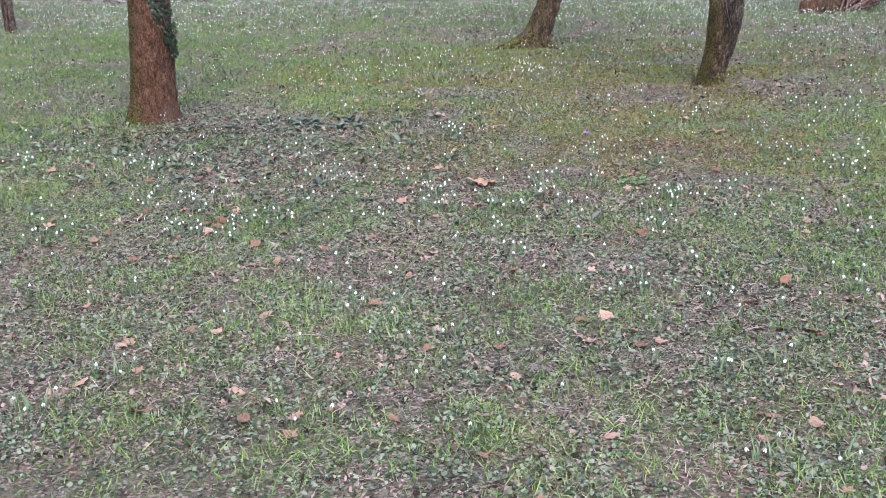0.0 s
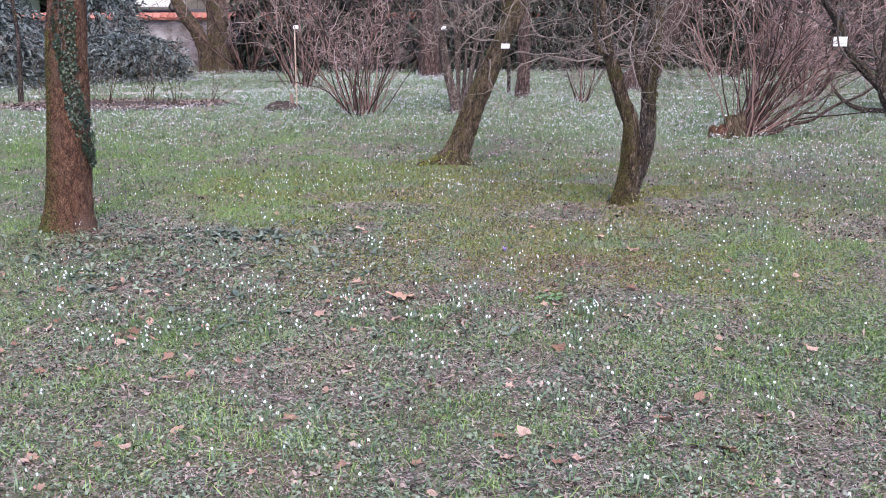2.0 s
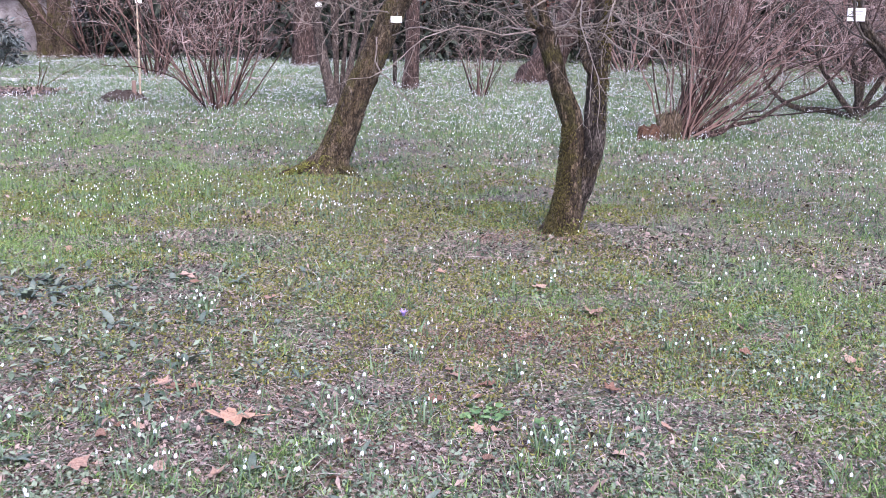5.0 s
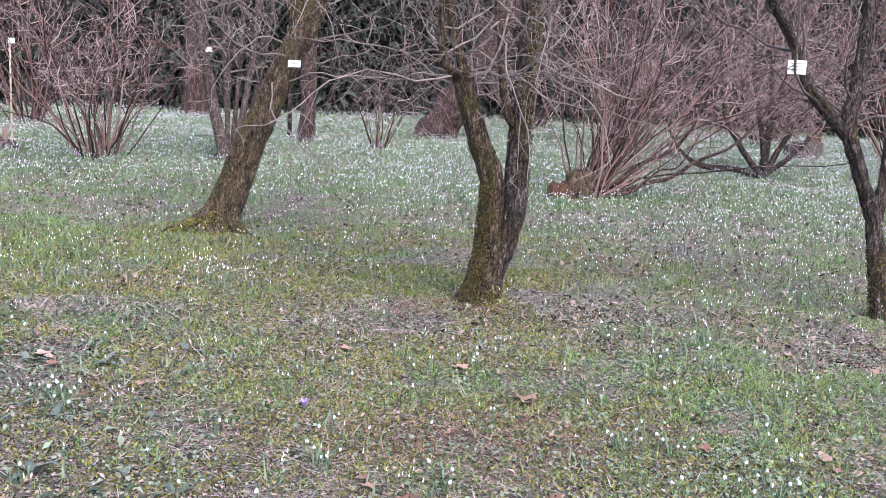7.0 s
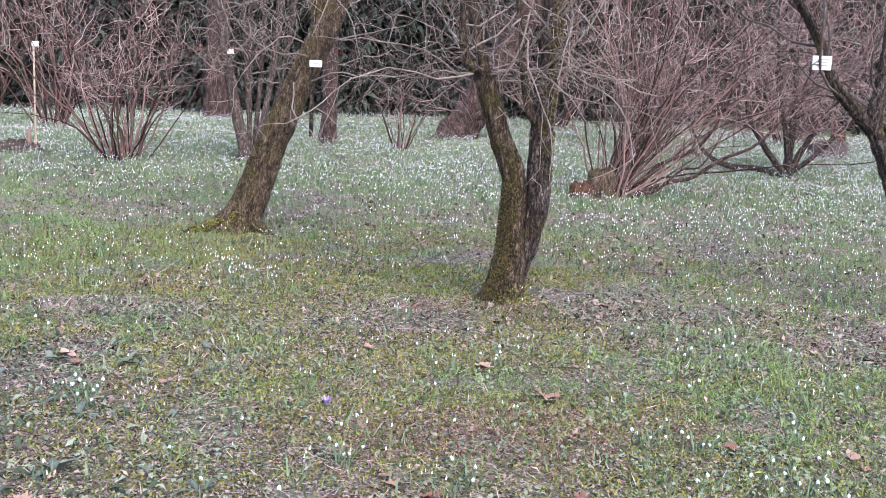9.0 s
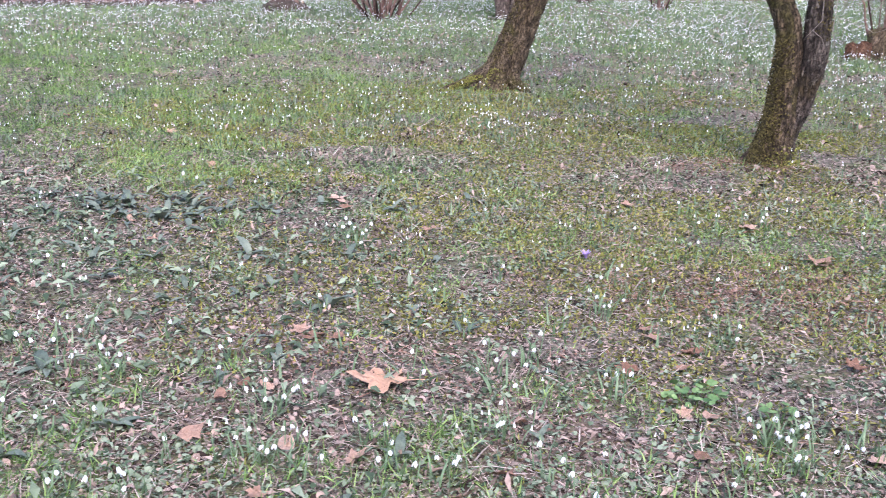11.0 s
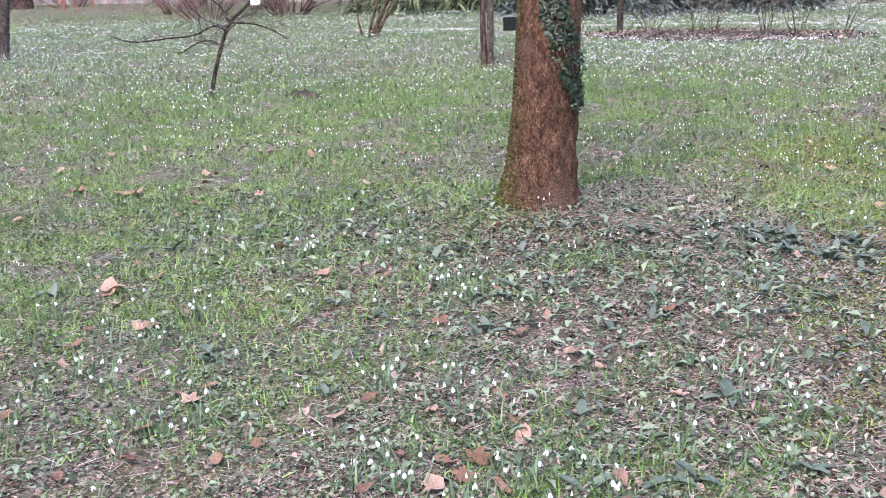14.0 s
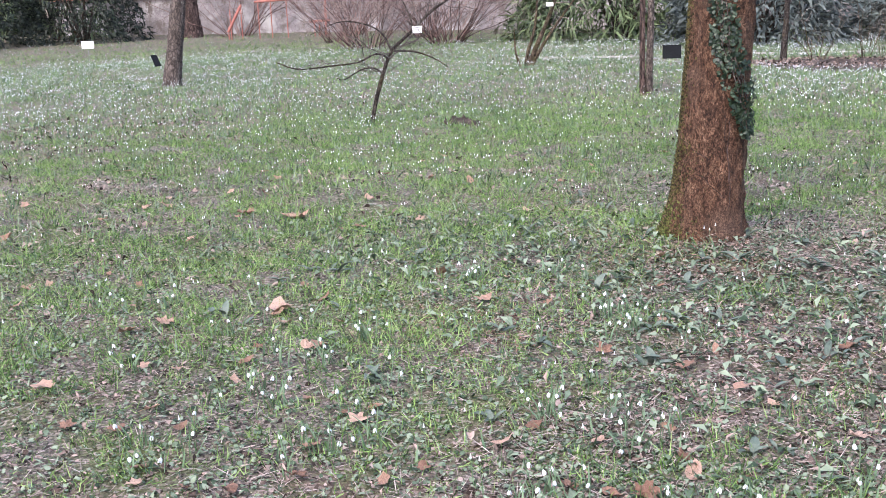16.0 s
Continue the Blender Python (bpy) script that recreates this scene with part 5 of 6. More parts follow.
def trunk_moss(x, y, rows, mid, wide, count, seed, label, mat=M_MOSS, power=1.6):
    """Moss on one side of a trunk. rows: (offset x, offset y, z, radius) up the trunk; mid, wide: the side in degrees."""
    rng = np.random.default_rng(seed)
    r = np.array(rows, float)
    z = r[0, 2] + (r[-1, 2] - r[0, 2]) * rng.random(count) ** power
    a = np.radians(mid + rng.normal(0, wide, count))
    q = [np.interp(z, r[:, 2], r[:, k]) for k in (0, 1, 3)]
    p = np.stack([x + q[0] + q[2] * np.cos(a), y + q[1] + q[2] * np.sin(a), gh(x, y) + z - 0.03], -1)
    cushion = [(0.0, -0.004, -0.004), (0.0, 0.004, -0.004), (0.008, 0, -0.002), (0.002, 0, 0.006)]
    v, f = scatter((cushion, [(0, 2, 1), (0, 3, 2), (1, 2, 3)]), p, rng, (0.5, 1.5), 0.4, a)
    stuff("trunk_moss", [(v, f)], mat, label, "moss")


trunk_moss(-3.80, 4.80, [(0, 0, 0.0, 0.26), (0, 0, 0.08, 0.235), (0.01, 0.01, 0.2, 0.205), (0.03, 0.02, 0.55, 0.185)], -112, 20, 900, 1, "dull olive moss at the foot of the rust-brown trunk", M_TRUNKMOSS, 2.2)
trunk_moss(-3.80, 4.80, [(0, 0, 0.0, 0.27), (0, 0, 0.08, 0.24), (0.01, 0.01, 0.22, 0.208)], -118, 14, 420, 8, "yellow-green moss at the foot of the rust-brown trunk", M_FOOTMOSS, 1.8)
trunk_moss(-3.80, 4.80, [(0.01, 0.01, 0.2, 0.206), (0.03, 0.02, 0.5, 0.184), (0.046, 0.039, 1.0, 0.174), (0.07, 0.06, 1.7, 0.165)], -137, 13, 2200, 10, "thin olive moss up one edge of the rust-brown trunk", M_TRUNKMOSS, 1.0)
trunk_moss(-0.935, 9.07, [(-0.04, 0, 0.0, 0.22), (-0.01, 0, 0.08, 0.185), (0.05, 0, 0.2, 0.158)], -145, 26, 1100, 2, "yellow-green moss on the foot of a leaning trunk")
trunk_moss(-1.2, 8.99, [(-0.16, 0, 0.0, 0.06), (-0.02, 0.01, 0.08, 0.075), (0.14, 0.03, 0.16, 0.09)], -110, 60, 900, 9, "yellow-green moss on a root of a leaning trunk", M_MOSS, 1.0)
trunk_moss(-0.935, 9.07, [(-0.01, 0, 0.08, 0.185), (0.07, 0, 0.25, 0.148), (0.25, 0, 0.77, 0.126), (0.42, 0, 1.15, 0.12)], -150, 34, 1800, 7, "olive brown moss up a leaning trunk", M_TRUNKMOSS, 1.2)
trunk_moss(1.015, 6.62, [(-0.02, 0, 0.02, 0.155), (0.0, 0, 0.18, 0.112), (0.02, 0, 0.38, 0.094), (0.03, 0, 0.8, 0.078)], -140, 30, 3000, 3, "olive brown moss on a forked trunk", M_TRUNKMOSS)
trunk_moss(1.015, 6.62, [(-0.02, 0, 0.0, 0.18), (0.02, 0, 0.1, 0.13), (0.05, 0, 0.16, 0.12)], -60, 50, 500, 5, "yellow-green moss round the foot of a forked trunk")
trunk_moss(1.015, 6.62, [(0.175, 0, 0.75, 0.078), (0.185, 0, 1.4, 0.07), (0.22, 0, 1.9, 0.062)], -60, 34, 1500, 4, "golden olive moss on the upper stem of a forked tree", M_TRUNKMOSS, 0.6)
trunk_moss(3.64, 6.57, [(0, 0, 0.0, 0.085), (-0.02, 0, 0.1, 0.064), (-0.09, 0, 0.5, 0.058)], -120, 50, 700, 6, "thin brown moss on a slender dark trunk", M_TRUNKMOSS)


# ---------------------------------------------------------------- fallen leaves
def leaf_mesh(kind, seed):
    """A dry, curled leaf lying on the ground; kind 0 is five-lobed, 1 oval, 2 torn."""
    rng = np.random.default_rng(seed)
    n = 26 if kind == 0 else 14
    th = np.linspace(0, 2 * np.pi, n, endpoint=False)
    if kind == 0:
        lobe = np.abs(np.cos(2.5 * (th - np.pi))) ** 0.8
        r = 0.46 + 0.54 * lobe * (1 - 0.28 * (1 + np.cos(th)) / 2)
        r *= 1 + 0.12 * np.where(np.arange(n) % 2, 1, -1) * lobe
    elif kind == 1:
        r = 1 / np.sqrt((np.cos(th)) ** 2 + (np.sin(th) / 0.48) ** 2)
    else:
        r = 0.75 + 0.3 * rng.normal(0, 0.6, n).clip(-0.8, 0.8)
    curl, twist, fold = rng.uniform(0.15, 0.7), rng.normal(0, 0.35), rng.uniform(0.0, 0.6)
    v = [(0, 0)]
    for u in (0.5, 1.0):
        v += [(u * a * math.cos(t), u * a * math.sin(t)) for a, t in zip(r, th)]
    v = np.array(v)
    z = curl * (v[:, 0] ** 2) * 0.5 + fold * np.abs(v[:, 1]) * 0.6 + twist * v[:, 0] * v[:, 1] + rng.normal(0, 0.075, len(v))
    v = np.c_[v, z - z.min()]
    f = [(0, 1 + i, 1 + (i + 1) % n) for i in range(n)]
    f += [(1 + i, 1 + n + i, 1 + n + (i + 1) % n, 1 + (i + 1) % n) for i in range(n)]
    g = Geo()
    g.add(v, f)
    g.tube([(0.0, 0, v[0, 2] + 0.01), (0.7, 0.03, 0.1), (1.35, 0.1, 0.05)], [0.03, 0.02, 0.02], 4)
    return g.mesh("fallen_leaf", M_TAN if seed == 200 else M_FALLEN)


LEAVES = [leaf_mesh(k % 3 if k else 0, 200 + k) for k in range(12)]
# the leaves that stand out: x, y, half size, turn, mesh
for x, y, s, turn, k in ((-0.62, 3.0, 0.105, 20, 0), (0.74, 5.2, 0.055, 70, 3), (-0.95, 3.34, 0.035, 10, 1), (-0.86, 3.36, 0.04, 80, 4), (0.86, 2.8, 0.04, 45, 2),
                         (0.99, 4.66, 0.055, 150, 5), (0.38, 3.52, 0.045, 200, 4), (-0.94, 3.38, 0.035, 30, 7), (-0.8, 2.55, 0.05, 110, 1), (-1.36, 5.28, 0.055, 60, 8),
                         (0.24, 3.62, 0.04, 15, 2), (-1.05, 2.9, 0.035, 75, 10), (-6.25, 3.75, 0.1, 35, 6), (-4.5, 2.45, 0.075, 120, 5), (-3.15, 1.85, 0.045, 15, 3), (-6.6, 3.6, 0.07, 5, 9)):
    single("fallen_leaf", LEAVES[k], "large tan five-lobed dry leaf on the grass" if k % 3 == 0 else "curled tan dry leaf on the grass", "leaf",
           pose(x, y, gh(x, y) + 0.012, 0, 0, turn) @ Matrix.Scale(s, 4), "fallen leaves")


SPOTS_A = (
    (-4.46, 2.41), (-4.77, 1.81), (-4.29, 1.64), (-3.85, 1.79), (-3.82, 1.43), (-3.74, 1.25), (-3.58, 1.41), (-3.19, 1.96),
    (-3.23, 1.86), (-3.08, 1.60), (-2.72, 1.76), (-2.73, 1.61), (-3.13, 1.17), (-3.00, 1.25), (-2.93, 1.44), (-4.13, 2.08),
    (-3.93, 2.25), (-2.68, 2.22), (-2.65, 2.04), (-3.62, 3.32), (-2.67, 3.04), (-2.45, 2.27), (-2.19, 2.36), (-1.96, 2.34),
    (-2.31, 1.97), (-2.19, 2.02), (-2.13, 2.10), (-1.73, 2.23), (-1.98, 2.01), (-1.42, 2.70), (-2.35, 2.50), (-2.38, 2.97),
    (-1.86, 2.81), (-1.26, 5.10), (-1.08, 2.55), (0.37, 2.71), (0.42, 2.99), (0.16, 3.28), (0.35, 3.37), (0.99, 4.60),
    (-0.36, 2.49), (-0.17, 2.50), (-0.59, 2.51), (-1.08, 2.78),
)
SPOTS_B = (
    (-1.99, 4.37), (-1.76, 4.52), (-2.10, 1.99), (-1.95, 1.85), (-2.27, 1.76), (-1.67, 1.92), (-7.49, 3.51), (-7.22, 2.87),
    (-5.87, 1.92), (-6.16, 2.91), (-5.85, 2.58), (-3.91, 1.15), (-3.39, 1.16), (-9.04, 3.96), (-7.93, 4.62), (-5.57, 1.63),
    (-1.01, 3.41), (-1.32, 5.21), (0.23, 3.69), (0.33, 3.00), (1.09, 3.07), (0.92, 3.49), (-0.78, 4.79), (0.65, 8.90),
    (0.15, 5.55), (0.73, 5.10), (2.97, 5.25), (2.13, 3.97), (-1.65, 10.43), (1.13, 9.65),
)


def scatter_leaves():
    rng = np.random.default_rng(21)
    for x, y in SPOTS_A + SPOTS_B:
        k = int(rng.integers(1, 12))
        m = pose(x, y, gh(x, y) + 0.016, rng.normal(0, 14), rng.normal(0, 14), rng.uniform(0, 360)) @ Matrix.Scale(rng.uniform(0.028, 0.047), 4)
        single("fallen_leaf", LEAVES[k], "curled tan dry leaf lying on the grass", "leaf", m, "fallen leaves")
    made = 0
    while made < 178:
        x, y = rng.uniform(-6.5, 3.4), rng.uniform(-1.4, 8.0)
        if made % 2:
            x, y = rng.uniform(-2.4, 3.0), rng.uniform(-1.0, 2.4)
        if rng.random() > 0.35 + 0.5 * vnoise(x, y, 1.2, 8):
            continue
        k = int(rng.integers(1, 12))
        s = rng.uniform(0.02, 0.042) if made % 2 == 0 else rng.uniform(0.026, 0.052)
        m = pose(x, y, gh(x, y) + 0.012, rng.normal(0, 14), rng.normal(0, 14), rng.uniform(0, 360)) @ Matrix.Scale(s, 4)
        single("fallen_leaf", LEAVES[k], "curled brown dry leaf on the ground", "leaf", m, "fallen leaves")
        made += 1


scatter_leaves()


def leaves_in_grass():
    """Larger dry leaves on the open grass beside the rust-brown trunk."""
    rng = np.random.default_rng(23)
    for _ in range(30):
        r, a = rng.uniform(4.2, 9.5), radians(rng.uniform(44, 73))
        x, y = -0.3 - r * math.sin(a), -0.25 + r * math.cos(a)
        m = pose(x, y, gh(x, y) + 0.02, rng.normal(0, 16), rng.normal(0, 16), rng.uniform(0, 360)) @ Matrix.Scale(rng.uniform(0.024, 0.055), 4)
        single("fallen_leaf", LEAVES[int(rng.integers(1, 12))], "curled brown dry leaf in the open grass", "leaf", m, "fallen leaves")


leaves_in_grass()


# ---------------------------------------------------------------- lungwort and other broad-leaved plants
def broad_leaf(seed, length, width):
    rng = np.random.default_rng(seed)
    v, f, n = [], [], 7
    arch, tip = rng.uniform(0.1, 0.4), rng.uniform(0.1, 0.35)
    for i in range(n):
        u = i / (n - 1)
        w = width * math.sin(math.pi * min(1, 0.08 + u * 0.92)) ** 0.8 * (1 - 0.25 * u) * 0.5
        x, z = length * u, length * (arch * u - (arch + tip * 0.6) * u * u * 0.8)
        v += [(x, -w, z + w * 0.5), (x, 0, z), (x, w, z + w * 0.5)]
    for i in range(n - 1):
        a = i * 3
        f += [(a, a + 1, a + 4, a + 3), (a + 1, a + 2, a + 5, a + 4)]
    return make_mesh("leaf", v, f, M_LUNG)


BROAD = [broad_leaf(300 + k, 0.075 + 0.009 * k, 0.034 + 0.004 * (k % 3)) for k in range(6)]


def lungwort(x, y, count, size, rng):
    root = thing("lungwort", "low plant with broad dark grey-green leaves", "plant", pose(x, y, gh(x, y) + 0.003, 0, 0, rng.uniform(0, 360)), "lungwort plants")
    for k in range(count):
        ob = part("leaf", BROAD[int(rng.integers(0, 6))], M_LUNG, root)
        ob.matrix_basis = pose(rng.normal(0, 0.012), rng.normal(0, 0.012), 0, 0, rng.uniform(-42, 0), 360 * k / count + rng.normal(0, 22)) @ Matrix.Scale(size * rng.uniform(0.7, 1.15), 4)
    return root


def plant_lungwort():
    rng = np.random.default_rng(33)
    for x, y, c, s in ((-3.35, 4.45, 6, 1.2), (-2.5, 4.95, 6, 1.1), (-2.1, 4.75, 5, 1.2), (-1.0, 3.75, 5, 1.0), (-1.72, 2.9, 6, 1.1), (-3.05, 4.6, 5, 1.0), (-1.5, 4.3, 4, 1.0)):
        lungwort(x, y, c, s, rng)
    made = 0
    while made < 150:
        x, y = rng.uniform(-5.2, 0.2), rng.uniform(2.0, 5.6)
        if rng.random() > 0.12 + 0.95 * hump(x, y, -2.6, 4.3, 1.1, 0.8) + 0.5 * hump(x, y, -2.0, 3.0, 0.7, 0.7) + 0.4 * hump(x, y, -4.9, 3.9, 0.6, 0.5):
            continue
        lungwort(x, y, int(rng.integers(2, 5)), rng.uniform(0.55, 1.0), rng)
        made += 1
    for _ in range(34):
        lungwort(rng.normal(-2.3, 0.38), rng.normal(4.95, 0.14), int(rng.integers(3, 6)), rng.uniform(0.7, 1.05), rng)


plant_lungwort()


def celandine(x, y, count, size, seed):
    """A tuft of rounded bright green leaves on short stalks."""
    rng = np.random.default_rng(seed)
    root = thing("celandine", "tuft of rounded bright green leaves in the lawn", "plant", pose(x, y, gh(x, y)), "celandine tufts")
    n = 10
    v = [(0, 0, 0.0)] + [(math.cos(6.283 * i / n) * (1.0 if i else 0.7), math.sin(6.283 * i / n) * 0.95, 0.14 + 0.05 * math.sin(3 * i)) for i in range(n)]
    me = make_mesh("leaf", np.array(v) * 0.014, [(0, 1 + i, 1 + (i + 1) % n) for i in range(n)], M_BRIGHT)
    for k in range(count):
        a, r = rng.uniform(0, 360), size * math.sqrt(rng.random())
        lx, ly, lz = r * math.cos(radians(a)), r * math.sin(radians(a)), rng.uniform(0.025, 0.06)
        ob = part("leaf", me, M_BRIGHT, root)
        ob.matrix_basis = pose(lx, ly, lz, rng.normal(0, 20), rng.normal(0, 20), a) @ Matrix.Scale(rng.uniform(0.7, 1.4), 4)
        g = Geo()
        g.tube([(lx * 0.4, ly * 0.4, -0.01), (lx * 0.7, ly * 0.7, lz * 0.6), (lx, ly, lz)], 0.0012, 4)
        part("stalk", g, M_BRIGHT, root)
    return root


celandine(0.37, 3.12, 34, 0.1, 1)
celandine(0.62, 3.02, 14, 0.07, 2)


# ---------------------------------------------------------------- snowdrops
def drop_meshes():
    """A flower of three hanging petals round a green cap, a thin stem and narrow leaves."""
    g = Geo()
    for k in range(3):
        a = 2 * math.pi * k / 3
        c, s = math.cos(a), math.sin(a)
        v = []
        for u, w, out in ((0, 0.0022, 0.001), (0.4, 0.0062, 0.0058), (0.75, 0.0058, 0.0078), (1, 0.0012, 0.0068)):
            for side in (-1, 0, 1):
                o = out + (0.0015 if side == 0 else -0.0012)
                v.append((c * o - s * side * w, s * o + c * side * w, -0.021 * u))
        g.add(v, [(i * 3 + j, i * 3 + j + 1, i * 3 + j + 4, i * 3 + j + 3) for i in range(3) for j in range(2)])
    flower = g.mesh("flower", M_PETAL)
    stems = []
    for h in (0.075, 0.095, 0.12):
        g = Geo()
        g.tube([(0, 0, 0), (0.002, 0, h * 0.6), (0.006, 0, h * 0.95), (0.016, 0, h), (0.022, 0, h - 0.008)], 0.0018, 5)
        g.tube([(0.022, 0, h - 0.006), (0.022, 0, h - 0.011), (0.022, 0, h - 0.016)], [0.002, 0.0036, 0.002], 6)
        stems.append((g.mesh("stem", M_DROPLEAF), (0.022, 0, h - 0.015)))
    leaves = []
    for l, b in ((0.09, 0.35), (0.11, 0.6), (0.075, 0.2), (0.12, 0.85)):
        v, f, n = [], [], 6
        for i in range(n):
            u = i / (n - 1)
            w = 0.0042 * (1 - 0.75 * u ** 3)
            v += [(b * l * u * u, -w, l * u * (1 - 0.3 * b * u)), (b * l * u * u - 0.001, 0, l * u * (1 - 0.3 * b * u)), (b * l * u * u, w, l * u * (1 - 0.3 * b * u))]
        for i in range(n - 1):
            a = i * 3
            f += [(a, a + 1, a + 4, a + 3), (a + 1, a + 2, a + 5, a + 4)]
        leaves.append(make_mesh("leaf", v, f, M_DROPLEAF))
    return flower, stems, leaves


FLOWER, STEMS, BLADES = drop_meshes()


def snowdrop(x, y, flowers, blades, seed, spread):
    rng = np.random.default_rng(seed)
    label = "single white snowdrop with narrow grey-green leaves" if flowers == 1 else "clump of white snowdrops with narrow grey-green leaves"
    root = thing("snowdrop", label, "flower", pose(x, y, gh(x, y) - 0.004), "snowdrops")
    for k in range(flowers):
        me, tip = STEMS[int(rng.integers(0, 3))]
        m = pose(rng.normal(0, spread), rng.normal(0, spread), 0, rng.normal(0, 9), rng.normal(0, 9), rng.uniform(0, 360))
        st = part("stem", me, M_DROPLEAF, root)
        st.matrix_basis = m
        fl = part("flower", FLOWER, M_PETAL, st)
        fl.matrix_basis = pose(*tip, rng.normal(0, 15), rng.normal(0, 15), rng.uniform(0, 120)) @ Matrix.Scale(rng.uniform(0.7, 0.95), 4)
    for k in range(blades):
        lf = part("leaf", BLADES[int(rng.integers(0, 4))], M_DROPLEAF, root)
        lf.matrix_basis = pose(rng.normal(0, spread), rng.normal(0, spread), 0, 0, 0, rng.uniform(0, 360)) @ Matrix.Scale(rng.uniform(0.65, 1.0), 4)
    return root


CLUMPS_A = (
    (-4.44, 2.04), (-4.40, 2.10), (-5.16, 2.02), (-5.01, 2.17), (-4.05, 2.57), (-3.89, 2.47), (-3.77, 2.16), (-3.89, 2.02),
    (-4.45, 1.63), (-4.31, 1.59), (-3.72, 1.80), (-3.54, 1.78), (-3.53, 1.45), (-3.59, 1.25), (-3.39, 1.36), (-3.36, 1.14),
    (-2.98, 1.42), (-3.12, 1.60), (-3.05, 1.63), (-3.18, 1.88), (-2.96, 1.76), (-3.62, 1.59), (-2.78, 1.23), (-2.99, 1.04),
    (-3.33, 2.14), (-4.25, 2.42), (-4.42, 2.33), (-3.12, 3.17), (-2.81, 3.27), (-2.82, 3.42), (-2.79, 2.65), (-2.56, 2.51),
    (-2.11, 2.87), (-2.06, 2.96), (-2.65, 2.25), (-2.34, 1.95), (-2.30, 2.01), (-2.05, 2.09), (-1.94, 2.08), (-2.19, 1.80),
    (-1.88, 2.23), (-1.79, 1.97), (-1.64, 2.16), (-1.52, 2.48),
)
CLUMPS_B = (
    (-1.39, 2.56), (-1.70, 2.57), (-1.66, 2.44), (-1.65, 2.88), (-1.79, 3.02), (-1.73, 3.21), (-2.14, 3.79), (-1.71, 3.44),
    (-2.32, 4.32), (-2.24, 4.30), (-2.28, 3.82), (-2.37, 3.62), (-0.79, 2.56), (-0.83, 2.46), (-0.70, 2.42), (-0.48, 2.45),
    (-0.01, 2.52), (0.09, 2.58), (0.07, 2.35), (0.61, 2.80), (0.64, 2.70), (0.44, 2.49), (0.49, 2.64), (-0.53, 3.02),
    (-0.24, 3.04), (-0.16, 3.30), (0.06, 3.87), (0.11, 3.11), (-1.43, 3.24), (-1.17, 3.15), (-0.82, 2.89), (-1.11, 2.88),
    (-1.45, 2.95), (-1.49, 2.90), (-1.07, 4.53), (-1.31, 2.20), (-1.11, 2.18), (0.83, 2.86), (0.53, 3.69), (-1.02, 3.68),
    (0.57, 2.86), (1.16, 2.86), (1.04, 3.15), (1.79, 3.61),
)
CLUMPS_C = (
    (1.73, 3.79), (1.50, 4.04), (1.42, 4.26), (-1.60, 3.83), (0.81, 5.27), (-1.10, 4.60), (-1.09, 4.47), (0.18, 4.87),
    (-0.73, 5.25), (-1.11, 5.50), (-1.55, 5.70), (-0.55, 5.01), (1.24, 5.00), (0.06, 4.23), (-0.43, 3.50), (1.72, 4.79),
    (1.43, 3.65), (1.92, 4.08), (1.68, 5.91), (2.50, 6.68),
)


def plant_snowdrops():
    rng = np.random.default_rng(44)
    rows = ((-1.11, 4.67, 8), (0.62, 2.92, 7), (-0.9, 2.75, 6), (-0.55, 2.62, 4), (-0.2, 2.72, 5), (-3.3, 3.4, 8), (-3.1, 3.3, 6), (-2.2, 1.85, 6), (-1.95, 1.8, 5), (-2.75, 2.35, 5), (1.3, 4.1, 5))
    homes = {1: (-3.3, 2.9), 2: (2.0, 3.9), 3: (-1.75, 2.2), 5: (0.55, 2.2), 8: (-4.2, 3.4)}
    kinds = {c: snowdrop(*homes[c], c, c * 2 + 2, 400 + c, 0.022 + 0.003 * c) for c in homes}
    for ob in kinds.values():
        ob.location.z = gh(ob.location.x, ob.location.y) - 0.004
    for x, y, c in rows:
        pick = min(kinds, key=lambda q: abs(q - c))
        copy_thing(kinds[pick], pose(x, y, gh(x, y) - 0.004, 0, 0, rng.uniform(0, 360)))
    for x, y in CLUMPS_A + CLUMPS_B + CLUMPS_C:
        pick = (1, 1, 1, 2, 2, 3, 5)[int(rng.integers(0, 7))]
        copy_thing(kinds[pick], pose(x, y, gh(x, y) - 0.004, 0, 0, rng.uniform(0, 360)))
    made = 0
    while made < 150:
        x, y = float(rng.uniform(-5.6, 3.2)), float(rng.uniform(0.6, 6.2))
        if made % 3:
            x, y = float(rng.uniform(-2.4, 3.0)), float(rng.uniform(-0.6, 2.6))
        if rng.random() > 0.25 + 0.75 * vnoise(x, y, 0.8, 9) - 0.35 * hump(x, y, 1.4, 5.0, 1.2, 1.5) - 0.5 * hump(x, y, -2.2, 2.8, 1.6, 1.0):
            continue
        pick = (1, 1, 1, 1, 1, 2, 2, 3)[int(rng.integers(0, 8))]
        copy_thing(kinds[pick], pose(x, y, gh(x, y) - 0.004, 0, 0, rng.uniform(0, 360)))
        made += 1


plant_snowdrops()


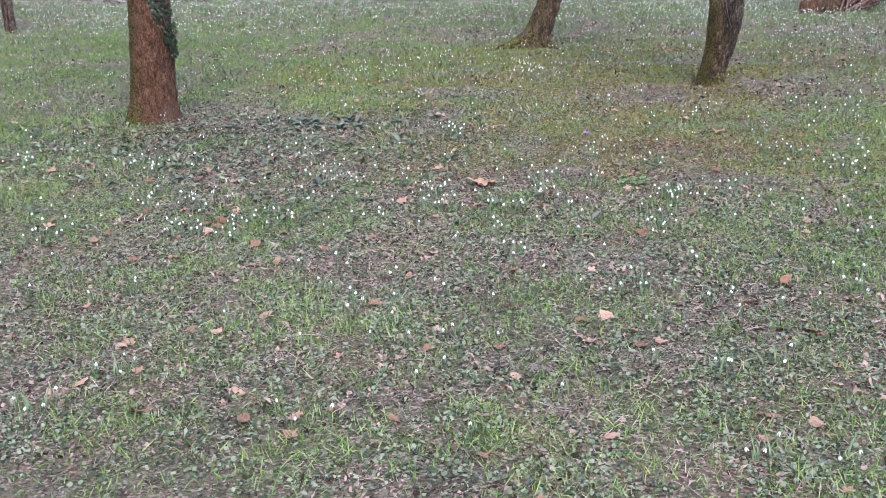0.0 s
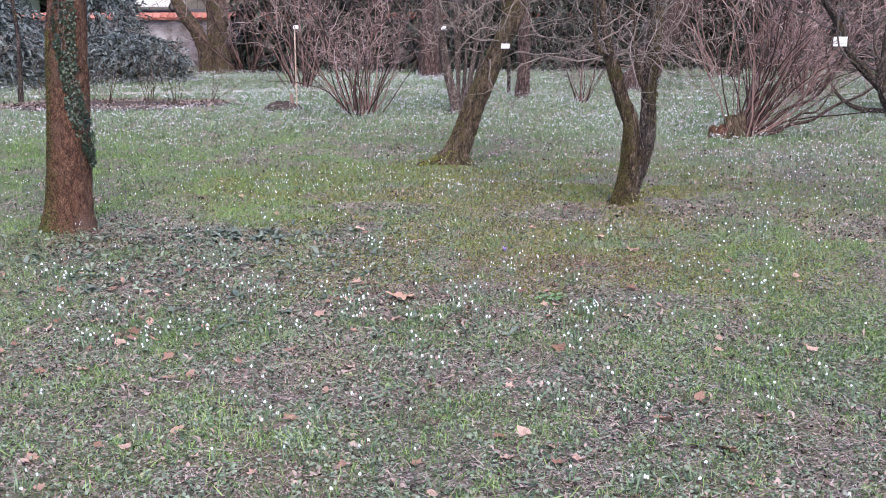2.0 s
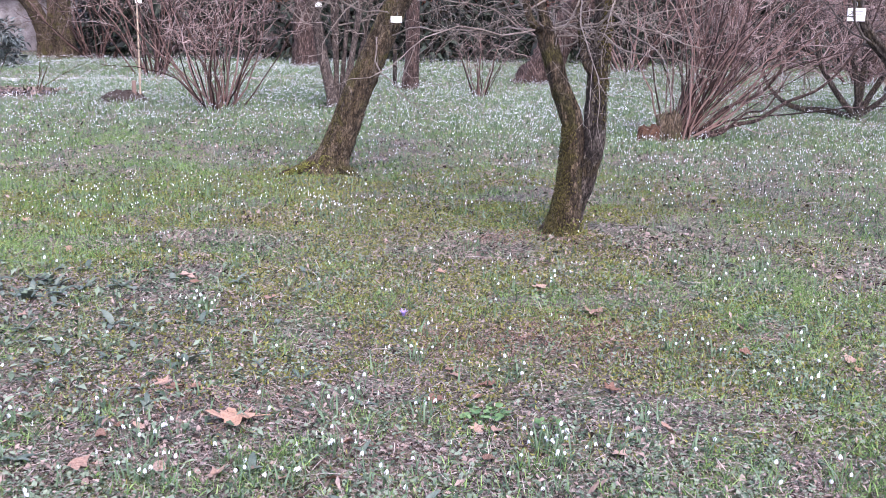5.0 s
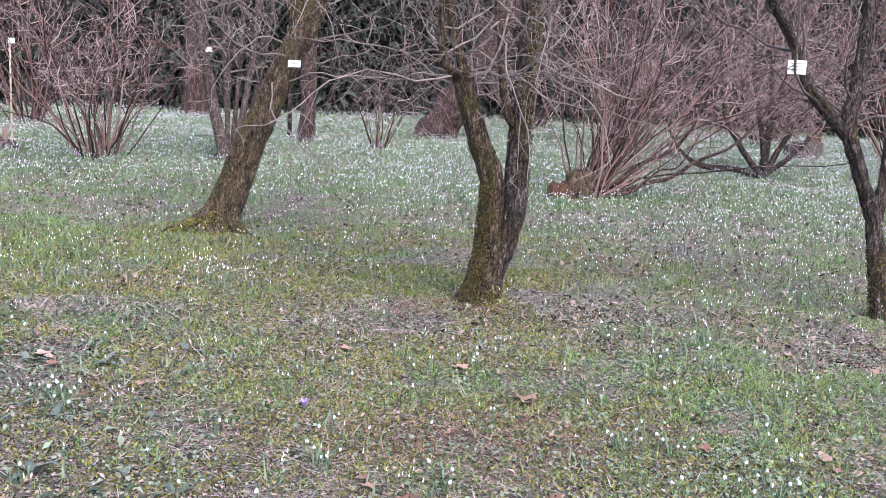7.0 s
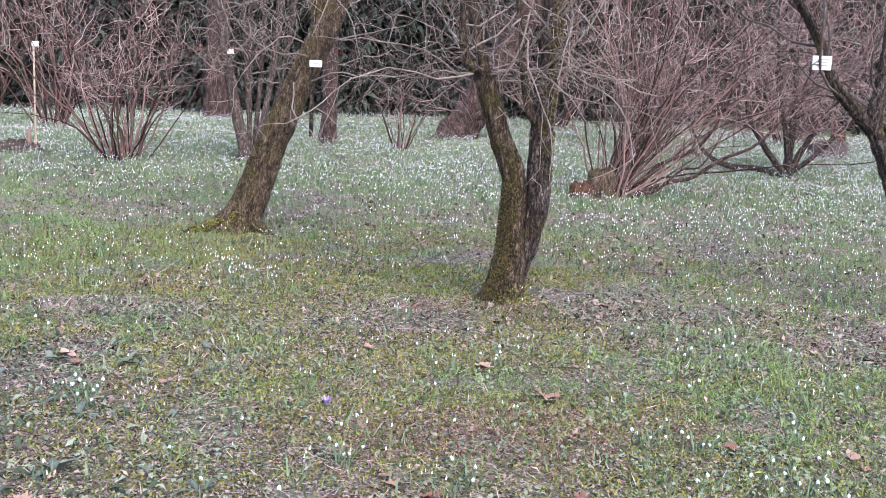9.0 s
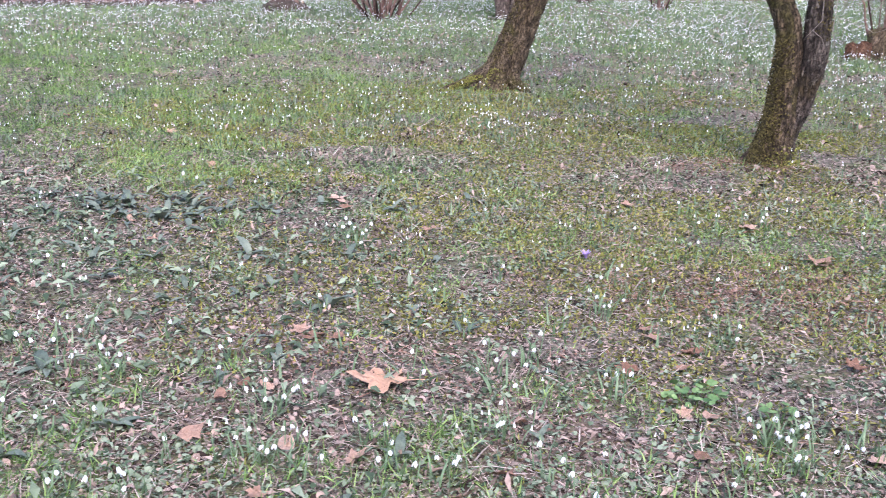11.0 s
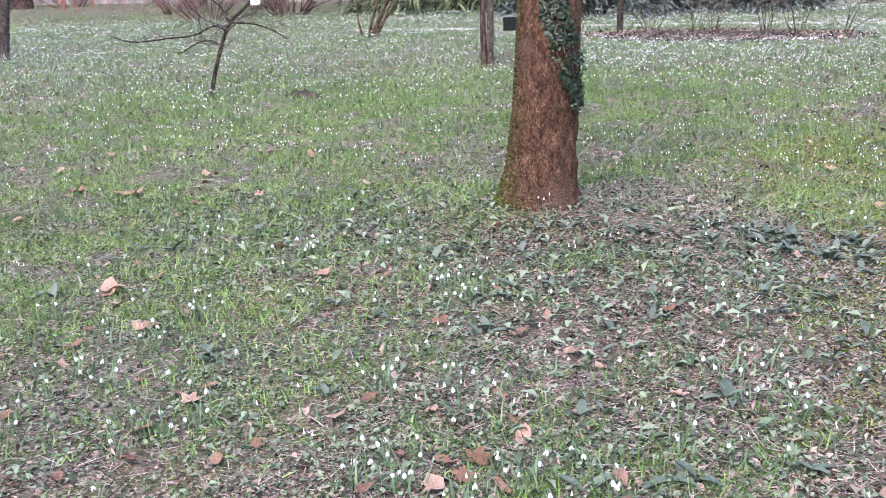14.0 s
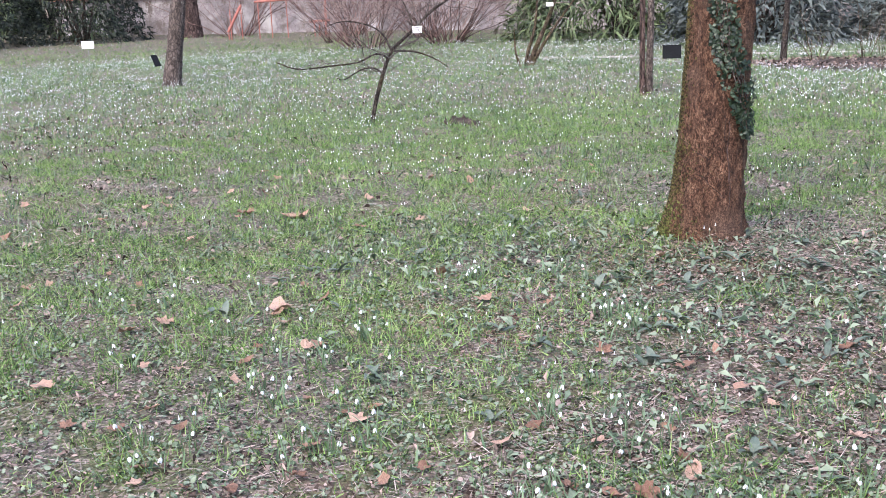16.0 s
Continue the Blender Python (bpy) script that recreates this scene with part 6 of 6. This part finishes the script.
def far_snowdrop(rng, flowers):
    v, f = [], []

    def add(pts, tri):
        f.extend(tuple(i + len(v) for i in t) for t in tri)
        v.extend(pts)
    white = []
    for k in range(flowers):
        cx, cy = rng.normal(0, 0.03, 2)
        h = rng.uniform(0.09, 0.15)
        r, l = 0.0038, 0.0145
        white.append((cx, cy, h, r, l))
        add([(cx - 0.002, cy, 0), (cx + 0.002, cy, 0), (cx, cy, h)], [(0, 1, 2)])
    for k in range(flowers + 1):
        bv, bf = blade(rng.uniform(0.06, 0.11), 0.011, rng.uniform(0.2, 0.8), rng.uniform(0, 6.28), rng.normal(0, 0.025, 2))
        add([bv[0], bv[1], bv[4]], [(0, 1, 2)])
    w, wf = [], []
    for cx, cy, h, r, l in white:
        n = len(w)
        w += [(cx, cy, h + 0.002)] + [(cx + r * math.cos(a), cy + r * math.sin(a), h - l * 0.92) for a in (0, 2.1, 4.2)]
        wf += [tuple(n + i for i in t) for t in ((0, 1, 2), (0, 2, 3), (0, 3, 1))]
    return (v, f), (w, wf)


def sow_snowdrops():
    rng = np.random.default_rng(55)
    kinds = [far_snowdrop(rng, c) for c in (1, 1, 2, 3)]
    green, white = [], []
    for r0, r1, n in ((2.5, 7, 520), (7, 11.5, 4700), (11.5, 27, 74000), (27, 40, 6000)):
        x, y = sector(rng, n, r0, r1)
        d = np.hypot(x, y)
        keep = 0.2 + 0.8 * vnoise(x, y, 2.2, 10) ** 1.5 + 0.5 * (vnoise(x, y, 0.6, 11) - 0.5)
        left = np.clip((np.degrees(np.arctan2(-x, y)) - 18) / 20, 0, 1)
        keep = (keep + 0.35 * np.clip((d - 11) / 4, 0, 1)) * (1 - np.where(d < 11.5, 0.55, 0.5) * left) - 0.5 * hump(x, y, 0.5, 7.5, 1.8, 1.8) - 0.3 * hump(x, y, -5.5, 8.2, 3, 1.6) - 0.35 * hump(x, y, -2.4, 8.2, 2.0, 1.4)
        ok = (rng.random(n) < keep) & (y < 30.4 + 0.25 * x) & ~in_bed(x, y) & ~on_path(x, y)
        x, y = x[ok], y[ok]
        pick = rng.integers(0, len(kinds), len(x))
        for k, (a, b) in enumerate(kinds):
            p = on_ground(x[pick == k], y[pick == k], -0.003)
            yaw, s = rng.random(len(p)) * 6.28, rng.integers(0, 1 << 30)
            green.append(scatter(a, p, np.random.default_rng(s), (0.85, 1.2), 0.06, yaw))
            white.append(scatter(b, p, np.random.default_rng(s), (0.85, 1.2), 0.06, yaw))
    stuff("snowdrop_leaves", green, M_DROPLEAF, "green leaves and stems of massed snowdrops", "flowers")
    stuff("snowdrop_drift", white, M_PETAL, "drifts of white snowdrop flowers across the lawn", "flowers")


sow_snowdrops()


def crocus(x, y):
    root = thing("crocus", "small open purple crocus in the grass", "flower", pose(x, y, gh(x, y) - 0.012, 8, 0, 0) @ Matrix.Scale(0.75, 4))
    for k in range(6):
        a = 60 * k
        v, f = [], []
        for i in range(5):
            u = i / 4
            w = 0.009 * math.sin(math.pi * (0.12 + 0.8 * u))
            o = 0.004 + 0.02 * u * u + 0.006 * u
            v += [(o, -w, 0.035 + 0.045 * u), (o + 0.003, 0, 0.035 + 0.045 * u), (o, w, 0.035 + 0.045 * u)]
        for i in range(4):
            f += [(i * 3, i * 3 + 1, i * 3 + 4, i * 3 + 3), (i * 3 + 1, i * 3 + 2, i * 3 + 5, i * 3 + 4)]
        p = part("petal", make_mesh("petal", v, f, M_CROCUS), M_CROCUS, root)
        p.matrix_basis = pose(0, 0, 0, 0, 0, a)
    g = Geo()
    g.tube([(0, 0, -0.01), (0, 0, 0.02), (0, 0, 0.042)], [0.003, 0.003, 0.006], 6)
    part("stem", g, M_DROPLEAF, root)


crocus(-0.03, 4.5)


# ---------------------------------------------------------------- grass, moss, small leaves and litter
def sow_lawn():
    rng = np.random.default_rng(66)
    tufts = [tuft(rng, 7, 0.05, 0.0038, 0.022) for _ in range(5)]
    wide = [tuft(rng, 7, 0.065, 0.006, 0.04) for _ in range(5)]
    wide = [([p for i, p in enumerate(v) if i % 5 in (0, 1, 4)], [(3 * k, 3 * k + 1, 3 * k + 2) for k in range(len(v) // 5)]) for v, f in wide]
    wider = [tuft(rng, 5, 0.11, 0.016, 0.06) for _ in range(3)]
    chunks = []

    def put(kinds, x, y, size, tilt=0.12, lift=-0.004, into=None):
        pick = rng.integers(0, len(kinds), len(x))
        for k, t in enumerate(kinds):
            p = on_ground(x[pick == k], y[pick == k], lift)
            if len(p):
                into.append(scatter(t, p, rng, size, tilt))
    x, y = near_lawn(rng, 15000)
    ok = rng.random(len(x)) < np.clip(grassy(x, y) * 1.2 - 0.3, 0.02, 1)
    put(tufts, x[ok], y[ok], (0.45, 1.1), 0.5, into=chunks)
    x, y = sector(rng, 16000, 6.6, 14)
    ok = rng.random(len(x)) < np.clip(grassy(x, y) * 1.2 - 0.1, 0.06, 1)
    put(wide, x[ok], y[ok], (0.5, 1.1), 0.4, into=chunks)
    x, y = sector(rng, 110000, 12.5, 32)
    ok = (y < 30.4 + 0.25 * x) & ~in_bed(x, y) & ~on_path(x, y)
    put([([v[0], v[1], v[4]], [(0, 1, 2)]) for v, f in wider], x[ok], y[ok], (0.6, 1.2), 0.3, 0.0, chunks)
    x, y = sector(rng, 9000, 14, 40)
    ok = (rng.random(len(x)) < 0.4 + 0.5 * vnoise(x, y, 3, 3)) & (y < 30.4 + 0.25 * x) & ~in_bed(x, y) & ~on_path(x, y)
    put(wider, x[ok], y[ok], (0.5, 1.0), into=chunks)
    short = [blade(0.05, 0.004, 0.9), blade(0.04, 0.0045, 0.7), blade(0.06, 0.0035, 1.0)]
    short = [([v[0], v[1], v[4]], [(0, 1, 2)]) for v, f in short]
    x, y = near_lawn(rng, 240000)
    ok = rng.random(len(x)) < (0.1 + 0.85 * grassy(x, y)) * clump(x, y, 0.11, 1)
    put(short, x[ok], y[ok], (0.45, 1.15), 0.6, 0.004, chunks)
    x, y = sector(rng, 180000, 6.8, 14)
    ok = rng.random(len(x)) < (0.2 + 0.8 * grassy(x, y)) * clump(x, y, 0.22, 1) ** 1.5
    put(short, x[ok], y[ok], (0.8, 1.5), 0.6, 0.0, chunks)
    x, y = foreground(rng, 42000)
    ok = rng.random(len(x)) < (0.15 + 0.8 * grassy(x, y)) * clump(x, y, 0.13, 1)
    put(short, x[ok], y[ok], (0.6, 1.6), 0.45, 0.0, chunks)
    x, y = foreground(rng, 4400)
    ok = rng.random(len(x)) < grassy(x, y) ** 1.3
    put(tufts, x[ok], y[ok], (0.6, 1.2), 0.35, into=chunks)
    x, y = sector(rng, 200000, 4.6, 13, 76, 14)
    ok = rng.random(len(x)) < np.clip(1.4 * grassy(x, y) - 0.15, 0, 1) * clump(x, y, 0.2, 2) ** 1.4
    put(short, x[ok], y[ok], (0.7, 1.4), 0.7, 0.004, chunks)
    stuff("grass", chunks, M_GRASS, "thin short green grass in tufts", "grass")

    litter, bits, small = [], [round_leaf_mesh(rng, 0.012, 0.8) for _ in range(5)] + [flat_leaf(rng, 0.036, 0.012, 0.4) for _ in range(4)], [chip(rng, *d) for d in ((0.03, 0.012), (0.022, 0.013), (0.04, 0.009), (0.018, 0.012), (0.026, 0.016), (0.05, 0.006), (0.02, 0.02))]
    x, y = near_lawn(rng, 22000)
    ok = rng.random(len(x)) < (1.15 - grassy(x, y)) * clump(x, y, 0.12, 6)
    put(bits, x[ok], y[ok], (0.4, 1.25), 0.35, 0.004, litter)
    x, y = near_lawn(rng, 185000)
    ok = rng.random(len(x)) < (1.3 - grassy(x, y)) * np.clip(clump(x, y, 0.1, 7), 0.3, 1)
    put(small, x[ok], y[ok], (0.4, 1.1), 0.3, 0.003, litter)
    x, y = sector(rng, 40000, 6.0, 15)
    ok = rng.random(len(x)) < (1.1 - grassy(x, y)) * clump(x, y, 0.2, 6)
    put(bits, x[ok], y[ok], (0.6, 1.9), 0.4, 0.006, litter)
    x, y = foreground(rng, 8500)
    ok = rng.random(len(x)) < (1.1 - grassy(x, y)) * clump(x, y, 0.14, 6)
    put(bits, x[ok], y[ok], (0.6, 1.6), 0.4, 0.006, litter)
    a, d = rng.uniform(0, 6.28, 2600), np.sqrt(rng.random(2600))
    u, v = 2.3 * d * np.cos(a), 1.0 * d * np.sin(a)
    put(bits, -8.2 + 0.97 * u - 0.24 * v, 16.0 + 0.24 * u + 0.97 * v, (0.8, 2.2), 0.5, 0.06, litter)
    stuff("leaf_litter", litter, M_LITTER, "grey-brown broken leaf litter on the soil", "litter")

    herbs, round_leaf = [], [round_leaf_mesh(rng, 0.009, 0.45) for _ in range(7)]
    big_leaf = [flat_leaf(rng, 0.036, 0.013, 0.25) for _ in range(6)]
    oval = [flat_leaf(rng, 0.065, 0.024, 0.25) for _ in range(6)]
    x, y = near_lawn(rng, 96000)
    ok = rng.random(len(x)) < (0.25 + 0.8 * vnoise(x, y, 0.5, 5) ** 1.5) * clump(x, y, 0.13, 8)
    put(round_leaf, x[ok], y[ok], (0.5, 1.4), 0.4, 0.01, herbs)
    x, y = near_lawn(rng, 9000)
    ok = rng.random(len(x)) < 0.12 + 0.7 * vnoise(x, y, 0.6, 6) ** 2
    put(big_leaf, x[ok], y[ok], (0.5, 1.2), 0.3, 0.014, herbs)
    x, y = sector(rng, 11000, 2.6, 7.5, 72, 8)
    ok = rng.random(len(x)) < 0.75 * hump(x, y, -2.9, 4.2, 1.5, 0.95) + 0.5 * hump(x, y, -4.6, 3.7, 1.1, 0.7) + 0.35 * hump(x, y, -2.0, 3.0, 1.0, 0.8)
    put(oval, x[ok], y[ok], (0.5, 1.15), 0.28, 0.015, herbs)
    x, y = sector(rng, 34000, 6.0, 16)
    ok = rng.random(len(x)) < (0.2 + 0.55 * vnoise(x, y, 0.9, 5)) * clump(x, y, 0.2, 8)
    put(big_leaf, x[ok], y[ok], (0.5, 1.2), 0.4, 0.012, herbs)
    x, y = foreground(rng, 40000)
    ok = rng.random(len(x)) < (0.25 + 0.75 * vnoise(x, y, 0.45, 5)) * clump(x, y, 0.14, 8)
    put(round_leaf, x[ok], y[ok], (0.5, 1.4), 0.45, 0.012, herbs)
    x, y = foreground(rng, 30000)
    ok = rng.random(len(x)) < clump(x, y, 0.15, 3)
    put(small, x[ok], y[ok], (0.5, 1.1), 0.35, 0.006, herbs)
    x, y = near_lawn(rng, 66000)
    ok = rng.random(len(x)) < np.clip(0.9 * vnoise(x, y, 0.35, 4) + 0.2 * clump(x, y, 0.12, 3), 0.1, 1)
    put(small, x[ok], y[ok], (0.4, 1.0), 0.35, 0.006, herbs)
    grey_blades = [([v[0], v[1], v[4]], [(0, 1, 2)]) for v, f in (blade(0.08, 0.011, 0.8), blade(0.065, 0.012, 1.0), blade(0.09, 0.009, 0.6))]
    x, y = sector(rng, 60000, 5.2, 14)
    ok = rng.random(len(x)) < (0.2 + 0.8 * vnoise(x, y, 0.7, 11)) * clump(x, y, 0.19, 9)
    put(grey_blades, x[ok], y[ok], (0.5, 1.2), 0.5, 0.0, herbs)
    stuff("ground_herbs", herbs, M_IVYLEAF, "small round dark green leaves creeping over the soil", "plants")

    straw, lying = [], [blade(0.09, 0.0035, 0.25), blade(0.07, 0.0028, 0.5), blade(0.11, 0.003, 0.1)]
    lying = [([(p[2], p[1] + 0.25 * p[2] * (p[2] - 0.05), 0.006 + 0.12 * p[0]) for p in v], f) for v, f in lying]
    x, y = near_lawn(rng, 36000)
    ok = rng.random(len(x)) < (0.25 + 0.75 * vnoise(x, y, 0.7, 8)) * (1.15 - 0.8 * grassy(x, y))
    put(lying, x[ok], y[ok], (0.4, 1.2), 0.12, 0.006, straw)
    x, y = sector(rng, 26000, 6.0, 16)
    ok = rng.random(len(x)) < (0.25 + 0.75 * vnoise(x, y, 0.9, 8)) * (1.1 - 0.9 * grassy(x, y))
    put(lying, x[ok], y[ok], (0.8, 1.8), 0.15, 0.01, straw)
    thin = [([v[0], v[1], v[4]], [(0, 1, 2)]) for v, f in lying]
    x, y = near_lawn(rng, 70000)
    ok = rng.random(len(x)) < 1.2 - 0.9 * grassy(x, y)
    put(thin, x[ok], y[ok], (0.3, 0.9), 0.2, 0.006, straw)
    x, y = foreground(rng, 26000)
    ok = rng.random(len(x)) < 1.1 - 0.9 * grassy(x, y)
    put(thin, x[ok], y[ok], (0.4, 1.1), 0.2, 0.006, straw)
    x, y = sector(rng, 44000, 6.8, 13)
    ok = rng.random(len(x)) < 1.1 - 1.0 * grassy(x, y)
    put(thin, x[ok], y[ok], (0.7, 1.6), 0.2, 0.008, straw)
    stuff("dry_grass", straw, M_STRAW, "pale dry grass stalks matted on the lawn", "grass")

    crumbs, crumb = [], [fan(rng, 4, 0.011, 0.8) for _ in range(4)] + [([v[0], v[1], v[4]], [(0, 1, 2)]) for v, f in lying]
    for cx, cy, sx, sy, n in ((0.95, 4.25, 0.55, 0.3, 4600), (0.3, 4.3, 0.5, 0.3, 3600), (0.72, 6.52, 0.2, 0.1, 3000), (1.25, 6.35, 0.6, 0.25, 1000), (-3.7, 4.4, 0.4, 0.22, 1800),
                              (-3.6, 2.9, 0.3, 0.22, 1300), (-1.6, 3.2, 0.4, 0.3, 1200), (-0.6, 3.2, 0.5, 0.25, 1500), (-2.6, 3.7, 0.4, 0.25, 1200), (-5.6, 5.2, 0.4, 0.25, 900), (1.2, 2.2, 0.6, 0.3, 1000), (-0.8, 1.2, 0.7, 0.3, 1300)):
        x, y = rng.normal(cx, sx, n), rng.normal(cy, sy, n)
        ok = rng.random(n) < np.clip(3 * vnoise(x, y, 0.22, 9) - 0.7, 0.1, 1)
        put(crumb, x[ok], y[ok], (0.4, 1.1), 0.4, 0.008, crumbs)
    stuff("bark_crumbs", crumbs, M_CRUMB, "red-brown crumbs of bark and rotten leaf on bare soil", "litter")

    moss, cushion = [], [([v[0], v[1], v[4]], f) for v, f in [(blade(0.02, 0.009, 1.0)[0], [(0, 1, 2)]), (blade(0.015, 0.011, 1.0)[0], [(0, 1, 2)])]]
    x, y = sector(rng, 430000, 2.6, 13, 26, -32)
    want = 0.7 * hump(x, y, 0.4, 7.4, 2.2, 1.8) + 0.6 * hump(x, y, -2.5, 7.0, 2.0, 1.2) + 0.8 * hump(x, y, -1.1, 9.0, 0.6, 0.4)
    want = want + 0.75 * hump(x, y, -0.7, 5.7, 1.2, 0.9) + 0.6 * hump(x, y, 0.9, 5.2, 1.3, 1.0) + 0.5 * hump(x, y, 1.7, 3.9, 0.7, 0.8) + 0.5 * hump(x, y, -0.3, 3.6, 1.4, 0.8)
    ok = rng.random(len(x)) < 1.8 * want * np.clip(3.2 * vnoise(x, y, 0.4, 7) - 0.7, 0, 1)
    put(cushion, x[ok], y[ok], (0.45, 1.25), 0.9, 0.006, moss)
    stuff("moss", moss, M_MOSS, "yellow-green moss cushions in the lawn", "moss")

    sticks = Geo()
    for _ in range(260):
        a, b = float(rng.uniform(-5.6, 3.2)), float(rng.uniform(-1.0, 6.2))
        t, l = rng.uniform(0, 6.28), rng.uniform(0.04, 0.2)
        pts = [(a + math.cos(t) * l * u, b + math.sin(t) * l * u + 0.01 * math.sin(3 * u), gh(a + math.cos(t) * l * u, b + math.sin(t) * l * u) + 0.012) for u in (0, 0.5, 1)]
        sticks.tube(pts, rng.uniform(0.0012, 0.003), 4)
    tagged(new("fallen_twigs", sticks.mesh("fallen_twigs", M_TWIG_GREY)), "thin broken twigs lying on the lawn", "twigs", kind="stuff")


sow_lawn()
